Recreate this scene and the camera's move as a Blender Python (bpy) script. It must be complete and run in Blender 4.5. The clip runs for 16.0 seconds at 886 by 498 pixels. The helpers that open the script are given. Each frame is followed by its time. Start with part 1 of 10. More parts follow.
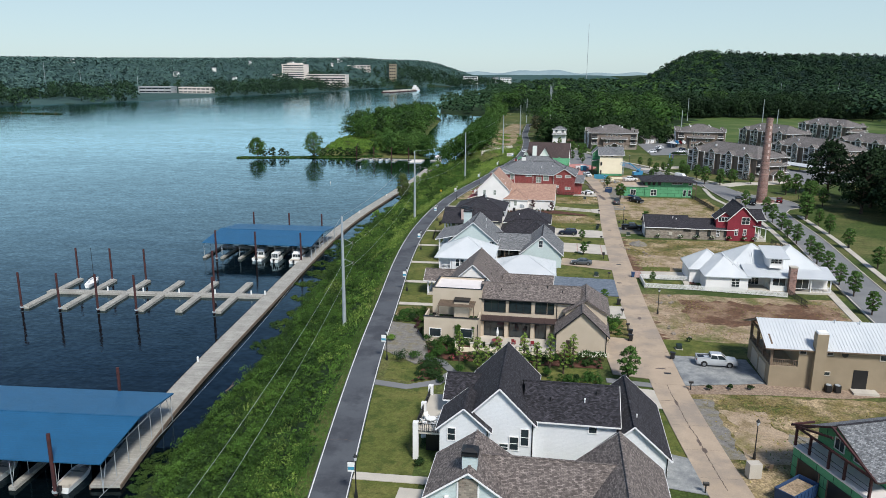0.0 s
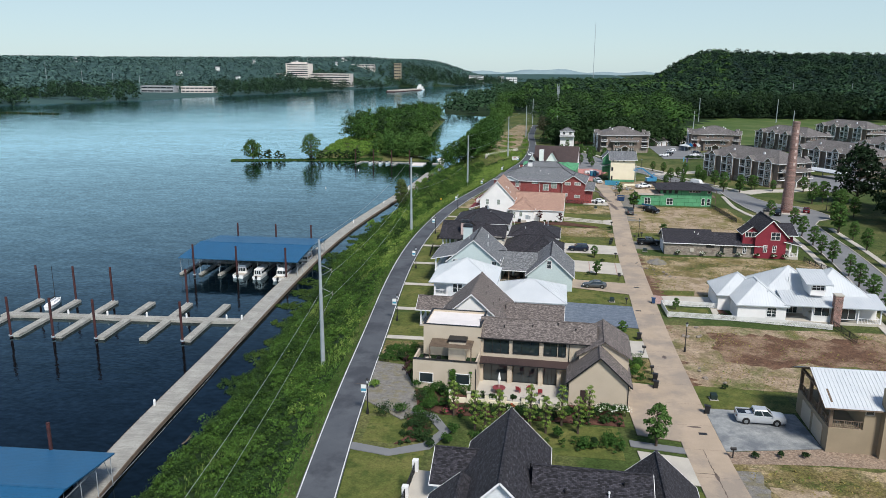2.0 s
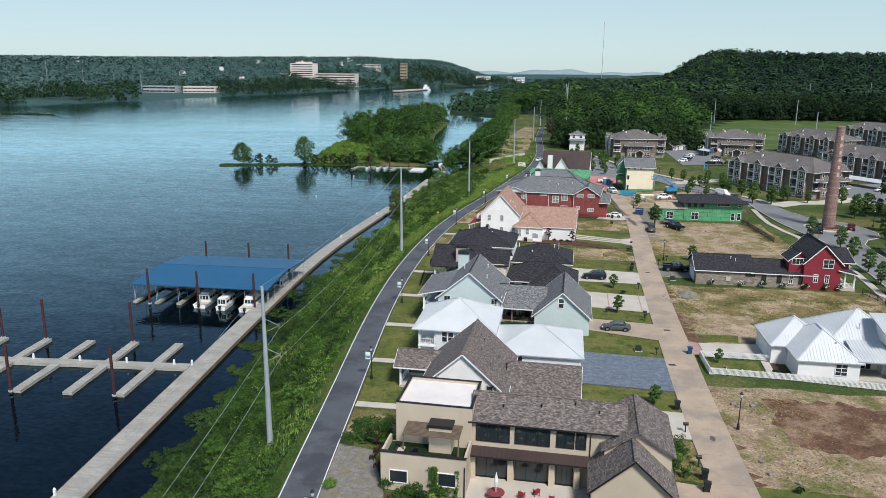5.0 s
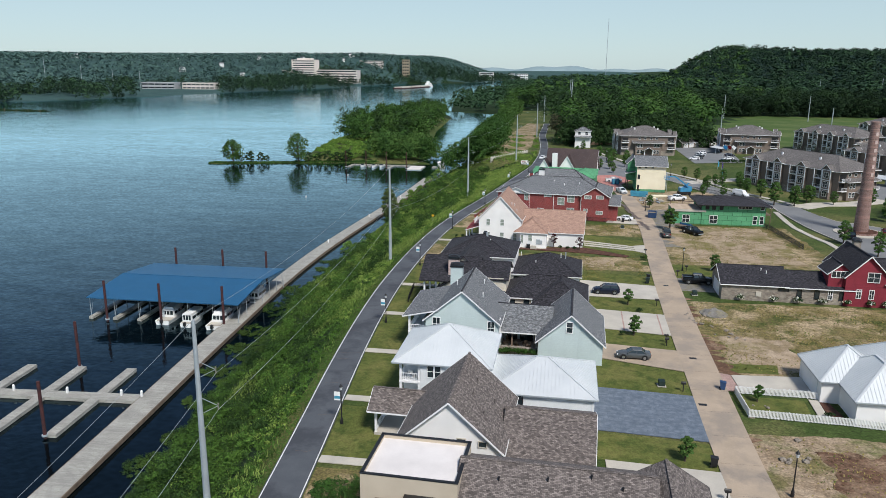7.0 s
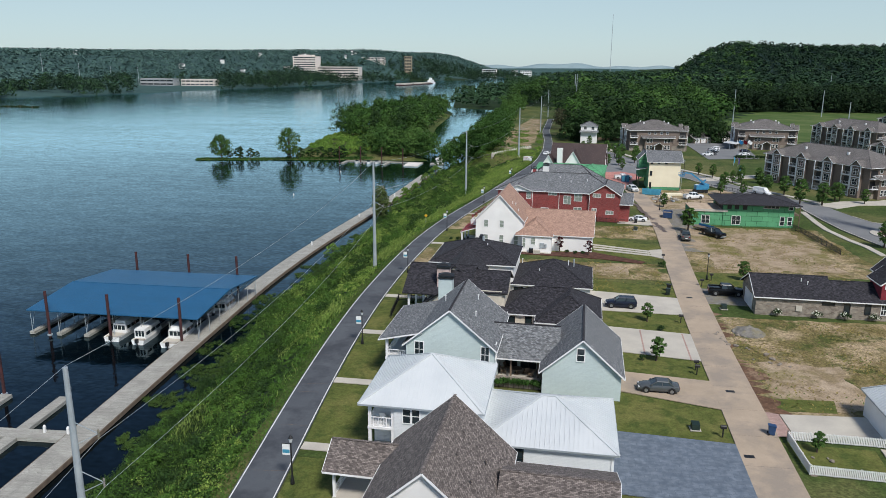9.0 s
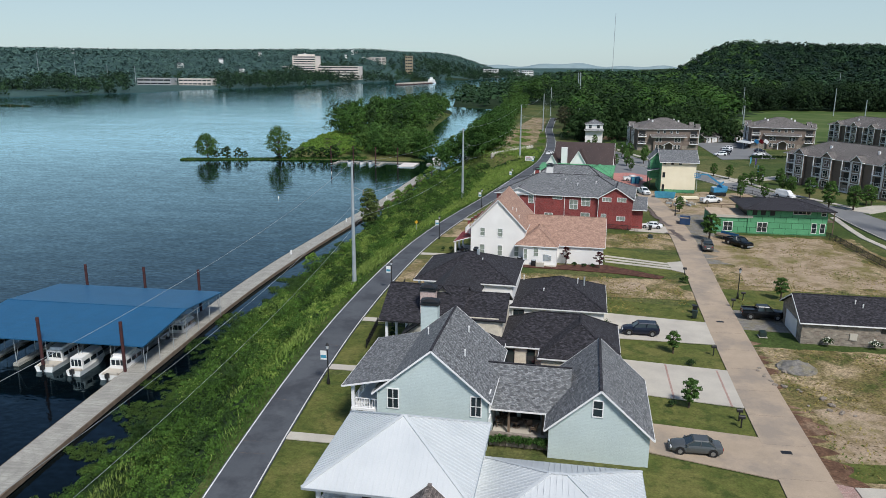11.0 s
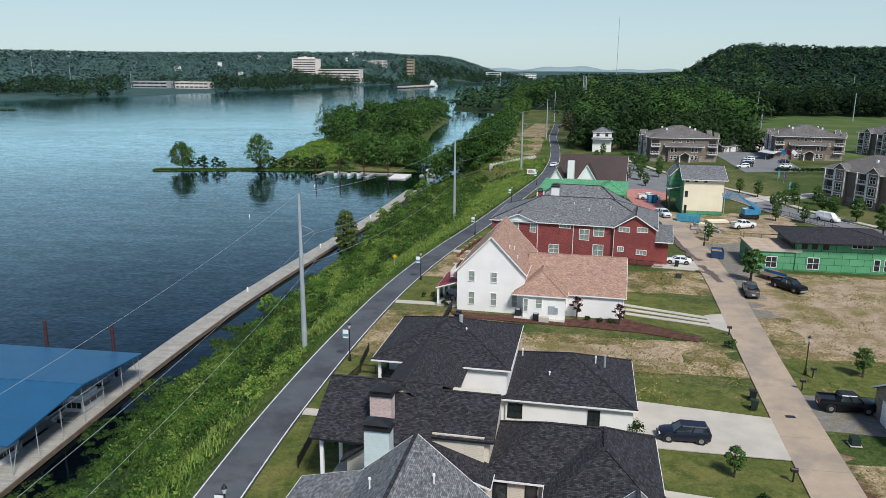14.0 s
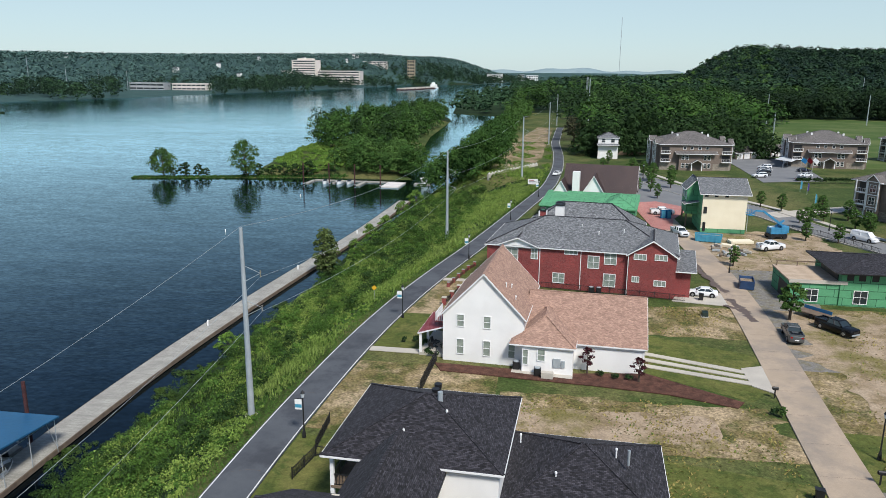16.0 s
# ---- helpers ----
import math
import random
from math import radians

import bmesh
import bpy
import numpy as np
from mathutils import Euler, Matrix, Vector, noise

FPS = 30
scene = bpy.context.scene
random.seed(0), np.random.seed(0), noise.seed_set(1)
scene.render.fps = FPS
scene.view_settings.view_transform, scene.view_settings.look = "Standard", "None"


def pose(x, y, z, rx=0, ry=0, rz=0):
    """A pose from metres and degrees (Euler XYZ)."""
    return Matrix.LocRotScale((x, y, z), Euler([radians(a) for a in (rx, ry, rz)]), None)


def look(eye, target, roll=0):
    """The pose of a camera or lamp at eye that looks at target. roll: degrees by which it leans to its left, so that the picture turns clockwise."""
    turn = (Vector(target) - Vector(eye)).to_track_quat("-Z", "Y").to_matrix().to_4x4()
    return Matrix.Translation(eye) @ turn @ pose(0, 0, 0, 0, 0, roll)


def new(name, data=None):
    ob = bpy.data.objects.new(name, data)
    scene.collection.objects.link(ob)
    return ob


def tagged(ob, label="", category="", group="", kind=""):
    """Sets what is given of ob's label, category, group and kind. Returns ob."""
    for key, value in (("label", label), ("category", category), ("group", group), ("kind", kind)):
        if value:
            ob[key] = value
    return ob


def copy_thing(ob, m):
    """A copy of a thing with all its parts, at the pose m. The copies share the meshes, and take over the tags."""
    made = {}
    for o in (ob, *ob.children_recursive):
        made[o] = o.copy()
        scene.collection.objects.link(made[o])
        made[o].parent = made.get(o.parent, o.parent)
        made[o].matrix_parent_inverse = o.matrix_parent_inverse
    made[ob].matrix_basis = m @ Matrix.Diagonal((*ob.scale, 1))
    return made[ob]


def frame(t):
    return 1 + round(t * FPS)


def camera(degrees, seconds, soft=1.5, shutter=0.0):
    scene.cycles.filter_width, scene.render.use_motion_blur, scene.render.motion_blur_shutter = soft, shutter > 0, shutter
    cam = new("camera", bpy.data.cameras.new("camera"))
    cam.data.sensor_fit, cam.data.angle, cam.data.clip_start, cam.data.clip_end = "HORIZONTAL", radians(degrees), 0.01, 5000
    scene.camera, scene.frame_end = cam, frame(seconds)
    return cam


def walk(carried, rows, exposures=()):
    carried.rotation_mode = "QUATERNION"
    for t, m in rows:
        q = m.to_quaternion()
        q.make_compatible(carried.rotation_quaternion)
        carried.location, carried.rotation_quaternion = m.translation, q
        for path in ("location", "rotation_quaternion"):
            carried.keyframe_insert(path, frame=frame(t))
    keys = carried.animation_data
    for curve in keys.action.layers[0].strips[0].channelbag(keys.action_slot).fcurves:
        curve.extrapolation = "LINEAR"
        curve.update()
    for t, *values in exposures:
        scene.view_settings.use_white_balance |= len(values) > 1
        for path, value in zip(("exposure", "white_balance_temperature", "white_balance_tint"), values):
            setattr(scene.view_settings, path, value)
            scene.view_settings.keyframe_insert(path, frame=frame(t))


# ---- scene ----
cam = camera(62.0, 16.0, soft=0.35)
PATH = [
    (0, (0.579, -0.315, 43.006), (-1.394, 19.020, 38.286), 0.39),
    (0.5, (0.523, 4.434, 43.031), (-1.484, 23.765, 38.310), 0.40),
    (1, (0.492, 9.062, 43.037), (-1.552, 28.388, 38.310), 0.40),
    (1.5, (0.470, 13.606, 43.077), (-1.611, 32.925, 38.337), 0.41),
    (2, (0.464, 18.093, 43.066), (-1.655, 37.408, 38.325), 0.41),
    (2.5, (0.450, 22.556, 43.044), (-1.702, 41.866, 38.304), 0.42),
    (3, (0.448, 27.012, 42.977), (-1.739, 46.321, 38.248), 0.43),
    (3.5, (0.434, 31.465, 42.914), (-1.782, 50.772, 38.189), 0.43),
    (4, (0.431, 35.919, 42.817), (-1.814, 55.222, 38.093), 0.43),
    (4.5, (0.431, 40.385, 42.668), (-1.843, 59.685, 37.943), 0.43),
    (5, (0.447, 44.895, 42.447), (-1.861, 64.188, 37.711), 0.43),
    (7.5, (0.409, 67.501, 39.913), (-2.006, 86.759, 35.084), 0.42),
    (8, (0.417, 72.125, 39.124), (-2.025, 91.374, 34.276), 0.42),
    (8.5, (0.437, 76.814, 38.309), (-2.027, 96.056, 33.444), 0.40),
    (11, (0.078, 99.814, 35.158), (-2.448, 119.051, 30.303), 0.37),
    (11.5, (0.049, 104.602, 34.931), (-2.493, 123.841, 30.093), 0.36),
    (12, (0.008, 109.421, 34.811), (-2.545, 128.663, 29.993), 0.36),
    (12.5, (-0.054, 114.240, 34.785), (-2.619, 133.485, 29.983), 0.37),
    (13, (-0.099, 119.023, 34.858), (-2.678, 138.268, 30.066), 0.37),
    (13.5, (-0.164, 123.800, 34.931), (-2.755, 143.047, 30.150), 0.38),
    (14, (-0.224, 128.562, 35.002), (-2.829, 147.807, 30.223), 0.39),
    (14.5, (-0.322, 133.299, 35.070), (-2.940, 152.543, 30.293), 0.39),
    (15, (-0.419, 138.033, 35.075), (-3.048, 157.276, 30.300), 0.40),
    (15.5, (-0.470, 142.817, 35.034), (-3.110, 162.063, 30.275), 0.41),
    (16, (-0.536, 147.653, 35.054), (-3.185, 166.902, 30.314), 0.43),
]
walk(cam, [(t, look(eye, target, roll)) for t, eye, target, roll in PATH], exposures=[(0, 0.0), (5, 0.0), (7.5, -0.12), (11, -0.18), (13, -0.15), (16, 0.0)])

# ---------------------------------------------------------------- light
world = bpy.data.worlds.new("sky")
scene.world = world
world.use_nodes = True
wn = world.node_tree.nodes
sky = wn.new("ShaderNodeTexSky")
sky.sky_type = "NISHITA"
sky.sun_disc = False
sky.sun_elevation = radians(50)
sky.sun_rotation = radians(150)
sky.altitude = 100
sky.air_density, sky.dust_density, sky.ozone_density = 0.8, 0.4, 3.0
wn["Background"].inputs["Strength"].default_value = 0.13
veil = wn.new("ShaderNodeMix")
veil.data_type = "RGBA"
veil.inputs[7].default_value = (4.3, 5.5, 5.8, 1)  # summer haze, thick at the horizon and thin overhead
upward = wn.new("ShaderNodeSeparateXYZ")
thin = wn.new("ShaderNodeMapRange")
thin.interpolation_type = "SMOOTHSTEP"
thin.inputs[1].default_value, thin.inputs[2].default_value, thin.inputs[3].default_value, thin.inputs[4].default_value = 0.1, 0.42, 0.72, 0.05
world.node_tree.links.new(wn.new("ShaderNodeTexCoord").outputs["Generated"], upward.inputs[0])
world.node_tree.links.new(upward.outputs["Z"], thin.inputs[0])
world.node_tree.links.new(thin.outputs[0], veil.inputs[0])
world.node_tree.links.new(sky.outputs[0], veil.inputs[6])
world.node_tree.links.new(veil.outputs[2], wn["Background"].inputs["Color"])
sun = new("sun", bpy.data.lights.new("sun", "SUN"))
sun.data.energy, sun.data.angle, sun.data.color = 4.4, radians(12), (1.0, 0.96, 0.9)
sun.matrix_world = look((0, 0, 0), (math.sin(radians(150)) * -math.cos(radians(50)), -math.cos(radians(150)) * math.cos(radians(50)), -math.sin(radians(50))))
scene.view_settings.exposure = 0.0


# ---------------------------------------------------------------- materials
def lin(r, g, b):
    return tuple((v / 255 / 12.92) if v < 10 else ((v / 255 + 0.055) / 1.055) ** 2.4 for v in (r, g, b)) + (1.0,)


def mat(name, a, b=None, size=2.0, rough=0.8, metal=0.0, bump=0.0, bsize=0.1, grain=0.15, uv=False, island=0.0, spec=0.5, c=None, csize=8.0, detail=4.0, d=None, dsize=5.0, rugged=0.0):
    """A surface of two mottled colours at one scale and grain at a finer one; c: a third colour in large patches."""
    m = bpy.data.materials.new(name)
    m.use_nodes = True
    n, l = m.node_tree.nodes, m.node_tree.links
    p = n["Principled BSDF"]
    p.inputs["Roughness"].default_value, p.inputs["Metallic"].default_value = rough, metal
    p.inputs["Specular IOR Level"].default_value = spec
    co = n.new("ShaderNodeTexCoord").outputs["UV" if uv else "Object"]

    def noise_at(metres, detail=3.0):
        t = n.new("ShaderNodeTexNoise")
        t.inputs["Scale"].default_value, t.inputs["Detail"].default_value = 1.0 / metres, detail
        t.inputs["Roughness"].default_value = 0.66 if detail > 5 else 0.5
        l.new(co, t.inputs["Vector"])
        return t.outputs["Fac"]

    def mixed(fac, x, y):
        t = n.new("ShaderNodeMix")
        t.data_type = "RGBA"
        for s, v in ((t.inputs[0], fac), (t.inputs[6], x), (t.inputs[7], y)):
            if isinstance(v, bpy.types.NodeSocket):
                l.new(v, s)
            else:
                s.default_value = v
        return t.outputs[2]

    def stretched(fac, lo, hi):
        t = n.new("ShaderNodeMapRange")
        t.inputs[1].default_value, t.inputs[2].default_value = lo, hi
        l.new(fac, t.inputs[0])
        return t.outputs[0]

    b = b or tuple(v * 0.8 for v in a[:3]) + (1,)
    col = mixed(stretched(noise_at(size, detail), 0.35, 0.65), a, b)
    if c:
        col = mixed(stretched(noise_at(csize, detail + 2), 0.47, 0.6), col, c)
    if d:
        col = mixed(stretched(noise_at(dsize, detail + 2), 0.5, 0.62), col, d)
    for metres, part_of in ((0.8, 1.0), (0.25, 0.8)) if rugged else ():
        t = n.new("ShaderNodeHueSaturation")
        r = n.new("ShaderNodeMapRange")
        r.inputs[1].default_value, r.inputs[2].default_value = 0.3, 0.7
        r.inputs[3].default_value, r.inputs[4].default_value = 1 - rugged * part_of, 1 + rugged * part_of
        l.new(noise_at(metres, 6.0), r.inputs[0])
        l.new(r.outputs[0], t.inputs["Value"])
        l.new(col, t.inputs["Color"])
        col = t.outputs[0]
    if grain:
        t = n.new("ShaderNodeHueSaturation")
        f = stretched(noise_at(bsize, 2.0), 0.2, 0.8)
        r = n.new("ShaderNodeMapRange")
        r.inputs[3].default_value, r.inputs[4].default_value = 1 - grain, 1 + grain
        l.new(f, r.inputs[0])
        l.new(r.outputs[0], t.inputs["Value"])
        l.new(col, t.inputs["Color"])
        col = t.outputs[0]
    if island:
        t = n.new("ShaderNodeHueSaturation")
        r = n.new("ShaderNodeMapRange")
        r.inputs[3].default_value, r.inputs[4].default_value = 1 - island, 1 + island
        l.new(n.new("ShaderNodeNewGeometry").outputs["Random Per Island"], r.inputs[0])
        l.new(r.outputs[0], t.inputs["Value"])
        l.new(col, t.inputs["Color"])
        col = t.outputs[0]
    l.new(col, p.inputs["Base Color"])
    if bump:
        t = n.new("ShaderNodeBump")
        t.inputs["Strength"].default_value, t.inputs["Distance"].default_value = 0.6, bump
        l.new(noise_at(bsize, 3.0), t.inputs["Height"])
        l.new(t.outputs[0], p.inputs["Normal"])
    return m


def coursed(name, a, b, mortar, w, h, gap, rough=0.85, bump=0.01, offset=0.5, spread=0.0, size=3.0, grain=0.12):
    """Bricks, stones, shingles or boards laid in courses, w by h metres, on UVs in metres."""
    m = mat(name, a, b, size=size, rough=rough, uv=True, bsize=0.3, grain=grain)
    n, l = m.node_tree.nodes, m.node_tree.links
    p = n["Principled BSDF"]
    under = p.inputs["Base Color"].links[0].from_socket
    t = n.new("ShaderNodeTexBrick")
    t.inputs["Scale"].default_value = 1.0
    t.inputs["Brick Width"].default_value, t.inputs["Row Height"].default_value = w, h
    t.inputs["Mortar Size"].default_value, t.inputs["Mortar Smooth"].default_value = gap, 0.3
    t.offset = offset
    t.inputs["Color1"].default_value = (1 - spread,) * 3 + (1,)
    t.inputs["Color2"].default_value = (1 + spread,) * 3 + (1,)
    t.inputs["Mortar"].default_value = (1, 1, 1, 1)
    l.new(n.new("ShaderNodeTexCoord").outputs["UV"], t.inputs["Vector"])
    x = n.new("ShaderNodeMix")
    x.data_type, x.blend_type = "RGBA", "MULTIPLY"
    x.inputs[0].default_value = 1.0
    l.new(under, x.inputs[6])
    l.new(t.outputs["Color"], x.inputs[7])
    y = n.new("ShaderNodeMix")
    y.data_type = "RGBA"
    l.new(t.outputs["Fac"], y.inputs[0])
    l.new(x.outputs[2], y.inputs[6])
    y.inputs[7].default_value = mortar
    l.new(y.outputs[2], p.inputs["Base Color"])
    bu = n.new("ShaderNodeBump")
    bu.invert = True
    bu.inputs["Strength"].default_value, bu.inputs["Distance"].default_value = 0.8, bump
    l.new(t.outputs["Fac"], bu.inputs["Height"])
    l.new(bu.outputs[0], p.inputs["Normal"])
    return m


def glass(name, tint=(0.02, 0.03, 0.035, 1)):
    m = mat(name, tint, tint, rough=0.06, grain=0.0, spec=0.8)
    return m


def leafy(name, a, b, dark=0.35):
    m = mat(name, a, b, size=9.0, rough=0.75, grain=0.3, bsize=2.0, island=dark, spec=0.12)
    m.node_tree.nodes["Principled BSDF"].inputs["Subsurface Weight"].default_value = 0.0
    return m


M = dict(
    grass=mat("grass", lin(56, 73, 33), lin(72, 85, 43), size=6, bump=0.05, bsize=0.25, grain=0.3, rough=0.95, c=lin(98, 98, 60), csize=25, spec=0.2, rugged=0.3),
    lawn=mat("lawn", lin(82, 90, 44), lin(95, 101, 51), size=3, bump=0.04, bsize=0.15, grain=0.25, rough=0.95, spec=0.2, c=lin(104, 104, 58), csize=6, detail=8, d=lin(70, 82, 39), dsize=2.2, rugged=0.2),
    field=mat("mown_field", lin(64, 86, 40), lin(74, 94, 46), size=14, rough=0.95, grain=0.15, bsize=0.6, spec=0.2, c=lin(92, 104, 60), csize=30),
    dry=mat("dry_lot", lin(132, 116, 82), lin(92, 88, 50), size=3.2, bump=0.08, bsize=0.25, grain=0.4, rough=0.95, c=lin(162, 144, 116), csize=7, spec=0.2, detail=9, d=lin(76, 82, 42), dsize=4.3, rugged=0.34),
    sand=mat("pale_sand", lin(176, 158, 136), lin(150, 132, 110), size=1.6, bump=0.06, bsize=0.2, grain=0.25, rough=0.95, spec=0.2, detail=9, c=lin(134, 118, 92), csize=3.5, d=lin(118, 110, 70), dsize=9.0, rugged=0.2),
    dirt=mat("bare_dirt", lin(166, 148, 126), lin(136, 117, 95), size=2.6, bump=0.08, bsize=0.25, grain=0.3, rough=0.95, c=lin(112, 104, 70), csize=5, spec=0.2, detail=9, d=lin(92, 98, 54), dsize=9.0, rugged=0.24),
    mulch=mat("mulch", lin(98, 68, 58), lin(74, 52, 44), size=1.0, bump=0.06, bsize=0.12, grain=0.35, rough=0.95, spec=0.2, rugged=0.3),
    brown=mat("brown_earth", lin(108, 82, 65), lin(86, 65, 52), size=2.2, bump=0.08, bsize=0.3, grain=0.35, rough=0.95, c=lin(136, 114, 94), csize=5, spec=0.2, detail=9, rugged=0.3),
    asphalt=mat("asphalt", lin(74, 78, 84), lin(86, 90, 95), size=5, bump=0.01, bsize=0.06, grain=0.12, rough=0.9, c=lin(62, 65, 71), csize=6, detail=7),
    road=mat("road_asphalt", lin(112, 114, 116), lin(124, 125, 126), size=6, bump=0.01, bsize=0.06, grain=0.1, rough=0.9),
    concrete=mat("alley_concrete", lin(176, 158, 138), lin(163, 147, 128), size=4, bump=0.01, bsize=0.1, grain=0.08, rough=0.9, c=lin(148, 136, 123), csize=7, detail=7),
    slab=mat("pale_concrete", lin(190, 184, 172), lin(176, 170, 160), size=3, bump=0.01, bsize=0.1, grain=0.08, rough=0.9),
    paint=mat("white_line_paint", lin(225, 225, 222), lin(200, 200, 198), size=1.5, rough=0.7),
    white=mat("white_paint", lin(232, 232, 230), lin(222, 222, 220), size=3, rough=0.6, grain=0.04),
    trim=mat("white_trim", lin(236, 236, 236), lin(226, 226, 226), size=2, rough=0.5, grain=0.03),
    black=mat("black_metal", lin(34, 34, 36), lin(26, 26, 28), size=1, rough=0.5, grain=0.1),
    rust=mat("rusty_steel", lin(74, 38, 38), lin(50, 28, 30), size=0.6, rough=0.8, grain=0.3, bsize=0.2),
    galv=mat("galvanised_steel", lin(178, 186, 190), lin(160, 168, 174), size=2, rough=0.5, metal=0.3, grain=0.08),
    bark=mat("bark", lin(84, 72, 60), lin(62, 54, 46), size=0.5, rough=0.95, grain=0.3, bump=0.03),
    wood=mat("weathered_wood", lin(120, 104, 88), lin(98, 84, 72), size=0.8, rough=0.9, grain=0.25),
    dock=coursed("dock_boards", lin(168, 166, 158), lin(148, 146, 139), lin(112, 110, 104), 3.0, 0.2, 0.015, offset=0.5, spread=0.12),
    glass=glass("window_glass"),
    blind=mat("pale_blinds_behind_glass", lin(150, 160, 150), lin(112, 122, 116), size=0.8, rough=0.15, grain=0.1, spec=0.7),
    blueroof=coursed("blue_metal_sheet", lin(34, 90, 128), lin(31, 85, 121), lin(25, 72, 106), 30.0, 0.4, 0.02, rough=0.45, spread=0.03),
    palebrick=coursed("pale_pink_brick", lin(196, 172, 164), lin(178, 152, 146), lin(206, 192, 186), 0.22, 0.075, 0.012, spread=0.2),
    redbrick=coursed("red_brick", lin(144, 62, 60), lin(116, 48, 48), lin(146, 96, 92), 0.22, 0.075, 0.01, spread=0.35),
    chimbrick=coursed("old_brick", lin(148, 112, 102), lin(100, 72, 66), lin(164, 148, 140), 0.3, 0.12, 0.016, spread=0.5, size=0.8, grain=0.3),
    stone=coursed("rough_stone", lin(150, 142, 130), lin(122, 110, 100), lin(142, 136, 126), 0.45, 0.2, 0.02, spread=0.3, size=0.9),
    shingle_grey=coursed("grey_shingles", lin(130, 132, 134), lin(94, 97, 101), lin(76, 79, 83), 0.3, 0.14, 0.016, spread=0.48, size=0.4, rough=0.95),
    shingle_black=coursed("black_shingles", lin(60, 58, 64), lin(32, 32, 38), lin(22, 22, 27), 0.3, 0.14, 0.016, spread=0.75, size=0.4, rough=0.95),
    shingle_brown=coursed("brown_shingles", lin(128, 119, 114), lin(92, 85, 82), lin(76, 69, 67), 0.3, 0.14, 0.016, spread=0.5, size=0.4, rough=0.95),
    shingle_pink=coursed("salmon_shingles", lin(172, 140, 123), lin(152, 122, 107), lin(132, 106, 95), 0.3, 0.14, 0.013, spread=0.24, size=1.0, rough=0.95),
    shingle_apt=coursed("taupe_shingles", lin(110, 106, 104), lin(98, 94, 92), lin(84, 80, 78), 0.3, 0.14, 0.012, spread=0.5, size=6, rough=0.95),
    metal_white=mat("white_metal_roof", lin(204, 208, 210), lin(194, 199, 202), size=4, rough=0.5, metal=0.1, grain=0.04),
    metal_brown=mat("brown_metal_roof", lin(72, 58, 56), lin(62, 50, 50), size=4, rough=0.5, metal=0.2, grain=0.06),
    metal_red=mat("dark_red_metal_roof", lin(140, 72, 76), lin(126, 62, 68), size=3, rough=0.45, metal=0.1, grain=0.06),
    stucco_beige=mat("beige_stucco", lin(192, 179, 160), lin(183, 170, 151), size=2.5, rough=0.9, bump=0.01, bsize=0.05, grain=0.06),
    stucco_tan=mat("tan_stucco", lin(152, 138, 116), lin(142, 129, 108), size=2.5, rough=0.9, bump=0.01, bsize=0.05, grain=0.06),
    stucco_white=mat("white_stucco", lin(234, 233, 231), lin(226, 225, 223), size=2.5, rough=0.9, bump=0.01, bsize=0.05, grain=0.04),
    cream=mat("cream_stucco", lin(234, 225, 200), lin(227, 217, 191), size=2.5, rough=0.9, bump=0.01, bsize=0.05, grain=0.04),
    side_white=coursed("white_lap_siding", lin(222, 225, 227), lin(216, 220, 222), lin(204, 208, 211), 4.0, 0.15, 0.01, bump=0.004, spread=0.015, grain=0.05),
    side_blue=coursed("pale_blue_lap_siding", lin(192, 206, 205), lin(186, 200, 200), lin(172, 186, 187), 4.0, 0.15, 0.01, bump=0.005, spread=0.02, grain=0.05),
    side_beige=coursed("beige_lap_siding", lin(214, 206, 190), lin(206, 198, 182), lin(184, 176, 162), 4.0, 0.15, 0.012, spread=0.03, grain=0.05),
    side_red=coursed("barn_red_lap_siding", lin(134, 42, 56), lin(122, 36, 50), lin(98, 30, 42), 4.0, 0.18, 0.014, spread=0.05, grain=0.05),
    side_taupe=coursed("taupe_lap_siding", lin(126, 112, 102), lin(116, 104, 96), lin(96, 86, 80), 4.0, 0.2, 0.014, spread=0.05, grain=0.05),
    sheath=coursed("green_sheathing_panels", lin(92, 158, 116), lin(82, 148, 106), lin(34, 76, 56), 2.44, 1.22, 0.045, spread=0.08),
    membrane=mat("white_roof_membrane", lin(226, 220, 216), lin(212, 206, 202), size=3, rough=0.7, grain=0.05),
    bluepave=coursed("blue_grey_pavers", lin(112, 122, 134), lin(88, 99, 112), lin(84, 95, 108), 1.2, 0.6, 0.02, spread=0.06, size=0.8),
    greypave=mat("grey_stamped_concrete", lin(158, 160, 158), lin(118, 122, 124), size=1.4, rough=0.85, bump=0.01, bsize=0.1, grain=0.12, detail=8, c=lin(106, 110, 114), csize=5),
    gravel=mat("river_gravel", lin(158, 140, 122), lin(128, 108, 92), size=0.3, rough=0.9, bump=0.05, bsize=0.12, grain=0.3, island=0.3, rugged=0.3),
    stain=mat("wet_stain", lin(104, 88, 78), lin(92, 80, 72), size=0.8, rough=0.5, grain=0.1),
    crack=mat("dark_crack", lin(86, 74, 66), lin(110, 96, 86), size=0.5, rough=0.9),
    redcourt=coursed("red_court_pavers", lin(178, 120, 112), lin(162, 106, 100), lin(186, 150, 142), 0.4, 0.2, 0.012, spread=0.15),
    ply=mat("bare_plywood", lin(190, 170, 148), lin(172, 152, 130), size=1.2, rough=0.85, grain=0.12),
    redpave=coursed("red_pavers", lin(172, 142, 132), lin(158, 128, 120), lin(184, 168, 158), 0.4, 0.2, 0.012, spread=0.15),
    leaf=leafy("foliage", lin(46, 74, 33), lin(61, 91, 39)),
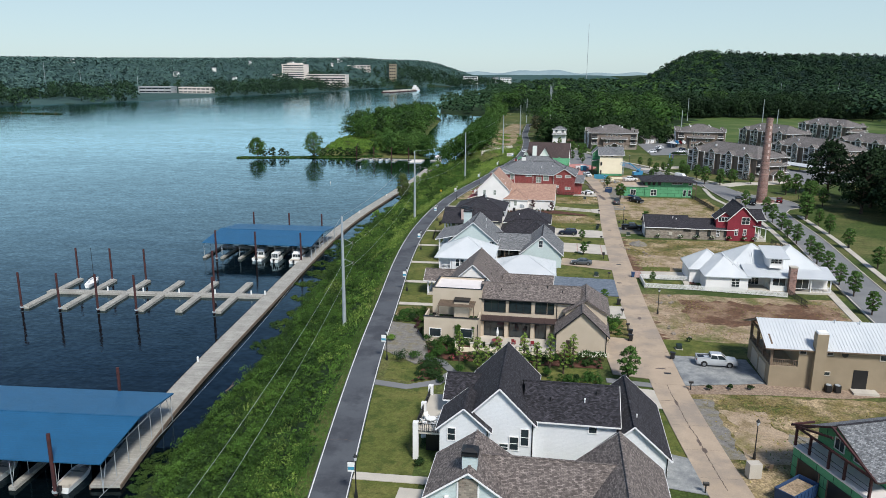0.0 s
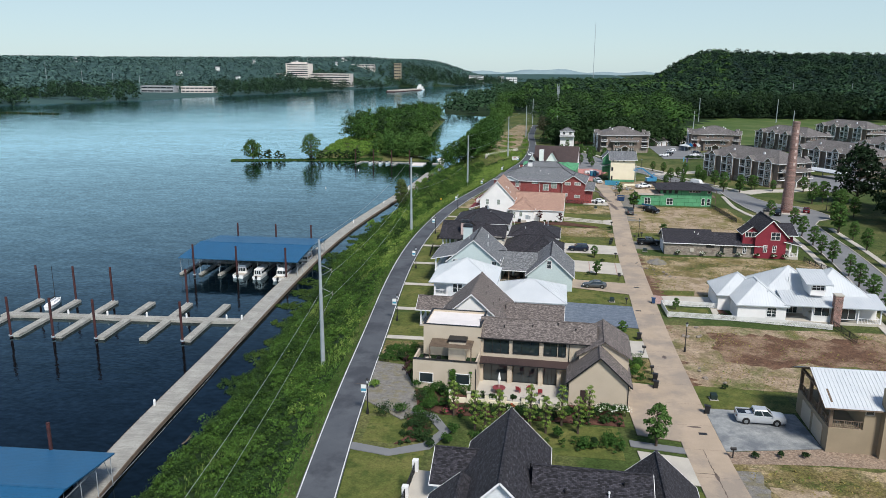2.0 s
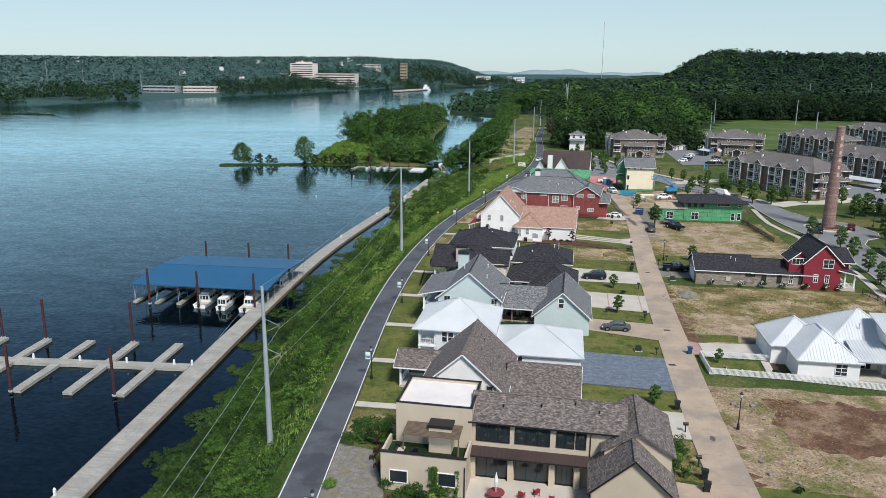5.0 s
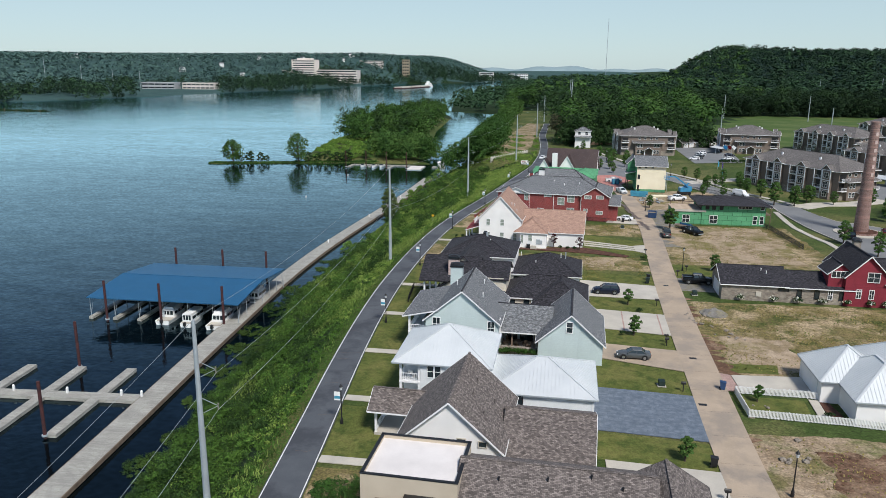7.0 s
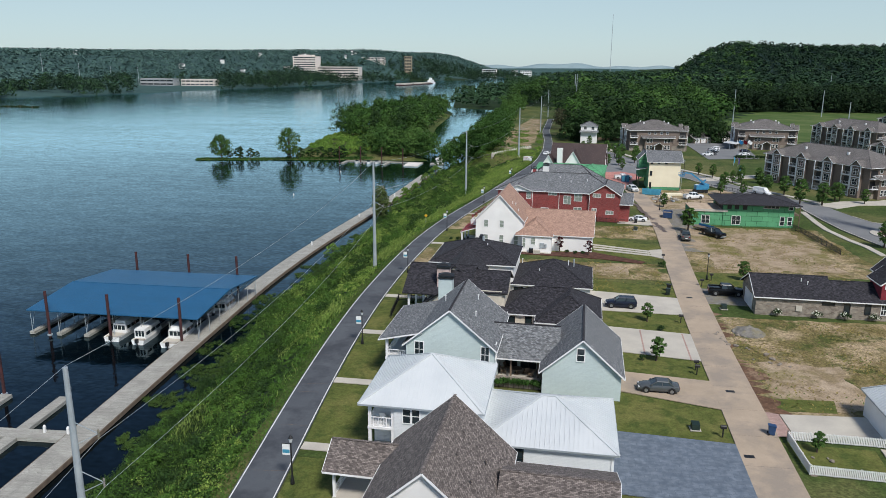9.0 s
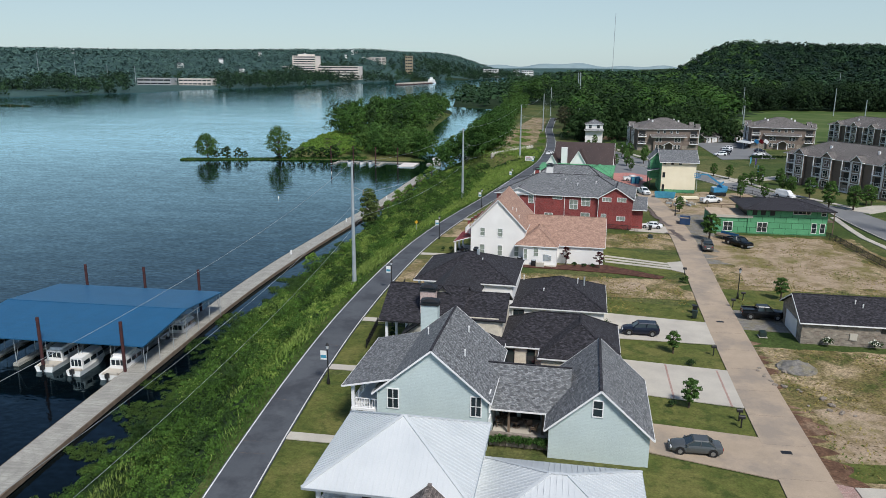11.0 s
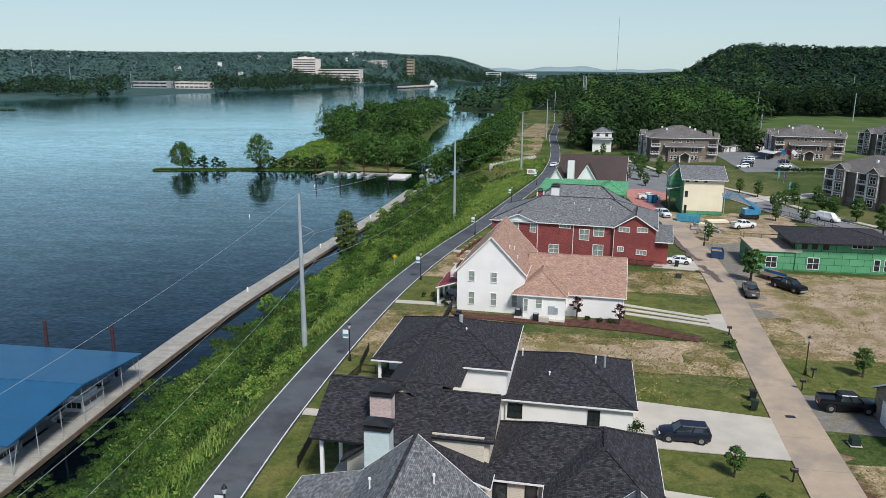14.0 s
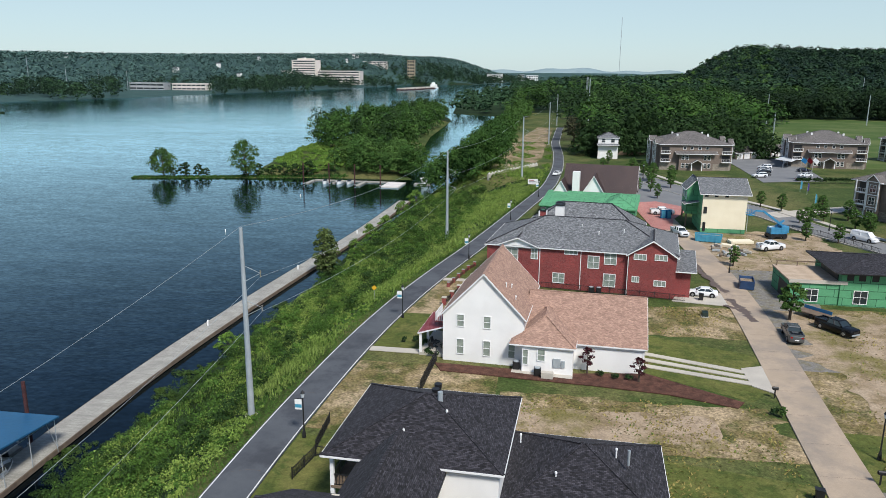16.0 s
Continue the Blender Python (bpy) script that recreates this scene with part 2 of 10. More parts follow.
    leaf_dark=leafy("dark_foliage", lin(34, 54, 30), lin(48, 70, 36)),
    leaf_street=leafy("street_foliage", lin(63, 92, 44), lin(80, 108, 54)),
    leaf_light=leafy("light_foliage", lin(82, 114, 46), lin(102, 128, 56)),
    leaf_far=leafy("far_foliage", lin(42, 66, 46), lin(55, 80, 52), 0.3),
    leaf_far_dark=leafy("far_dark_foliage", lin(28, 46, 35), lin(38, 58, 42), 0.3),
    leaf_mid=leafy("woodland_foliage", lin(56, 84, 40), lin(74, 102, 48), 0.3),
    # bluish tint of the bluff's leaves is haze painted into the colour
    leaf_bluff_haze=leafy("haze_tinted_bluff_foliage", lin(35, 53, 52), lin(45, 65, 60), 0.08),
    bank=leafy("bank_foliage", lin(58, 86, 36), lin(76, 106, 45), 0.32),
    mat=leafy("weed_mat_foliage", lin(52, 72, 33), lin(66, 88, 40), 0.3),
    bank_dark=leafy("bank_dark_foliage", lin(40, 62, 30), lin(53, 76, 37), 0.3),
    bank_light=leafy("bank_light_foliage", lin(106, 132, 60), lin(126, 146, 72), 0.3),
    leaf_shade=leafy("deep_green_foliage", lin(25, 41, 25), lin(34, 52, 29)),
    # haze is painted into the blue-green of the hills' leaves and floor
    leaf_hill_haze=leafy("haze_tinted_hill_foliage", lin(70, 96, 92), lin(82, 108, 100), 0.1),
    leaf_hill_haze_dark=leafy("haze_tinted_dark_hill_foliage", lin(60, 86, 84), lin(72, 98, 93), 0.1),
    hill=mat("haze_tinted_hill_floor", lin(56, 79, 78), lin(64, 88, 85), size=20, rough=0.95, grain=0.2, bsize=4.0, spec=0.1),
    greygravel=mat("grey_gravel", lin(132, 128, 122), lin(108, 106, 102), size=0.6, rough=0.9, bump=0.03, bsize=0.1, grain=0.25, detail=8, c=lin(118, 112, 92), csize=1.5, rugged=0.2),
    # dark green that also paints the shade in gaps between plants
    forest=mat('dark_green_and_gap_shade', lin(34, 50, 32), lin(44, 60, 36), size=14, rough=0.95, grain=0.4, bsize=3.0, bump=0.6, spec=0.1),
    water=None,
)


# ---------------------------------------------------------------- mesh helpers
def lay_uv(me):
    """UVs in metres on every face: u level along the face, v up its slope."""
    uvl = me.uv_layers.new(name="UVMap")
    nl = len(me.loops)
    vi = np.empty(nl, np.int32)
    me.loops.foreach_get("vertex_index", vi)
    co = np.empty(len(me.vertices) * 3, np.float32)
    me.vertices.foreach_get("co", co)
    co = co.reshape(-1, 3)
    no = np.empty(len(me.polygons) * 3, np.float32)
    me.polygons.foreach_get("normal", no)
    no = no.reshape(-1, 3)
    tot = np.empty(len(me.polygons), np.int32)
    me.polygons.foreach_get("loop_total", tot)
    no = np.repeat(no, tot, axis=0)
    u = np.stack([-no[:, 1], no[:, 0], np.zeros(nl, np.float32)], -1)
    flat = np.hypot(u[:, 0], u[:, 1]) < 0.05
    u[flat] = (1, 0, 0)
    u /= np.linalg.norm(u, axis=1, keepdims=True)
    v = np.cross(no, u)
    p = co[vi]
    uvl.data.foreach_set("uv", np.stack([(p * u).sum(1), (p * v).sum(1)], -1).ravel().astype(np.float32))


def part(name, bm, material, parent=None, label="", at=None):
    me = bpy.data.meshes.new(name)
    bmesh.ops.recalc_face_normals(bm, faces=bm.faces)
    bm.to_mesh(me)
    bm.free()
    lay_uv(me)
    me.materials.append(material)
    ob = new(name, me)
    if parent:
        ob.parent = parent
    if at is not None:
        ob.matrix_basis = at
    if label:
        tagged(ob, label)
    return ob


def thing(name, x, y, z=0.0, rz=0.0, label="", category="", group="", kind=""):
    ob = new(name)
    ob.empty_display_size = 0.5
    ob.matrix_basis = pose(x, y, z, 0, 0, rz)
    return tagged(ob, label, category, group, kind)


def solid(bm, verts, faces):
    v = [bm.verts.new(p) for p in verts]
    for f in faces:
        bm.faces.new([v[i] for i in f])


def box(bm, x0, x1, y0, y1, z0, z1):
    solid(bm, [(x0, y0, z0), (x1, y0, z0), (x1, y1, z0), (x0, y1, z0), (x0, y0, z1), (x1, y0, z1), (x1, y1, z1), (x0, y1, z1)],
          [(3, 2, 1, 0), (4, 5, 6, 7), (0, 1, 5, 4), (1, 2, 6, 5), (2, 3, 7, 6), (3, 0, 4, 7)])


def beam(bm, a, b, w, h=None):
    """A bar of w by h between two points."""
    a, b = Vector(a), Vector(b)
    h = h or w
    d = (b - a).normalized()
    s = d.cross(Vector((0, 0, 1)))
    s = s.normalized() if s.length > 1e-4 else Vector((1, 0, 0))
    u = s.cross(d)
    q = [s * i * w / 2 + u * j * h / 2 for i, j in ((-1, -1), (1, -1), (1, 1), (-1, 1))]
    solid(bm, [a + k for k in q] + [b + k for k in q], [(3, 2, 1, 0), (4, 5, 6, 7), (0, 1, 5, 4), (1, 2, 6, 5), (2, 3, 7, 6), (3, 0, 4, 7)])


def tube(bm, a, b, r0, r1, n=8):
    a, b = Vector(a), Vector(b)
    d = (b - a).normalized()
    s = d.cross(Vector((0, 0, 1)))
    s = s.normalized() if s.length > 1e-3 else Vector((1, 0, 0))
    u = d.cross(s)
    ring = lambda c, r: [bm.verts.new(c + (s * math.cos(k * math.tau / n) + u * math.sin(k * math.tau / n)) * r) for k in range(n)]
    p, q = ring(a, r0), ring(b, r1)
    for k in range(n):
        bm.faces.new((p[k], p[(k + 1) % n], q[(k + 1) % n], q[k]))
    bm.faces.new(p[::-1])
    bm.faces.new(q)


def slab_on(name, pts, material, z=0.02, thick=0.12, parent=None, **tags):
    """A flat paved or planted patch with the given outline."""
    bm = bmesh.new()
    n = len(pts)
    solid(bm, [(x, y, z - thick) for x, y in pts] + [(x, y, z) for x, y in pts],
          [tuple(range(n))[::-1], tuple(range(n, 2 * n))] + [(k, (k + 1) % n, n + (k + 1) % n, n + k) for k in range(n)])
    ob = part(name, bm, material, parent)
    return tagged(ob, **tags) if tags else ob


def rough_outline(x0, x1, y0, y1, seed, amp=0.8, step=0.9):
    """A rectangle with a ragged edge."""
    r = random.Random(seed)
    pts = []
    for (ax, ay), (bx, by) in zip(((x0, y0), (x1, y0), (x1, y1), (x0, y1)), ((x1, y0), (x1, y1), (x0, y1), (x0, y0))):
        k = max(2, int(math.hypot(bx - ax, by - ay) / step))
        for i in range(k):
            px, py = ax + (bx - ax) * i / k, ay + (by - ay) * i / k
            o = amp * (1.6 * noise.noise((px * 0.16, py * 0.16, seed + 0.5)) + 0.8 * noise.noise((px * 0.5, py * 0.5, seed + 0.5)) + 0.35 * r.uniform(-1, 1))
            o *= min(1.0, min(i, k - i) / k * 6.0, min(i, k - i) * step / (2.5 * amp))
            pts.append((px + o, py) if ax == bx else (px, py + o))
    return pts


def along(rows, step=3.0):
    """Points spaced along a line given by (y, x) rows, smoothed."""
    ys, xs = [r[0] for r in rows], [r[1] for r in rows]
    yy = np.arange(ys[0], ys[-1] + 0.01, step)
    xx = np.interp(yy, ys, xs)
    k = np.ones(9) / 9
    pad = np.concatenate([xx[0] + (xx[0] - xx[1:5][::-1]), xx, xx[-1] + (xx[-1] - xx[-5:-1][::-1])])
    return list(zip(np.convolve(pad, k, "valid"), yy))


def ribbon(name, line, left, right, material, z, thick=0.15, height=None, **tags):
    """A strip along a line of (x, y), from left to right of it in metres."""
    bm = bmesh.new()
    rows = []
    for i, (x, y) in enumerate(line):
        a, b = line[max(i - 1, 0)], line[min(i + 1, len(line) - 1)]
        d = Vector((b[0] - a[0], b[1] - a[1])).normalized()
        nx, ny = d.y, -d.x
        zz = z if height is None else height(x, y) + z
        rows.append([bm.verts.new((x + nx * o, y + ny * o, q)) for o, q in ((left, zz - thick), (left, zz), (right, zz), (right, zz - thick))])
    for p, q in zip(rows, rows[1:]):
        for k in range(4):
            bm.faces.new((p[k], p[(k + 1) % 4], q[(k + 1) % 4], q[k]))
    bm.faces.new(rows[0])
    bm.faces.new(rows[-1][::-1])
    ob = part(name, bm, material)
    return tagged(ob, **tags)


def cloud(name, verts, faces_n, material, parent=None, **tags):
    """One mesh out of arrays of loose polygons of faces_n corners each."""
    v = np.ascontiguousarray(verts, np.float32).reshape(-1, 3)
    nf = len(v) // faces_n
    me = bpy.data.meshes.new(name)
    me.vertices.add(len(v))
    me.vertices.foreach_set("co", v.ravel())
    me.loops.add(len(v))
    me.loops.foreach_set("vertex_index", np.arange(len(v), dtype=np.int32))
    me.polygons.add(nf)
    me.polygons.foreach_set("loop_start", np.arange(0, len(v), faces_n, dtype=np.int32))
    me.update()
    me.validate()
    me.materials.append(material)
    ob = new(name, me)
    if parent:
        ob.parent = parent
    return tagged(ob, **tags) if tags else ob


def leaves(rng, centres, radii, count, size, squash=0.85, hollow=0.55, lean=0.7, tri=False, up=0.35):
    """Leaf clumps: count quads round each centre, facing outwards with some scatter. centres (n,3), radii (n,)."""
    n = len(centres)
    d = rng.normal(size=(n, count, 3))
    d /= np.linalg.norm(d, axis=2, keepdims=True)
    low = d[..., 2] < -0.35
    d[low, 2] *= -0.5
    r = radii[:, None] * (hollow + (1.05 - hollow) * rng.random((n, count)) ** 0.6)
    p = centres[:, None] + d * r[..., None] * np.array([1, 1, squash])
    no = d + rng.normal(size=d.shape) * lean
    no[..., 2] += up
    no /= np.linalg.norm(no, axis=2, keepdims=True)
    h = rng.normal(size=d.shape)
    u = np.cross(no, h)
    u /= np.linalg.norm(u, axis=2, keepdims=True) + 1e-9
    w = np.cross(no, u)
    s = (size if np.ndim(size) == 0 else size[:, None]) * (0.6 + 0.8 * rng.random((n, count)))
    a, b = u * s[..., None] * 0.5, w * s[..., None] * 0.5
    bend = no * s[..., None] * 0.12
    if tri:
        return np.stack([p - a - b * 0.6, p + a - b * 0.6 + bend, p + b * 1.2], 2).reshape(-1, 3)
    return np.stack([p - a * 0.9 - b * 0.3, p + b * 0.1 - b * 0.95 + bend, p + a * 0.9 - b * 0.1, p + b + bend * 0.5], 2).reshape(-1, 3)


# ---------------------------------------------------------------- the land
WATER = -9.2
PATH_LINE = [(20, -13.2), (40, -15.4), (66, -18.0), (90, -20.4), (112, -22.2), (137, -23.7), (160, -25.4), (185, -26.3), (201, -26.2), (223, -25.2),
             (247, -23.0), (272, -18.7), (290, -14.6), (308, -11.2), (340, -5.5), (376, 1.0), (420, 4.2), (464, 5.0), (520, 4.0), (620, 8.0)]
ALLEY_LINE = [(30, 25.6), (60, 24.4), (72, 23.7), (89, 22.5), (108, 22.5), (137, 23.0), (160, 24.2), (179, 25.0), (213, 27.1), (238, 29.2), (262, 30.9), (285, 31.0), (312, 29.6), (335, 28.6)]
SHORE = [(-80, -44.0), (80, -46.5), (94, -46.5), (119, -46.0), (143, -47.5), (180, -49.0), (218, -51.5), (240, -50.5), (270, -48.5), (322, -48.0), (398, -44.0), (430, -38.0),
         (560, -36.0), (700, -33.0), (860, -38.0), (900, -100.0), (1200, -130.0), (1500, -112.0), (1775, -84.0), (2100, -90.0), (2500, -60.0), (2700, 60.0), (2760, 500.0)]
FAR_SHORE = [(-900, -1500.0), (0, -1000.0), (968, -712.0), (1035, -657.0), (1119, -636.0), (1221, -596.0), (1396, -569.0), (1596, -500.0), (1960, -433.0), (2200, -395.0), (2300, -285.0), (2340, -215.0), (2700, -165.0), (2990, -50.0), (3200, 70.0), (3500, 500.0)]


def interp(rows, y):
    return np.interp(y, [r[0] for r in rows], [r[1] for r in rows])


def ease(v):
    v = np.clip(v, 0, 1)
    return v * v * (3 - 2 * v)


def land(x, y):
    """The ground's height."""
    x, y = np.asarray(x, float), np.asarray(y, float)
    shore, edge = interp(SHORE, y), interp(PATH_LINE, np.minimum(y, 620)) - 2.6
    edge = np.where(y > 420, np.maximum(shore + 20, edge * np.clip(1 - (y - 420) / 300, 0, 1) - 30 * np.clip((y - 420) / 300, 0, 1)), edge)
    edge = np.where((y > 385) & (y <= 860), edge + (np.minimum(edge, np.maximum(shore + 14, -24)) - edge) * ease((y - 388) / 14), edge)
    edge = np.where(y > 860, shore + 200, edge)
    t = (x - shore) / np.maximum(edge - shore, 1.0)
    main = np.where(t < 0, -9.4 + np.maximum(t * 30, -3.5), np.where(t < 0.28, -9.4 + 2.4 * t / 0.28, -7.0 + 6.9 * ease((t - 0.28) / 0.72) ** 1.5))
    main = np.where(t > 1, -0.1, main)
    # the wooded point beyond the marina, its spit, and the lagoon behind it
    left = np.interp(y, [440, 455, 500, 564, 700, 922], [-120, -128, -134, -139, -134, -122])
    right = np.interp(y, [440, 455, 560, 640, 800, 870], [-50, -58, -68, -76, -82, -96])
    inside = np.minimum.reduce([x - left, right - x, (y - 441) * 0.8, (850 - y) * 0.8])
    point = -9.5 + np.clip(inside, -3, 14) * 0.22
    spit = -9.5 + np.clip(np.minimum(3.2 - np.abs(y - (429 + (x + 168) * 0.2)), np.minimum(x + 169, -80 - x)), -3, 2) * 0.35
    near = np.maximum.reduce([main, point, spit])
    # the far bank and its hills
    far = interp(FAR_SHORE, y)
    d = (far - x) * 0.85
    hills = np.where(d > 0, -9.4 + 4 * ease(d / 30) + 76 * np.clip(y / 2000, 0.4, 1.0) * ease((d - np.interp(y, [1300, 2000, 2300], [190, 70, 30])) / np.interp(y, [1300, 2300], [380, 240])) * (0.9 + 0.06 * np.sin(y / 310 + x / 500) + 0.04 * np.sin(y / 120 + 1)) * ease((-0.03 * y - x) / 330) * ease((3700 - y) / 500), -12.9)
    # the bluff on this side, and the ridge at the horizon
    bluff = 84 * ease((x - 330 - np.where(y > 2300, 0.17, 0.05) * (y - 2300)) / 190) ** 0.8 * ease((y - 1250) / 950) * ease((3500 - y) / 500) * (0.9 + 0.06 * np.sin(x / 170) + 0.05 * np.sin(x / 61 + y / 90))
    ridge = 24 * ease((y - 3500) / 900) * (0.8 + 0.2 * np.sin(x / 420 + 1.0))
    return np.maximum(near + np.where(y > 1000, bluff, 0) + np.where(x > shore, ridge, 0), np.maximum(hills + ridge * (d > 0), -12.9))


def sheet_axis(lo, hi, fine_lo, fine_hi, fine, grow=1.12):
    a = list(np.arange(fine_lo, fine_hi + 0.01, fine))
    s, v = fine, a[-1]
    while v < hi:
        s *= grow
        v += s
        a.append(v)
    s, v = fine, a[0]
    while v > lo:
        s *= grow
        v -= s
        a.insert(0, v)
    return np.array(a)


gx = sheet_axis(-3200, 3200, -190, 30, 2.0, 1.08)
gy = sheet_axis(-1200, 4900, 20, 620, 3.0, 1.05)
GX, GY = np.meshgrid(gx, gy)
GZ = land(GX, GY)
nx, ny = len(gx), len(gy)
idx = np.arange(nx * ny).reshape(ny, nx)
me = bpy.data.meshes.new("ground")
me.from_pydata(np.stack([GX, GY, GZ], -1).reshape(-1, 3).tolist(), [], np.stack([idx[:-1, :-1], idx[:-1, 1:], idx[1:, 1:], idx[1:, :-1]], -1).reshape(-1, 4).tolist())
me.polygons.foreach_set("use_smooth", np.ones(len(me.polygons), bool))
me.materials.append(M["grass"])
me.materials.append(M["forest"])
cx, cyy = GX[:-1, :-1].ravel(), GY[:-1, :-1].ravel()
field = (cyy > 480) & (cyy < 748) & (cx > 93 + (cyy - 548) * 0.42) & (cx < 330)
field = field | ((cyy > 440) & (cyy < 490) & (cx > 93) & (cx < 330))
# bank below the scrub takes the dark floor, its gap shade painted in
under = (cx > interp(SHORE, cyy) - 2) & (cx < interp(PATH_LINE, np.minimum(cyy, 620)) - 5.0) & (cyy < 392)
wild = (under | ((cyy > 452 + 0.1 * cx) & (cx > 17)) | (cyy > 780) | (cx > 178) | (cx < -300)) & ~field
me.materials.append(M["hill"])
me.materials.append(M["field"])
over = (cx < interp(FAR_SHORE, cyy)) & (cyy > 400)
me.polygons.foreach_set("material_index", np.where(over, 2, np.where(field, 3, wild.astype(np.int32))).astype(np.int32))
tagged(new("ground", me), "grassy river bank and flat land rising to wooded hills", "ground", kind="structure")

# river
wm = bpy.data.materials.new("river_water")
wm.use_nodes = True
n, l = wm.node_tree.nodes, wm.node_tree.links
n.remove(n["Principled BSDF"])
deep, shine, mixer, angle = n.new("ShaderNodeBsdfDiffuse"), n.new("ShaderNodeBsdfGlossy"), n.new("ShaderNodeMixShader"), n.new("ShaderNodeFresnel")
deep.inputs["Color"].default_value = (0.001, 0.0025, 0.0035, 1)
shine.inputs["Color"].default_value, shine.inputs["Roughness"].default_value = (0.69, 0.91, 1.0, 1), 0.07
angle.inputs["IOR"].default_value = 1.4
calm = n.new("ShaderNodeFresnel")
calm.inputs["IOR"].default_value = 1.5
both = n.new("ShaderNodeMix")
both.inputs[0].default_value = 0.35
l.new(calm.outputs[0], both.inputs[2])
l.new(angle.outputs[0], both.inputs[3])
breeze = n.new("ShaderNodeMath")  # wind lanes, ripple sheen and a gain put into how much the surface shines
breeze.operation = "MULTIPLY"
steep = n.new("ShaderNodeMath")
steep.operation = "POWER"
steep.inputs[1].default_value = 1.4
l.new(both.outputs[0], steep.inputs[0])
l.new(steep.outputs[0], breeze.inputs[0])
l.new(breeze.outputs[0], mixer.inputs[0])
l.new(deep.outputs[0], mixer.inputs[1])
l.new(shine.outputs[0], mixer.inputs[2])
l.new(mixer.outputs[0], n["Material Output"].inputs["Surface"])
co = n.new("ShaderNodeTexCoord").outputs["Object"]
bumps = None
for metres, dist, stretch in ((2.2, 0.026, 1.5), (0.9, 0.017, 1.3), (7.0, 0.03, 1.6), (40.0, 0.12, 2.5)):
    mp = n.new("ShaderNodeMapping")
    mp.inputs["Rotation"].default_value = (0, 0, 0.5)
    mp.inputs["Scale"].default_value = (1 / metres, stretch / metres, 1)
    l.new(co, mp.inputs["Vector"])
    t = n.new("ShaderNodeTexNoise")
    t.inputs["Scale"].default_value, t.inputs["Detail"].default_value = 1.0, 2.0
    l.new(mp.outputs[0], t.inputs["Vector"])
    b = n.new("ShaderNodeBump")
    b.inputs["Strength"].default_value, b.inputs["Distance"].default_value = 1.0, dist
    l.new(t.outputs["Fac"], b.inputs["Height"])
    if bumps:
        l.new(bumps, b.inputs["Normal"])
    bumps = b.outputs[0]
lanes = None
for metres, stretch, lo, hi in ((260.0, 3.0, 1.66, 1.88), (70.0, 3.5, 0.95, 1.06), (6.0, 1.8, 0.9, 1.12), (1.2, 1.6, 0.82, 1.2)):
    mp = n.new("ShaderNodeMapping")
    mp.inputs["Rotation"].default_value = (0, 0, -0.28)
    mp.inputs["Scale"].default_value = (1 / metres, stretch / metres, 1)
    l.new(co, mp.inputs["Vector"])
    t = n.new("ShaderNodeTexNoise")
    t.inputs["Scale"].default_value, t.inputs["Detail"].default_value = 1.0, 3.0
    l.new(mp.outputs[0], t.inputs["Vector"])
    span = n.new("ShaderNodeMapRange")
    span.inputs[1].default_value, span.inputs[2].default_value, span.inputs[3].default_value, span.inputs[4].default_value = 0.36, 0.66, lo, hi
    l.new(t.outputs["Fac"], span.inputs[0])
    if lanes:
        times = n.new("ShaderNodeMath")
        times.operation = "MULTIPLY"
        l.new(lanes, times.inputs[0])
        l.new(span.outputs[0], times.inputs[1])
        lanes = times.outputs[0]
    else:
        lanes = span.outputs[0]
l.new(lanes, breeze.inputs[1])
l.new(bumps, shine.inputs["Normal"])
l.new(bumps, angle.inputs["Normal"])
M["water"] = wm
bm = bmesh.new()
solid(bm, [(-1700, -1200, WATER), (520, -1200, WATER), (520, 3300, WATER), (-1700, 3300, WATER)], [(0, 1, 2, 3)])
tagged(part("water", bm, wm), "dark blue rippled river water reflecting the sky", "river", kind="structure")

# ---------------------------------------------------------------- ways
path_line, alley_line = along(PATH_LINE), along(ALLEY_LINE)
ribbon("pavement", path_line, -2.1, 2.1, M["asphalt"], 0.06, kind="structure", label="dark asphalt riverside path with worn cracks", category="path")
for o in (-2.0, 1.9):
    ribbon("path_line", path_line, o, o + 0.12, M["paint"], 0.066, 0.002, kind="structure", label="white painted edge line of the path", category="road marking")
ribbon("road", alley_line, -2.35, 2.35, M["concrete"], 0.05, kind="structure", label="tan concrete alley with a few dark cracks", category="alley")

ROAD_LINE = [(60, 63.5), (100, 65.0), (134, 68.5), (166, 72.7), (201, 77.6), (220, 79.0), (234, 80.0)]
ribbon("road", along(ROAD_LINE), -4.1, 4.1, M["road"], 0.05, kind="structure", label="grey asphalt street with kerbs", category="road")
for o in (-4.35, 4.1):
    ribbon("kerb", along(ROAD_LINE), o, o + 0.25, M["slab"], 0.17, 0.25, kind="structure", label="pale concrete kerb", category="kerb")
ribbon("pavement", along(ROAD_LINE), -7.6, -6.1, M["slab"], 0.06, kind="structure", label="pale concrete footway along the street", category="footway")
ribbon("pavement", along(ROAD_LINE), 6.6, 8.0, M["slab"], 0.06, kind="structure", label="pale concrete footway along the street", category="footway")
ROAD2 = [(430, 24.0), (409, 29.5), (387, 36.0), (361, 45.5), (343, 55.8), (317, 61.5), (303, 71.0), (290, 75.5)]
r2 = [(x, y) for x, y in along([(-y, x) for y, x in ROAD2])]
r2 = [(x, -y) for x, y in r2]
ribbon("road", r2, -4.2, 4.2, M["road"], 0.045, kind="structure", label="grey asphalt street with kerbs", category="road")
for o in (-4.45, 4.2):
    ribbon("kerb", r2, o, o + 0.25, M["slab"], 0.17, 0.25, kind="structure", label="pale concrete kerb", category="kerb")
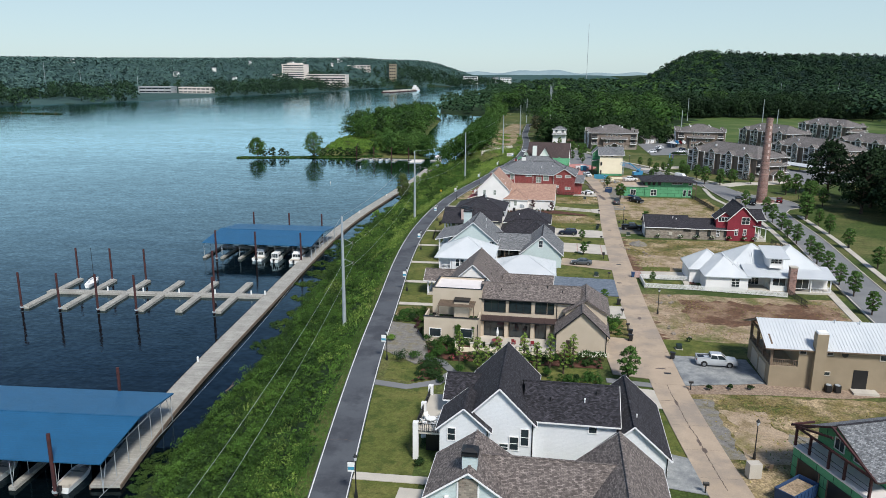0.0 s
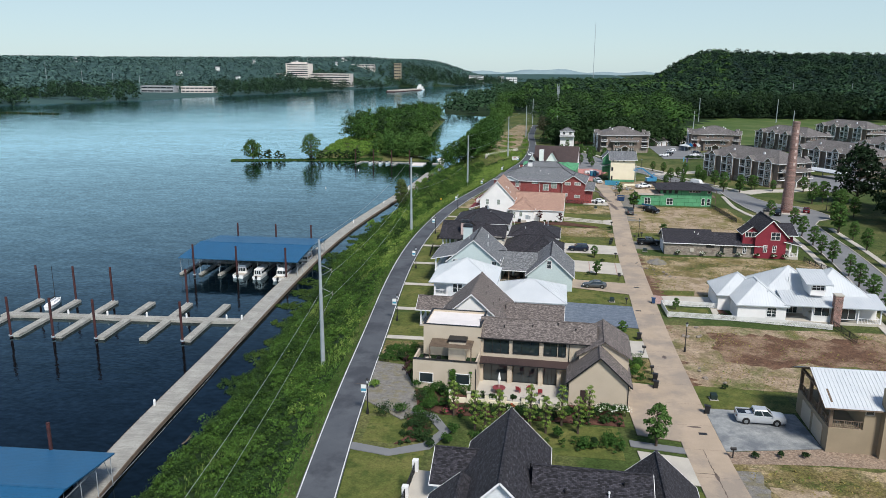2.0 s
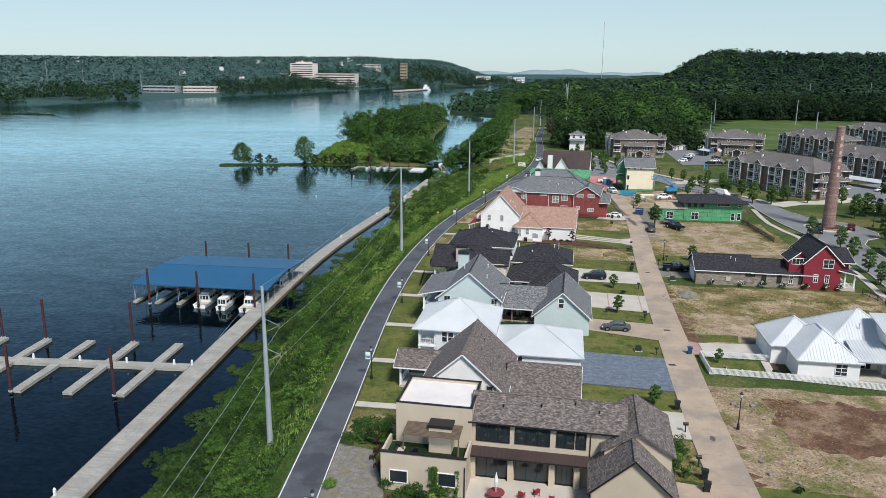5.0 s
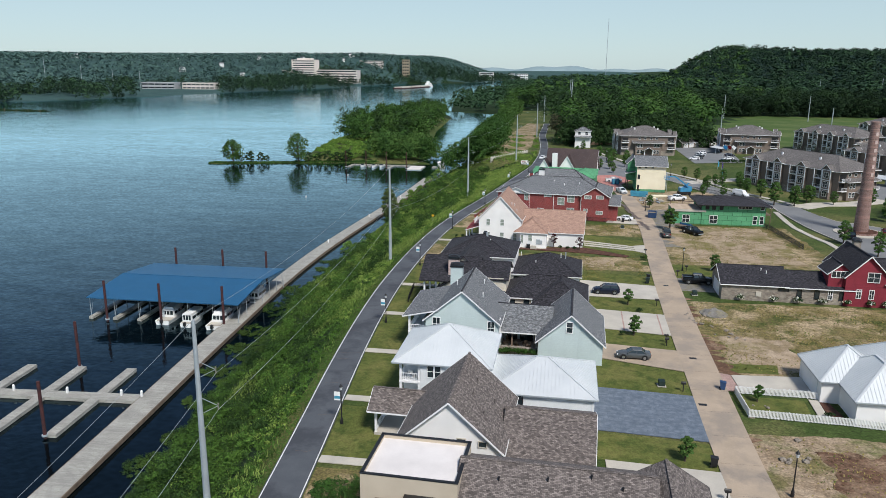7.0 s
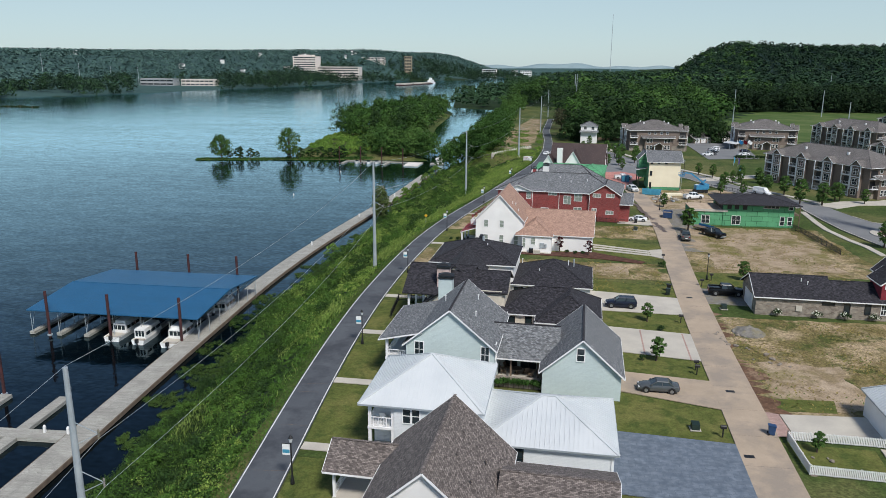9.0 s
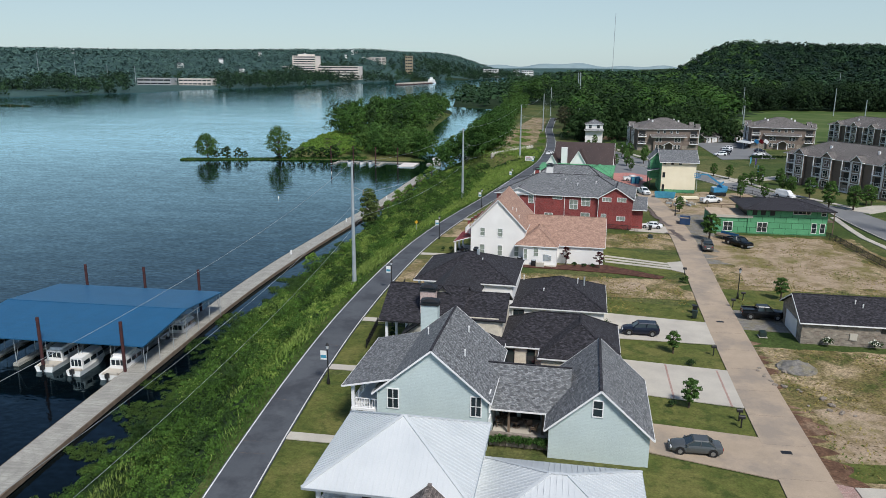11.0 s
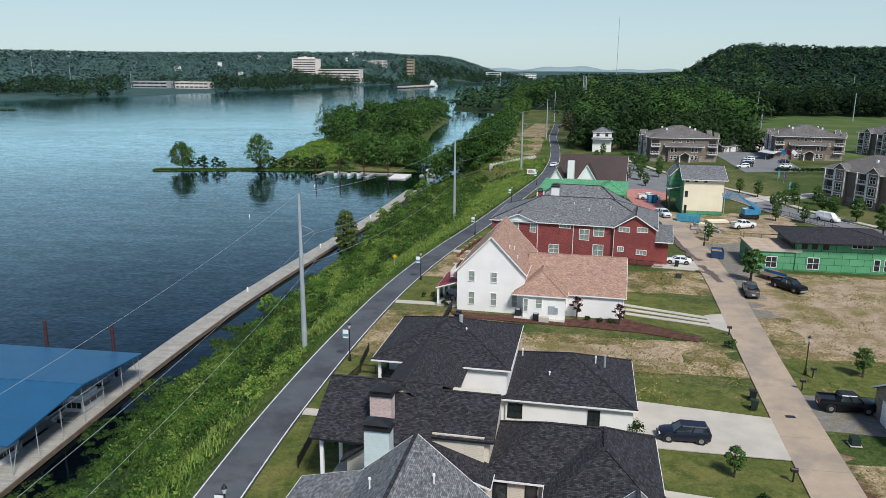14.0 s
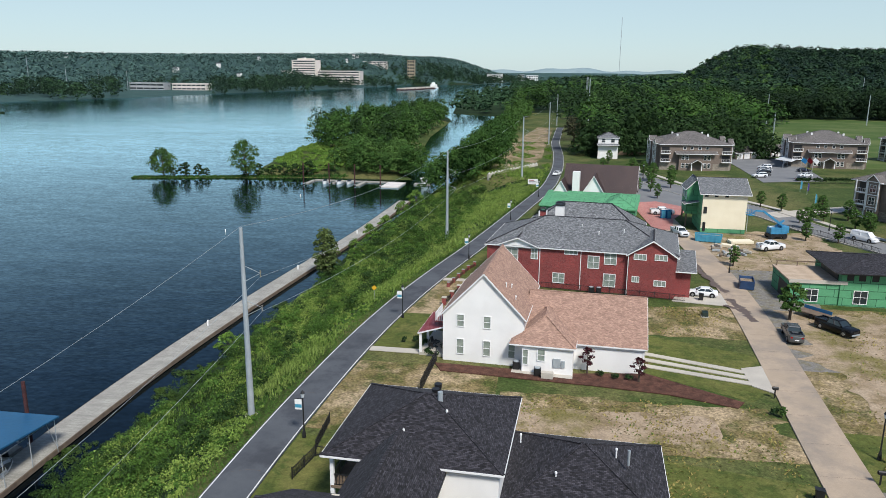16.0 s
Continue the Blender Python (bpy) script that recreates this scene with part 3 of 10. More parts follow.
ribbon("pavement", r2, -8.4, -6.6, M["slab"], 0.06, kind="structure", label="pale concrete footway along the street", category="footway")
west = [(72.2, 300), (71.5, 286), (71.6, 274), (72.0, 263), (73.6, 251), (75.2, 243), (75.9, 230)]
east = [(84.1, 230), (85.0, 238), (88.0, 243.6), (92.5, 247), (94.4, 253), (93.6, 259.5), (91.4, 266), (87, 270.4), (83.2, 273), (81.4, 280), (80.0, 290), (79.4, 300)]
slab_on("road", west + east, M["road"], 0.042, 0.12, label="asphalt junction widening round the brick chimney", category="road", kind="structure")
ribbon("kerb", west, -0.25, 0.0, M["slab"], 0.16, 0.22, kind="structure", label="pale concrete kerb", category="kerb")
ribbon("kerb", east[:-2], -0.25, 0.0, M["slab"], 0.16, 0.22, kind="structure", label="pale concrete kerb", category="kerb")
ribbon("pavement", [(70.6, 285), (69.2, 271), (68.7, 262.6), (69.7, 252), (71.0, 246), (71.3, 238)], -0.7, 0.7, M["slab"], 0.06, kind="structure", label="pale concrete footway curving along the junction", category="footway")
ribbon("pavement", [(79.5, 293.5), (88, 300), (98, 302), (112, 311)], -3.2, 3.2, M["slab"], 0.058, kind="structure", label="pale concrete drive to the apartments' gate", category="driveway")


# ---------------------------------------------------------------- lots, drives and walks
def patch(name, pts, m, z, label, category):
    # meet the alley's edges
    ay, ax = [q[1] for q in alley_line], [q[0] for q in alley_line]
    snapped = []
    for px, py in pts:
        c = float(np.interp(py, ay, ax))
        if 62 < py < 330 and m not in ("redpave", "redcourt") and -3.75 < px - c < -1.2:
            px = c - 2.36
        elif 62 < py < 330 and m not in ("redpave", "redcourt") and 1.2 < px - c < 2.35 + 1.3:
            px = c + 2.36
        snapped.append((px, py))
    pts = snapped
    if m in ("dry", "sand", "dirt", "brown", "gravel", "greygravel", "lawn"):
        z -= 0.1  # soil and turf lie lower than the paving
    return slab_on(name, pts, M[m], z, 0.1, label=label, category=category, kind="structure")


# lawns between path and houses: follow the path's right edge
for y0, y1, xr, m in ((56, 70, -9, "lawn"), (71.5, 96, -10, "lawn"), (104, 110, -14, "lawn"), (124, 131, -14, "dry"), (132.5, 146, -13, "lawn"), (147.5, 162, -15, "lawn"), (163.5, 179, -17, "lawn"),
                   (180.5, 196, -17, "lawn"), (197.5, 213, -16, "lawn"), (213, 232, -5, "dry"), (236, 250, -12, "lawn"), (250, 268, -9, "dry"), (268, 290, -9, "lawn")):
    ys = np.arange(y0, y1 + 0.1, 2.0)
    px = interp(PATH_LINE, ys) + 2.25
    pts = [(float(a), float(b)) for a, b in zip(px, ys)] + [(xr, float(ys[-1])), (xr, float(ys[0]))]
    patch("lawn", pts[::-1], m, 0.03, "mown striped lawn beside the path" if m == "lawn" else "dry patchy grass beside the path", "lawn")
# narrow walks from the path to the houses
for y, xr in ((70.6, -8), (131.6, -13.5), (146.6, -15), (162.6, -16.5), (179.6, -17), (196.8, -16.5), (235.0, -14.5), (268.5, -9)):
    x = float(interp(PATH_LINE, y)) + 2.2
    patch("pavement", [(x, y - 0.7), (xr, y - 0.9), (xr, y + 0.5), (x, y + 0.7)], "slab", 0.05, "narrow pale concrete walk to a house", "footpath")
# alley side: lawns and drives
patch("lawn", [(15.5, 76), (20.2, 76), (20.1, 90), (15.5, 92)], "lawn", 0.03, "small mown lawn beside the alley", "lawn")
patch("driveway", [(17.2, 72), (21.4, 71), (20.4, 78.5), (17.0, 80)], "greypave", 0.055, "grey stamped driveway", "driveway")
patch("driveway", [(15.0, 92), (20.0, 91.2), (20.0, 97.0), (14.6, 98)], "slab", 0.05, "pale concrete driveway", "driveway")
patch("driveway", [(14.0, 99), (20.0, 98), (20.0, 99.4), (14.0, 100.5)], "road", 0.05, "grey paved strip", "driveway")
patch("driveway", [(15.2, 102), (20.0, 101), (20.0, 117), (14.8, 118)], "concrete", 0.05, "tan concrete driveway", "driveway")
patch("lawn", [(14, 118.5), (20.0, 118), (20.0, 127), (13, 128)], "dry", 0.03, "planted verge with dry grass", "lawn")
patch("driveway", [(9, 128.5), (20.2, 127.5), (20.3, 134.5), (9, 135.5)], "slab", 0.05, "pale concrete driveway", "driveway")
patch("lawn", [(7.5, 135.8), (20.4, 134.8), (20.4, 140.6), (7.5, 141.8)], "lawn", 0.03, "small mown lawn beside the alley", "lawn")
patch("driveway", [(7.8, 142.3), (20.3, 141.0), (20.7, 153.0), (8.8, 154.2)], "bluepave", 0.055, "blue-grey stamped driveway", "driveway")
patch("lawn", [(9.2, 154.5), (20.8, 153.3), (21.4, 160.8), (10.4, 164.2)], "lawn", 0.03, "mown lawn beside the alley", "lawn")
patch("driveway", [(10.5, 164.5), (21.6, 161.0), (21.5, 168.7), (11.5, 170.3)], "concrete", 0.055, "tan concrete driveway", "driveway")
patch("lawn", [(11.5, 170.5), (21.4, 169.0), (21.6, 175.0), (12.4, 177.0)], "lawn", 0.03, "mown lawn beside the alley", "lawn")
patch("driveway", [(10.9, 177.3), (21.7, 175.2), (22.2, 185.2), (10.5, 187.0)], "slab", 0.05, "pale concrete driveway with brick bands", "driveway")
patch("brick_band", [(15.4, 176.6), (15.62, 176.55), (16.12, 186.0), (15.9, 186.05)], "redpave", 0.056, "narrow brick band across the drive", "paving")
patch("brick_band", [(21.2, 175.4), (21.42, 175.35), (21.92, 185.1), (21.7, 185.15)], "redpave", 0.056, "narrow brick band across the drive", "paving")
patch("lawn", [(10.8, 187.2), (22.3, 185.4), (22.9, 193.6), (11.5, 194.2)], "lawn", 0.03, "mown lawn beside the alley", "lawn")
patch("driveway", [(9.5, 194.4), (23.0, 193.8), (23.6, 202.4), (10.0, 204.6)], "slab", 0.05, "grey concrete driveway", "driveway")
patch("lawn", [(9.8, 205.0), (23.5, 202.8), (24.4, 209.0), (10.2, 212.0)], "lawn", 0.03, "green strip of lawn beside the alley", "lawn")
patch("bare_lot", rough_outline(-4.5, 24.0, 213.0, 224.5, 3, 0.7), "dry", 0.024, "empty lot of dry grass and bare earth", "lot")
patch("bare_earth", rough_outline(-3.0, 18.0, 214.3, 221.5, 4, 0.9), "sand", 0.045, "pale bare earth on the empty lot", "earth")
patch("mulch_bed", [(-13, 231.5), (-12, 229.2), (-2, 228.2), (6, 227.5), (14, 226.4), (21, 224.0), (22.0, 225.5), (16, 229.5), (12.3, 232.0), (3, 230.5)], "mulch", 0.05, "long bed of red-brown bark mulch", "mulch bed")
patch("pavement", [(-3.6, 229.9), (3.6, 228.9), (3.8, 231.4), (-3.4, 232)], "slab", 0.065, "pale concrete pad for equipment", "pad")
patch("lawn", [(12.4, 232.2), (23, 226.0), (26.6, 229.6), (27.2, 240), (13.4, 246)], "lawn", 0.03, "lawn beside the ribbon drive", "lawn")
for o in (0.0, 2.1, 4.2):
    patch("driveway", [(12.6, 234.0 + o), (24.2, 230.4 + o * 0.8), (24.2, 231.4 + o * 0.8), (12.6, 235.0 + o)], "slab", 0.05, "pale concrete ribbon of a driveway", "driveway")
patch("driveway", [(24.0, 230.2), (26.6, 228.4), (27.0, 236.5), (24.0, 235.4)], "slab", 0.052, "pale concrete apron of a driveway", "driveway")
patch("bare_lot", rough_outline(13.5, 27.2, 246.0, 259.5, 5, 0.6), "dry", 0.025, "empty lot of dry patchy grass", "lot")
patch("driveway", [(20.0, 262), (28.4, 260.5), (28.6, 267.5), (22, 268)], "slab", 0.05, "pale concrete driveway", "driveway")
# east of the alley
patch("bare_lot", rough_outline(25.2, 62, 55, 97, 6, 0.5), "dry", 0.02, "building plot of dry grass and gravel", "lot")
patch("gravel_strip", [(25.0, 96.4), (30, 97.0), (36, 97.4), (46, 97.4), (56, 99.5), (56, 104), (37, 101.3), (25.2, 99.1)], "gravel", 0.05, "strip of pale river gravel", "gravel")
patch("driveway", [(25.1, 99.2), (36.4, 101.2), (36.2, 110), (25.3, 110.5)], "greypave", 0.055, "grey stamped concrete parking court", "driveway")
patch("lawn", [(25.4, 111), (37, 110.8), (37, 117), (25.8, 118)], "lawn", 0.03, "strip of green grass beside the alley", "lawn")
patch("bare_lot", rough_outline(25.6, 62, 117.4, 143.8, 8, 0.5), "dirt", 0.022, "bare building plot of pale and brown earth", "lot")
patch("brown_earth", rough_outline(32, 59, 127.5, 140.5, 9, 1.7), "brown", 0.045, "freshly turned red-brown earth", "earth")
patch("pavement", [(28.0, 155.3), (37.0, 156.2), (38.0, 161.2), (28.0, 160.6)], "slab", 0.05, "pale concrete parking pad", "driveway")
patch("lawn", [(27.5, 148.6), (34.7, 149.2), (35.2, 153.7), (27.5, 154.2)], "lawn", 0.035, "small fenced lawn", "lawn")
patch("pavement", [(35.3, 148.4), (36.4, 148.4), (36.9, 153.8), (35.8, 154.0)], "slab", 0.05, "narrow concrete walk to the cottage", "footpath")
patch("mulch_bed", [(36.5, 148.4), (38.6, 148.4), (38.0, 153.6), (37.0, 153.6)], "mulch", -0.04, "dark mulch bed against the cottage", "mulch bed")
patch("lawn", [(27.4, 161.6), (34.6, 161.9), (35.4, 165.2), (27.6, 164.8)], "lawn", 0.05, "small green bed edged with dark timber", "lawn")
patch("bare_lot", rough_outline(27.4, 68, 160.4, 194, 10, 0.5), "dry", 0.022, "empty plot of dry grass", "lot")
patch("bare_earth", rough_outline(29.5, 40, 163, 176, 11, 1.2), "sand", 0.045, "pale bare earth beside the alley", "earth")
patch("driveway", [(29.2, 200.5), (35, 200), (35, 209), (29.6, 209)], "greygravel", 0.05, "grey gravel parking strip", "driveway")
patch("lawn", [(30.0, 209.5), (60, 209.5), (60, 218), (30.6, 220)], "lawn", 0.03, "green grass behind the stone house", "lawn")
patch("bare_lot", rough_outline(30.4, 66, 220, 261.5, 12, 0.6), "dry", 0.022, "wide plot of dry grass and bare sand", "lot")
patch("bare_earth", rough_outline(34.5, 59, 222.5, 260, 13, 2.2), "sand", 0.045, "pale sandy earth worn by traffic", "earth")
patch("gravel_strip", rough_outline(32.3, 37.5, 236, 262, 14, 0.5), "greygravel", 0.034, "grey gravel parking strip", "gravel")
patch("bare_earth", rough_outline(32.2, 59.5, 277, 318, 15, 1.0), "sand", 0.03, "sandy building site", "earth")
patch("gravel_strip", rough_outline(33.3, 42, 260, 283, 16, 0.7), "greygravel", 0.038, "grey gravel round the skip and the unfinished house", "gravel")
patch("pavement", [(24.6, 317), (28.6, 316.4), (31.0, 330), (35.8, 341), (36.2, 347.5), (30.2, 354.6), (24.6, 352), (23.2, 343), (24.0, 326)], "redcourt", 0.055, "red brick-paved court", "paving")
patch("driveway", [(70, 398), (92, 405), (100, 470), (72, 462)], "road", 0.05, "asphalt car park between the apartments", "car park")
patch("driveway", [(112, 300), (150, 318), (140, 352), (106, 340)], "road", 0.05, "asphalt car park beside the apartments", "car park")
patch("pavement", [(57, 336), (85, 352), (120, 348), (120, 354), (84, 358), (55, 342)], "slab", 0.05, "pale concrete drive to the apartments", "driveway")
patch("bare_earth", [(-26, 405), (-12, 400), (-2, 450), (0, 520), (4, 610), (-6, 620), (-14, 540), (-20, 470)], "dirt", 0.05, "strip of bare tan earth beside the road", "earth")
patch("pavement", [(-20.3, 108), (-14.0, 102.5), (-12, 104), (-13.5, 111.5), (-16.5, 120), (-20.6, 121)], "greygravel", 0.15, "grey gravel forecourt with garden seats", "paving")
patch("pavement", [(-18.9, 94.5), (-14, 93.4), (-9.4, 95.5), (-7.4, 100.0), (-9.6, 104.2), (-13, 106), (-13, 104.6), (-10.5, 103), (-8.8, 100), (-10.4, 96.8), (-14, 94.9), (-18.7, 96.0)], "road", 0.055, "curving grey garden path", "path")
patch("lawn", [(-17.8, 97), (-14.2, 96.4), (-12.6, 98), (-12.9, 101), (-14.6, 103), (-17.9, 103.2)], "lawn", 0.035, "half-round lawn edged with stone", "lawn")
patch("mulch_bed", [(-13.8, 96.2), (-11, 97.4), (-9.6, 100), (-11, 102.6), (-13.4, 103.8), (-13, 101), (-12.4, 98.4)], "mulch", 0.045, "planted bed of dark mulch", "mulch bed")
patch("mulch_bed", [(-13, 106.5), (-9, 104.6), (-5, 104.6), (14, 104.0), (14, 108.8), (-13.5, 111.6)], "mulch", 0.03, "planted bed along the beige house", "mulch bed")
patch("lawn", [(-4.5, 96.5), (13, 95.8), (13, 103.5), (-4.5, 104)], "lawn", 0.03, "garden lawn between the houses", "lawn")

# gravel spread beside the half-built house and the alley
patch("gravel_strip", rough_outline(25.6, 27.6, 79, 95, 31, 0.8), "greygravel", 0.045, "thin grey gravel beside the alley", "gravel")
patch("gravel_strip", rough_outline(34.5, 52, 79.5, 86, 32, 0.9), "greygravel", 0.045, "thin grey gravel around the half-built house", "gravel")
patch("bare_earth", rough_outline(27.6, 33.5, 78, 92, 33, 1.3), "sand", 0.04, "pale worn earth on the building plot", "earth")


# cracks and wet stains in the alley and the path
def crack(pts, width, m, z, label, seed):
    r = random.Random(seed)
    fine = []
    for (ax, ay), (bx, by) in zip(pts, pts[1:]):
        k = max(2, int(math.hypot(bx - ax, by - ay) / 0.35))
        fine += [(ax + (bx - ax) * i / k + r.uniform(-0.05, 0.05), ay + (by - ay) * i / k + r.uniform(-0.05, 0.05)) for i in range(k)]
    fine.append(pts[-1])
    bm = bmesh.new()
    rows = []
    for i, (x, y) in enumerate(fine):
        a, b = fine[max(i - 1, 0)], fine[min(i + 1, len(fine) - 1)]
        d = Vector((b[0] - a[0], b[1] - a[1])).normalized() * width * r.uniform(0.25, 0.75)
        rows.append((bm.verts.new((x + d.y, y - d.x, z)), bm.verts.new((x - d.y, y + d.x, z))))
    for p, q in zip(rows, rows[1:]):
        bm.faces.new((p[0], p[1], q[1], q[0]))
    return tagged(part("crack", bm, M[m]), label, "crack", kind="structure")


crack([(22.35, 99.0), (22.35, 95.6), (22.52, 93.7), (22.55, 91.9), (22.6, 89.1), (22.77, 86.1), (23.0, 84.1), (23.14, 82.5), (23.06, 80.7), (23.3, 76.5), (23.6, 72.0)], 0.09, "crack", 0.0545, "dark open crack along the alley", 1)
crack([(20.2, 93.8), (22.5, 93.75)], 0.09, "crack", 0.0545, "dark crack across the alley", 2)
for k, (x, y, a, b) in enumerate(((22.5, 93.2, 0.2, 0.9), (22.7, 86.2, 0.14, 0.3), (23.0, 82.4, 0.2, 0.9), (23.2, 80.6, 0.32, 0.6), (22.6, 104.9, 0.8, 0.22), (22.9, 128.0, 0.35, 0.7))):
    r = random.Random(k)
    slab_on("stain", [(x + math.cos(i * math.tau / 18) * a * r.uniform(0.7, 1.25), y + math.sin(i * math.tau / 18) * b * r.uniform(0.8, 1.2)) for i in range(18)], M["stain"], 0.0535, 0.02, label="dark damp stain on the alley's concrete", category="stain", kind="structure")
for k, y in enumerate((78, 112.5, 133, 141.5, 150.2, 158.8, 161, 170, 186, 204, 221)):
    x = float(interp(PATH_LINE, y))
    r = random.Random(60 + k)
    crack([(x - 1.9 + 1.2 * r.random(), y + r.uniform(-0.4, 0.4)), (x + r.uniform(-0.4, 0.4), y + r.uniform(-0.5, 0.5)), (x + 1.9 - 1.5 * r.random(), y + r.uniform(-0.3, 0.3))], 0.05, "crack", 0.0645, "thin crack across the asphalt path", 80 + k)
crack([(26.8, 291.5), (27.6, 288.4), (28.1, 284.4), (27.8, 280.5), (28.7, 275.2), (28.6, 271.8), (29.8, 268.0)], 1.1, "stain", 0.0545, "dark damp trail winding along the alley", 7)
crack([(29.2, 264.5), (29.5, 261.4), (30.1, 258.8), (30.0, 256.2), (30.3, 253.5)], 1.3, "stain", 0.0545, "dark damp trail winding along the alley", 8)
crack([(27.7, 261.1), (28.8, 259.6), (29.6, 258.4)], 0.7, "stain", 0.0548, "dark damp stain across the alley", 9)
# control joints across the alley
for k in range(34):
    y = 62 + 6.2 * k
    x = float(np.interp(y, [q[1] for q in alley_line], [q[0] for q in alley_line]))
    slab_on("joint", [(x - 2.34, y - 0.01), (x + 2.34, y - 0.01), (x + 2.34, y + 0.01), (x - 2.34, y + 0.01)], M["crack"], 0.0525, 0.01, label="thin dark joint across the alley's concrete", category="joint", kind="structure")
patch("road", [(20.5, 352), (22.4, 338), (36.5, 348), (44.0, 378), (37.5, 392), (29, 404), (16, 420), (12, 414), (24.2, 372)], "road", 0.04, "grey asphalt forecourt of the street", "road")
# worn earth along the alley's edge, beds and bands by the cottage
for y0, y1, w, sd in ((117.6, 145.5, 1.1, 41), (160.2, 176, 2.6, 42), (176, 199.5, 1.2, 43), (206, 232, 0.9, 44)):
    ys = np.arange(y0, y1, 0.8)
    r = random.Random(sd)
    edge = [(float(np.interp(y, [q[1] for q in alley_line], [q[0] for q in alley_line])) + 2.36, float(y)) for y in ys]
    patch("bare_earth", edge + [(x + w * r.uniform(0.4, 1.3), y) for x, y in edge[::-1]], "brown", 0.062 - 0.001 * sd / 41, "worn brown earth along the alley's edge", "earth")
patch("mulch_bed", [(25.4, 147.6), (26.8, 147.6), (26.8, 154.8), (25.6, 154.8)], "mulch", -0.04, "narrow bed of dark mulch beside the picket fence", "mulch bed")
patch("brick_band", [(26.0, 155.4), (27.9, 155.4), (27.9, 160.6), (26.6, 161.0)], "redpave", 0.046, "brick-paved apron of the parking pad", "paving")


# ---------------------------------------------------------------- houses
def seams(bm, poly, step=0.45, w=0.05, h=0.05):
    """Standing seams up the slope of one roof plane."""
    p = [Vector(q) for q in poly]
    nrm = (p[1] - p[0]).cross(p[2] - p[0]).normalized()
    if nrm.z < 0:
        nrm = -nrm
    u = Vector((-nrm.y, nrm.x, 0))
    if u.length < 0.02:
        return
    u.normalize()
    v = nrm.cross(u)
    q = [((a - p[0]).dot(u), (a - p[0]).dot(v)) for a in p]
    lo, hi = min(a for a, _ in q), max(a for a, _ in q)
    k = lo + step / 2
    while k < hi:
        cuts = []
        for (a, b), (c, d) in zip(q, q[1:] + q[:1]):
            if (a - k) * (c - k) < 0:
                cuts.append(b + (d - b) * (k - a) / (c - a))
        if len(cuts) == 2 and abs(cuts[0] - cuts[1]) > 0.3:
            s, e = sorted(cuts)
            beam(bm, p[0] + u * k + v * s + nrm * h * 0.4, p[0] + u * k + v * e + nrm * h * 0.4, w, h)
        k += step


ROOFS, RAKES = {}, []


def drop_buried_rakes():
    """Take away barge boards that would lie inside a neighbouring roof."""
    for ob, name, m, own in RAKES:
        for q in ROOFS[name]:
            if q != own and q[0] + 0.2 < m.x < q[1] - 0.2 and q[2] + 0.2 < m.y < q[3] - 0.2 and m.z < q[4] + 0.1:
                bpy.data.objects.remove(ob)
                break


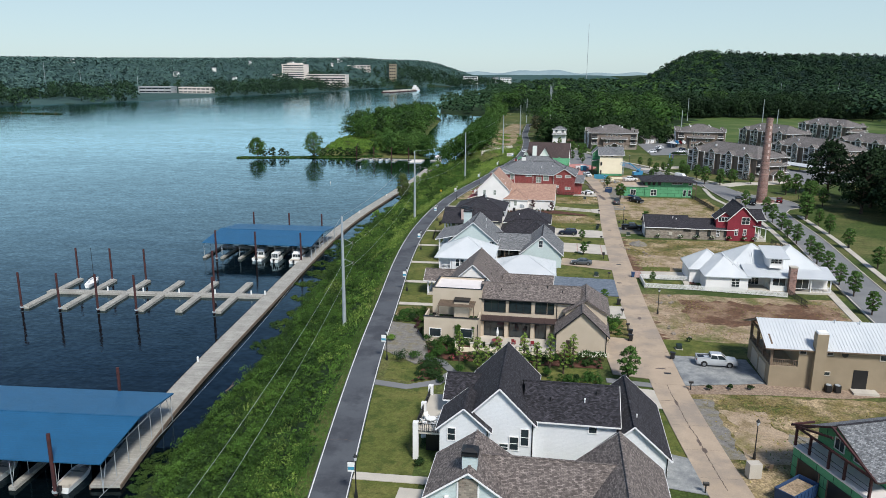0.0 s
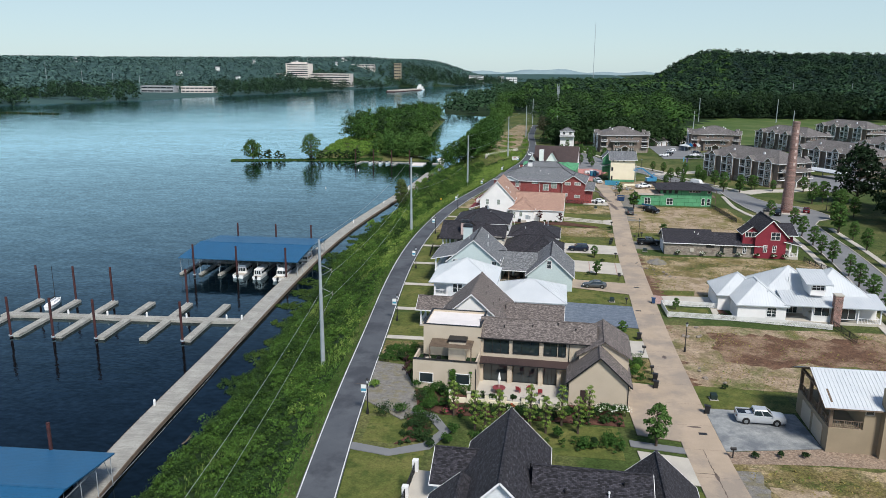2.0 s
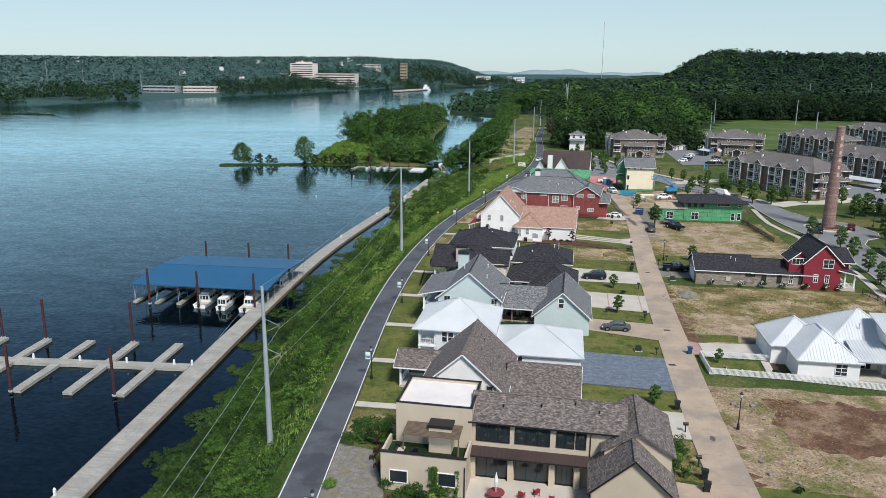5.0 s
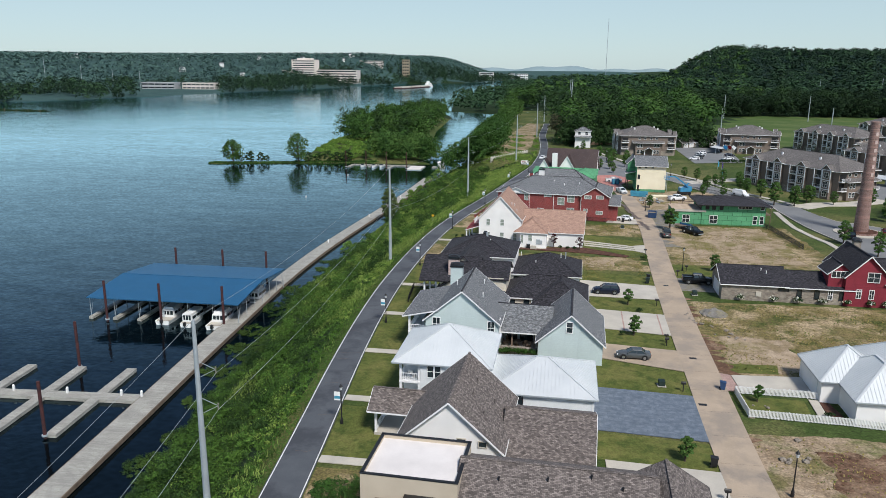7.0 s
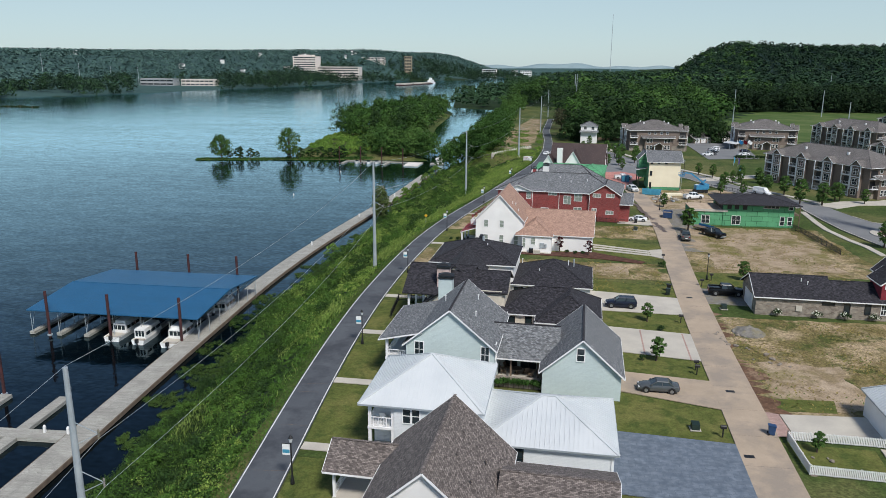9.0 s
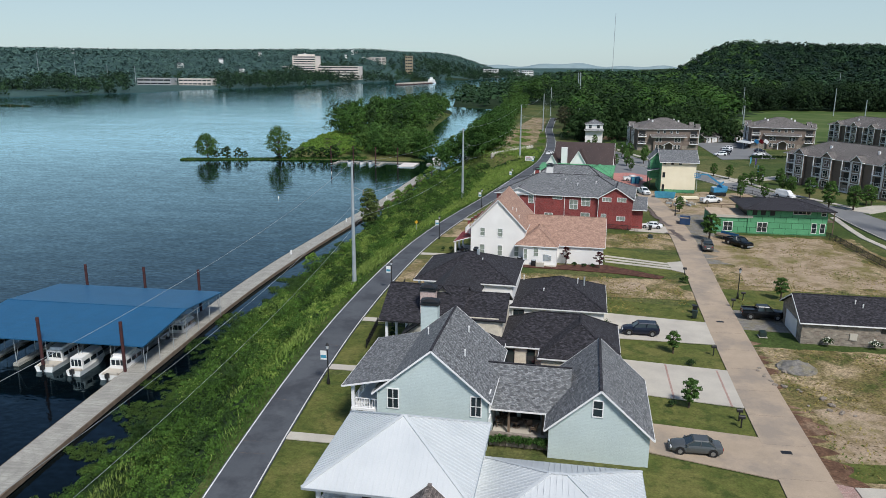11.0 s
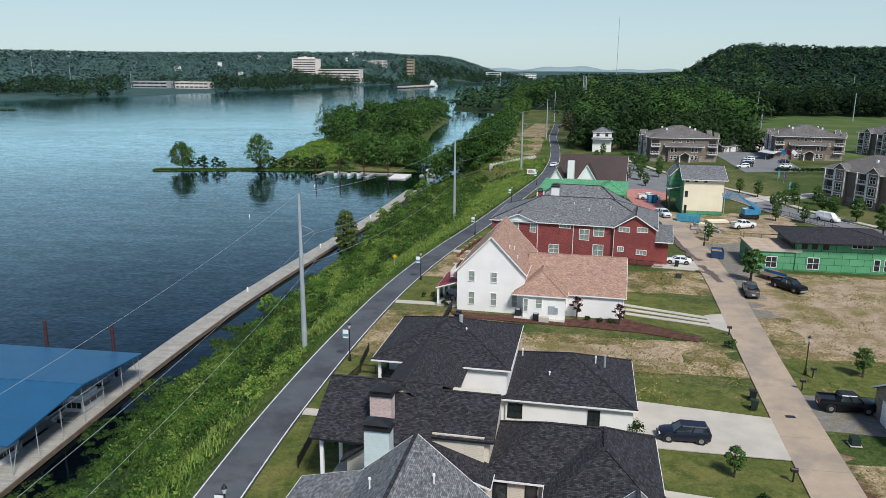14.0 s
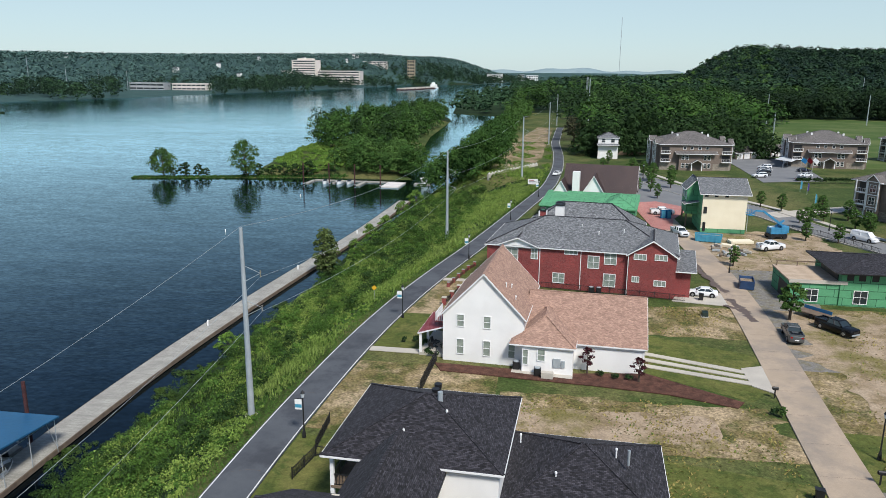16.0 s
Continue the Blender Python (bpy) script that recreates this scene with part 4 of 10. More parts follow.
def roof(h, kind, x0, x1, y0, y1, eave, ridge, material, oh=0.4, thick=0.16, seam=False, trim=True, inset=1.0, trimmat=None):
    """A gable (gx, gy: its ridge's axis), hip or single-pitch (sx, sy) roof over a rectangle, with fascia boards."""
    bm = bmesh.new()
    planes, caps = [], []
    xm, ym = (x0 + x1) / 2, (y0 + y1) / 2
    X0, X1, Y0, Y1 = x0 - oh, x1 + oh, y0 - oh, y1 + oh
    if kind in ("gx", "gy"):
        half = (y1 - y0) / 2 if kind == "gx" else (x1 - x0) / 2
        ze = eave - oh * (ridge - eave) / half
        if kind == "gx":
            top = [(X0, Y0, ze), (X1, Y0, ze), (X1, ym, ridge), (X0, ym, ridge), (X1, Y1, ze), (X0, Y1, ze)]
        else:
            top = [(X0, Y1, ze), (X0, Y0, ze), (xm, Y0, ridge), (xm, Y1, ridge), (X1, Y0, ze), (X1, Y1, ze)]
        low = [(a, b, c - thick) for a, b, c in top]
        solid(bm, top + low, [(0, 1, 2, 3), (3, 2, 4, 5), (7, 6, 9, 8), (8, 9, 11, 10), (0, 6, 7, 1), (5, 4, 10, 11), (1, 7, 8, 2), (2, 8, 10, 4), (0, 3, 9, 6), (3, 5, 11, 9)])
        planes = [[top[i] for i in (0, 1, 2, 3)], [top[i] for i in (3, 2, 4, 5)]]
        edges = [(0, 1), (5, 4), (1, 2), (2, 4), (0, 3), (3, 5)]
        if not seam:
            caps.append((Vector(top[3]) + Vector((0, 0, 0.02)), Vector(top[2]) + Vector((0, 0, 0.02))))
    elif kind == "hip":
        w, d = x1 - x0, y1 - y0
        half = min(w, d) / 2
        ze = eave - oh * (ridge - eave) / half
        k = (half + oh) * inset
        if w >= d:
            r0, r1 = (X0 + k, ym, ridge), (X1 - k, ym, ridge)
            if r1[0] - r0[0] < 0.1:
                r0, r1 = (xm - 0.05, ym, ridge), (xm + 0.05, ym, ridge)
            top = [(X0, Y0, ze), (X1, Y0, ze), (X1, Y1, ze), (X0, Y1, ze), r0, r1]
            fs = [(0, 1, 5, 4), (1, 2, 5), (2, 3, 4, 5), (3, 0, 4)]
        else:
            r0, r1 = (xm, Y0 + k, ridge), (xm, Y1 - k, ridge)
            top = [(X0, Y0, ze), (X1, Y0, ze), (X1, Y1, ze), (X0, Y1, ze), r0, r1]
            fs = [(0, 1, 4), (1, 2, 5, 4), (2, 3, 5), (3, 0, 4, 5)]
        low = [(a, b, c - thick) for a, b, c in top[:4]]
        solid(bm, top + low, fs + [(9, 8, 7, 6), (0, 6, 7, 1), (1, 7, 8, 2), (2, 8, 9, 3), (3, 9, 6, 0)])
        planes = [[top[i] for i in f] for f in fs]
        edges = [(0, 1), (1, 2), (2, 3), (3, 0)]
        for a, b in [(0, 4), (3, 4 if w >= d else 5), (1, 5 if w >= d else 4), (2, 5), (4, 5)]:
            caps.append((Vector(top[a]) + Vector((0, 0, 0.03)), Vector(top[b]) + Vector((0, 0, 0.03))))
    else:
        # one pitch, low at the first side named: sx low at x0, SX low at x1, sy low at y0, SY low at y1
        zz = {"sx": (eave, ridge, ridge, eave), "SX": (ridge, eave, eave, ridge), "sy": (eave, eave, ridge, ridge), "SY": (ridge, ridge, eave, eave)}[kind]
        top = [(X0, Y0, zz[0]), (X1, Y0, zz[1]), (X1, Y1, zz[2]), (X0, Y1, zz[3])]
        low = [(a, b, c - thick) for a, b, c in top]
        solid(bm, top + low, [(0, 1, 2, 3), (7, 6, 5, 4), (0, 4, 5, 1), (1, 5, 6, 2), (2, 6, 7, 3), (3, 7, 4, 0)])
        planes = [top]
        edges = [(0, 1), (1, 2), (2, 3), (3, 0)]
    ob = part("roof", bm, material, h)
    ROOFS.setdefault(h.name, []).append((x0, x1, y0, y1, ridge))
    for a, b in caps:
        if (b - a).length > 0.3:
            cb = bmesh.new()
            beam(cb, a, b, 0.26, 0.06)
            part("ridge_cap", cb, M["shingle_black"] if material == M["shingle_grey"] else material, ob)
    if trim:
        for a, b in edges:
            A, B = Vector(top[a]), Vector(top[b])
            out = Vector(((A.x + B.x) / 2 - xm, (A.y + B.y) / 2 - ym, 0))
            d = B - A
            side = Vector((d.y, -d.x, 0)).normalized()
            if side.dot(out) < 0:
                side = -side
            tr = bmesh.new()
            beam(tr, A + side * 0.025 - Vector((0, 0, 0.09)), B + side * 0.025 - Vector((0, 0, 0.09)), 0.05, 0.16)
            fa = part("fascia", tr, trimmat or M["trim"], h)
            if kind in ("gx", "gy") and abs(A.z - B.z) > 0.1:
                RAKES.append((fa, h.name, (A + B) / 2, (x0, x1, y0, y1, ridge)))
    if seam:
        sb = bmesh.new()
        for q in planes:
            seams(sb, q)
        part("standing_seams", sb, material, ob)
    return ob


def walls(h, kind, x0, x1, y0, y1, z0, eave, ridge, material, label=""):
    """A storey block, with its gable ends."""
    bm = bmesh.new()
    xm, ym = (x0 + x1) / 2, (y0 + y1) / 2
    if kind == "gy":
        prof = [(x0, z0), (x1, z0), (x1, eave), (xm, ridge - 0.12), (x0, eave)]
        solid(bm, [(a, y0, b) for a, b in prof] + [(a, y1, b) for a, b in prof], [(0, 1, 2, 3, 4), (9, 8, 7, 6, 5)] + [(k, (k + 1) % 5, 5 + (k + 1) % 5, 5 + k) for k in range(5)])
    elif kind == "gx":
        prof = [(y0, z0), (y1, z0), (y1, eave), (ym, ridge - 0.12), (y0, eave)]
        solid(bm, [(x0, a, b) for a, b in prof] + [(x1, a, b) for a, b in prof], [(0, 1, 2, 3, 4), (9, 8, 7, 6, 5)] + [(k, (k + 1) % 5, 5 + (k + 1) % 5, 5 + k) for k in range(5)])
    else:
        box(bm, x0, x1, y0, y1, z0, eave)
    return part("wall", bm, material, h, label)


def wing(h, kind, x0, x1, y0, y1, eave, ridge, wall, roofing, z0=-0.3, **kw):
    walls(h, kind, x0, x1, y0, y1, z0, eave, ridge, wall)
    return roof(h, kind, x0, x1, y0, y1, eave, ridge, roofing, **kw)


WINDOWS = {}
PANE = ["glass"]


def window(h, x, y, z, w, hh, face="f", frame=None, cols=1, rows=2, name="window", depth=0.09):
    """A framed window on a wall: x, y its foot's middle on the wall, z its sill; face f: towards -y, b: +y, l: -x, r: +x."""
    frame = frame or M["trim"]
    key = (w, hh, frame.name, cols, rows, name, PANE[0])
    if key not in WINDOWS:
        t = 0.09
        bm = bmesh.new()
        ring = [(-w / 2 - t, -t), (w / 2 + t, -t), (w / 2 + t, hh + t), (-w / 2 - t, hh + t), (-w / 2, 0), (w / 2, 0), (w / 2, hh), (-w / 2, hh)]
        quads = [(k, (k + 1) % 4, 4 + (k + 1) % 4, 4 + k) for k in range(4)]
        solid(bm, [(p, -depth, q) for p, q in ring] + [(p, 0.02, q) for p, q in ring],
              quads + [tuple(8 + i for i in f[::-1]) for f in quads] + [(k, 8 + k, 8 + (k + 1) % 4, (k + 1) % 4) for k in range(4)] + [(4 + k, 4 + (k + 1) % 4, 12 + (k + 1) % 4, 12 + k) for k in range(4)])
        bars = []
        for k in range(1, cols):
            bb = bmesh.new()
            box(bb, -w / 2 + w * k / cols - 0.03, -w / 2 + w * k / cols + 0.03, -depth + 0.02, 0.02, 0, hh)
            bars.append(part("mullion", bb, frame))
        for k in range(1, rows):
            bb = bmesh.new()
            box(bb, -w / 2, w / 2, -depth + 0.025, 0.02, hh * k / rows - 0.03, hh * k / rows + 0.03)
            bars.append(part("glazing_bar", bb, frame))
        g = bmesh.new()
        box(g, -w / 2, w / 2, -0.03, 0.01, 0, hh)
        a = part(name, bm, frame)
        c = part("pane", g, M[PANE[0]])
        WINDOWS[key] = (a.data, c.data, [(q.name.split(".")[0], q.data) for q in bars])
        for q in bars:
            bpy.data.objects.remove(q)
        bpy.data.objects.remove(a)
        bpy.data.objects.remove(c)
    a, c, bars = WINDOWS[key]
    o = new(name, a)
    o.parent = h
    o.matrix_basis = pose(x, y, z, 0, 0, {"f": 0, "b": 180, "l": -90, "r": 90}[face])
    q = new("pane", c)
    q.parent = o
    for bar, data in bars:
        q = new(bar, data)
        q.parent = o
    return o


def block(h, name, x0, x1, y0, y1, z0, z1, material, label=""):
    bm = bmesh.new()
    box(bm, x0, x1, y0, y1, z0, z1)
    return part(name, bm, material, h, label)


def posts(h, xs, ys, z0, z1, w=0.25, material=None):
    for x in xs:
        for y in ys:
            block(h, "post", x - w / 2, x + w / 2, y - w / 2, y + w / 2, z0, z1, material or M["trim"])


def railing(h, a, b, z, height=1.0, material=None, gap=0.25):
    """One run of railing with rails and balusters."""
    a, b = Vector((*a, z)), Vector((*b, z))
    up = Vector((0, 0, height))
    bm = bmesh.new()
    beam(bm, a + up, b + up, 0.07)
    ob = part("railing", bm, material or M["trim"], h)
    bm = bmesh.new()
    beam(bm, a + up * 0.1, b + up * 0.1, 0.05)
    part("bottom_rail", bm, material or M["trim"], ob)
    bm = bmesh.new()
    k = max(2, int((b - a).length / gap))
    for i in range(k + 1):
        q = a + (b - a) * i / k
        beam(bm, q, q + up, 0.04 if i % 6 else 0.09)
    tagged(part("baluster_run", bm, material or M["trim"], ob), kind="stuff")
    return ob


def house(x, y, rz, label, name="house", category="house"):
    return thing(name, x, y, 0, rz, label, category)


def vents(h, spots, material=None):
    """Short pipe vents that stand on a roof."""
    for x, y, z in spots:
        bm = bmesh.new()
        tube(bm, (x, y, z - 0.5), (x, y, z + 0.2), 0.06, 0.06)
        tube(bm, (x, y, z + 0.2), (x, y, z + 0.34), 0.11, 0.09)
        part("roof_vent", bm, material or M["trim"], h)


def pipe(h, x, y, z0, z1, material=None):
    """A downpipe on a wall."""
    bm = bmesh.new()
    box(bm, x - 0.05, x + 0.05, y - 0.1, y, z0, z1)
    part("downpipe", bm, material or M["trim"], h)


def chimney(h, x0, x1, y0, y1, z0, z1, m, cap=True):
    block(h, "chimney", x0, x1, y0, y1, z0, z1, m)
    if cap:
        block(h, "chimney_collar", x0 - 0.12, x1 + 0.12, y0 - 0.12, y1 + 0.12, z1, z1 + 0.15, M["black"])
        bm = bmesh.new()
        xm, ym = (x0 + x1) / 2, (y0 + y1) / 2
        for a in (x0 + 0.05, x1 - 0.05):
            for b in (y0 + 0.05, y1 - 0.05):
                beam(bm, (a, b, z1 + 0.15), (a, b, z1 + 0.45), 0.07)
        solid(bm, [(x0 - 0.1, y0 - 0.1, z1 + 0.45), (x1 + 0.1, y0 - 0.1, z1 + 0.45), (x1 + 0.1, y1 + 0.1, z1 + 0.45), (x0 - 0.1, y1 + 0.1, z1 + 0.45),
                   (xm - 0.3, ym - 0.3, z1 + 0.7), (xm + 0.3, ym - 0.3, z1 + 0.7), (xm + 0.3, ym + 0.3, z1 + 0.7), (xm - 0.3, ym + 0.3, z1 + 0.7)],
              [(3, 2, 1, 0), (4, 5, 6, 7), (0, 1, 5, 4), (1, 2, 6, 5), (2, 3, 7, 6), (3, 0, 4, 7)])
        part("chimney_cap", bm, M["black"], h)


def wins(h, y, boxes, **kw):
    """Windows on a front wall: x0, x1, z0, z1 each."""
    for x0, x1, z0, z1 in boxes:
        window(h, (x0 + x1) / 2, y, z0, round(x1 - x0, 2), round(z1 - z0, 2), "f", **kw)


def ac_unit(x, y, rz=0, z=0.06):
    h = thing("air_conditioner", x, y, z, rz, "dark grey outdoor air-conditioning unit on a pad", "air conditioner", "air-conditioning units")
    bm = bmesh.new()
    box(bm, -0.42, 0.42, -0.42, 0.42, 0.0, 0.95)
    bmesh.ops.bevel(bm, geom=[e for e in bm.edges if abs(e.verts[0].co.z - e.verts[1].co.z) > 0.5], offset=0.1, segments=2, affect="EDGES")
    part("casing", bm, M["black"], h)
    bm = bmesh.new()
    bmesh.ops.create_cone(bm, cap_ends=True, segments=20, radius1=0.36, radius2=0.34, depth=0.05)
    part("fan_grille", bm, M["galv"], h, "", pose(0, 0, 0.98))


def chair(x, y, z, rz, m, label, group=""):
    h = thing("garden_chair", x, y, z, rz, label, "chair", group)
    block(h, "seat", -0.28, 0.28, -0.28, 0.28, 0.38, 0.44, m)
    bm = bmesh.new()
    solid(bm, [(-0.28, 0.24, 0.44), (0.28, 0.24, 0.44), (0.28, 0.3, 0.44), (-0.28, 0.3, 0.44), (-0.26, 0.4, 0.98), (0.26, 0.4, 0.98), (0.26, 0.46, 0.96), (-0.26, 0.46, 0.96)],
          [(3, 2, 1, 0), (4, 5, 6, 7), (0, 1, 5, 4), (1, 2, 6, 5), (2, 3, 7, 6), (3, 0, 4, 7)])
    part("backrest", bm, m, h)
    for a in (-0.25, 0.25):
        for b in (-0.25, 0.25):
            block(h, "leg", a - 0.03, a + 0.03, b - 0.03, b + 0.03, 0, 0.38, m)
        block(h, "armrest", a - 0.05, a + 0.05, -0.28, 0.28, 0.6, 0.64, m)


def table(x, y, z, r, m, label):
    h = thing("garden_table", x, y, z, 0, label, "table")
    bm = bmesh.new()
    tube(bm, (0, 0, 0.7), (0, 0, 0.75), r, r, 20)
    part("tabletop", bm, m, h)
    bm = bmesh.new()
    tube(bm, (0, 0, 0.0), (0, 0, 0.7), 0.06, 0.06, 8)
    tube(bm, (0, 0, 0.0), (0, 0, 0.05), r * 0.6, r * 0.5, 12)
    part("pedestal", bm, m, h)


def placed(ox, oy, rz, x, y):
    a = radians(rz)
    return ox + x * math.cos(a) - y * math.sin(a), oy + x * math.sin(a) + y * math.cos(a)


BLK = M["black"]
RED = mat("red_paint", lin(150, 36, 48), lin(128, 30, 42), size=1, rough=0.5)

# ---- grey-roofed house
h = house(-7.4, 52.0, -3, "pale grey-green sided house with a grey-brown shingle roof")
wing(h, "gy", 0.2, 7.7, 7.4, 14.8, 5.5, 8.1, M["side_blue"], M["shingle_brown"])
wing(h, "gx", 4.0, 17.9, 7.4, 15.6, 5.0, 7.6, M["side_blue"], M["shingle_brown"])
wing(h, "gy", 13.9, 22.0, 0.5, 16.6, 4.8, 8.2, M["side_blue"], M["shingle_brown"])
chimney(h, 3.25, 4.6, 8.3, 9.5, 5.5, 9.0, M["side_blue"])
block(h, "chimney_breast", 3.1, 4.8, 7.25, 7.45, -0.3, 7.3, M["stone"], "tan stone facing on the gable")
for x in (3.0, 4.9):
    block(h, "corner_board", x - 0.08, x + 0.08, 7.27, 7.43, -0.3, 6.9, M["trim"])
for x in (2.0, 5.9):
    block(h, "wall_lamp", x - 0.18, x + 0.18, 7.05, 7.4, 5.2, 5.45, M["trim"])
wins(h, 7.4, [(8.6, 10.0, 3.3, 4.7), (10.2, 11.6, 3.5, 4.7), (11.8, 13.2, 3.3, 4.7)], rows=1, frame=M["trim"])
block(h, "balcony_floor", -3.4, 0, 2, 12, 2.7, 2.9, M["slab"])
block(h, "wall", -3.2, 0, 4, 12, -0.3, 2.7, M["side_blue"])

# ---- white house with black roof
O = (-7.8, 72.6, -3)
h = house(*O, "white sided house with a near-black shingle roof and roof terrace")
wing(h, "gy", 3.4, 10.8, 0.6, 13.8, 6.5, 10.2, M["side_white"], M["shingle_black"])
wing(h, "gy", 0.7, 6.0, 0.0, 5.0, 5.6, 7.9, M["side_white"], M["shingle_black"])
wing(h, "gx", 0.4, 5.0, 7.2, 13.4, 5.6, 7.4, M["side_white"], M["shingle_black"])
wing(h, "gx", 10.0, 19.6, 1.6, 9.8, 6.5, 9.0, M["side_white"], M["shingle_black"])
wing(h, "gy", 17.6, 25.0, 0.6, 13.5, 3.7, 7.0, M["side_white"], M["shingle_black"])
wins(h, 0.0, [(1.6, 2.4, 3.9, 5.3)], frame=M["trim"])
wins(h, 0.6, [(9.5, 10.3, 3.6, 5.5), (8.3, 9.2, 3.0, 4.5), (7.2, 8.1, 2.9, 3.6)])
wins(h, 1.6, [(16.7, 17.5, 5.2, 6.1)], rows=1)
pipe(h, 5.9, 0.0, 0, 5.4, BLK)
pipe(h, 10.7, 0.6, 0, 6.3, BLK)
pipe(h, 24.9, 0.6, 0, 3.6, BLK)
vents(h, [(16.2, 3.6, 7.9), (21.8, 3.4, 6.6)])
vents(h, [(12.5, 3.6, 7.8), (17.5, 4.6, 8.4), (9.4, 6.0, 8.6)], BLK)
block(h, "terrace", -2.4, 0.7, 2.5, 12.5, 3.0, 3.3, M["slab"], "raised grey roof terrace")
# shade below the terrace is painted in by making this wall black
block(h, "wall", -1.6, 0.7, 4.5, 12, -0.3, 3.0, M["black"], "ground floor under the terrace, black put in for its shade")
for y in (2.4, 7.5, 12.4):
    block(h, "pillar", -2.7, -2.1, y - 0.3, y + 0.3, -0.2, 4.5, M["white"])
railing(h, (-2.4, 2.4), (0.6, 2.4), 3.3, 1.0, BLK)
railing(h, (-2.4, 2.7), (-2.4, 12.2), 3.3, 1.0, BLK)
x, y = placed(*O, -1.0, 4.4)
table(x, y, 3.3, 0.6, M["white"], "round white terrace table")
for k in range(4):
    a = k * math.pi / 2 + 0.6
    chair(x + math.cos(a) * 0.9, y + math.sin(a) * 0.9, 3.3, math.degrees(a) - 90, M["white"], "white terrace chair at a round table", "terrace chairs")

# ---- beige house
O = (-14.0, 112.2, -4)
h = house(*O, "beige stucco house with flat-roofed block, terrace and brown shingle roof")
block(h, "wall", 0, 8.9, 0.3, 4.4, -0.3, 3.3, M["stucco_beige"])
for a in ((0, 8.9, 0.3, 0.55), (0, 0.25, 0.55, 4.2), (8.65, 8.9, 0.55, 4.2)):
    block(h, "parapet", *a, 3.3, 4.2, M["stucco_beige"])
block(h, "parapet_coping", -0.08, 8.98, 0.2, 0.62, 4.2, 4.28, BLK)
block(h, "terrace_floor", 0.25, 8.65, 0.55, 4.2, 3.3, 3.36, M["forest"], "dark green turf on the terrace")
block(h, "wall", 0.7, 8.9, 4.2, 11.2, -0.3, 7.5, M["stucco_beige"])
for a in ((0.7, 8.9, 4.2, 4.4), (0.7, 8.9, 11.0, 11.2), (0.7, 0.9, 4.4, 11.0), (8.7, 8.9, 4.4, 11.0)):
    block(h, "parapet", *a, 7.5, 7.95, M["stucco_beige"])
    block(h, "parapet_coping", a[0] - 0.05, a[1] + 0.05, a[2] - 0.05, a[3] + 0.05, 7.95, 8.02, BLK)
block(h, "flat_roof", 0.9, 8.7, 4.4, 11.0, 7.5, 7.62, M["membrane"], "pale flat roof membrane")
block(h, "outdoor_fireplace", 4.6, 7.0, 2.6, 4.2, 3.36, 6.2, M["stucco_beige"])
block(h, "fireplace_cap", 4.5, 7.1, 2.5, 4.2, 6.2, 6.5, BLK)
bm = bmesh.new()
for k in range(12):
    beam(bm, (2.0, 1.6 + k * 0.22, 5.7 + k * 0.02), (8.0, 1.6 + k * 0.22, 5.7 + k * 0.02), 0.08, 0.12)
part("pergola_slats", bm, M["wood"], h, "weathered timber pergola slats")
posts(h, (2.1, 7.9), (1.7,), 3.36, 5.7, 0.14, M["wood"])
wing(h, "gx", 8.9, 24.5, 4.6, 11.4, 6.7, 8.3, M["stucco_beige"], M["shingle_brown"], trimmat=BLK)
wing(h, "gy", 22.6, 29.2, 3.2, 12.0, 5.6, 7.6, M["stucco_beige"], M["shingle_brown"], trimmat=BLK)
wing(h, "gy", 21.4, 29.1, -1.4, 5.0, 3.6, 7.1, M["stucco_beige"], M["shingle_brown"], trimmat=BLK)
roof(h, "sy", 8.9, 21.4, 3.4, 4.5, 3.1, 3.6, M["metal_brown"], oh=0.1, seam=True, trimmat=BLK)
wins(h, 4.6, [(9.4, 12.8, 4.3, 6.2), (13.5, 17.0, 4.35, 6.25)], cols=3, rows=1, frame=BLK)
wins(h, 4.6, [(17.8, 19.5, 4.4, 6.25), (19.8, 20.7, 4.4, 6.25)], cols=2, rows=1, frame=BLK)
wins(h, 4.6, [(9.4, 12.6, 0.1, 2.7), (13.6, 16.9, 0.1, 2.7), (17.9, 19.5, 0.1, 2.7)], cols=3, rows=1, frame=BLK, name="glass_door")
for x in (9.05, 13.1, 17.4, 20.0):
    block(h, "pilaster", x - 0.3, x + 0.3, 3.9, 4.6, -0.1, 3.1, M["stucco_beige"])
wins(h, 0.3, [(1.0, 2.8, 0.9, 2.2), (6.1, 7.9, 1.0, 2.4)], rows=1)
block(h, "door", 22.9, 23.75, -1.46, -1.38, 0.0, 2.3, M["metal_brown"])
pipe(h, 21.2, 4.6, 0, 6.5, BLK)
pipe(h, 29.0, -1.4, 0, 3.5, BLK)
pipe(h, 8.8, 0.3, 0, 3.3, BLK)
vents(h, [(12, 6.2, 7.5), (16, 6.6, 7.7), (19.5, 7.2, 8.0), (22.0, 6.5, 7.6)], BLK)
# its garden court
x, y = placed(*O, 8.9, -2.0)
slab_on("pavement", [placed(*O, *q) for q in ((8.9, -2.2), (21.3, -2.2), (21.3, 4.4), (8.9, 4.4))], M["slab"], 0.06, 0.1, label="pale paved courtyard behind the hedge", category="courtyard", kind="structure")
for k, (a, b) in enumerate(((14.6, 1.2), (17.6, 1.0), (16.0, 2.0))):
    chair(*placed(*O, a, b), 0.06, 160 + 20 * k, RED, "red painted slatted garden chair", "red garden chairs")
table(*placed(*O, 12.0, 0.6), 0.06, 0.9, M["metal_red"], "low dark red round table")
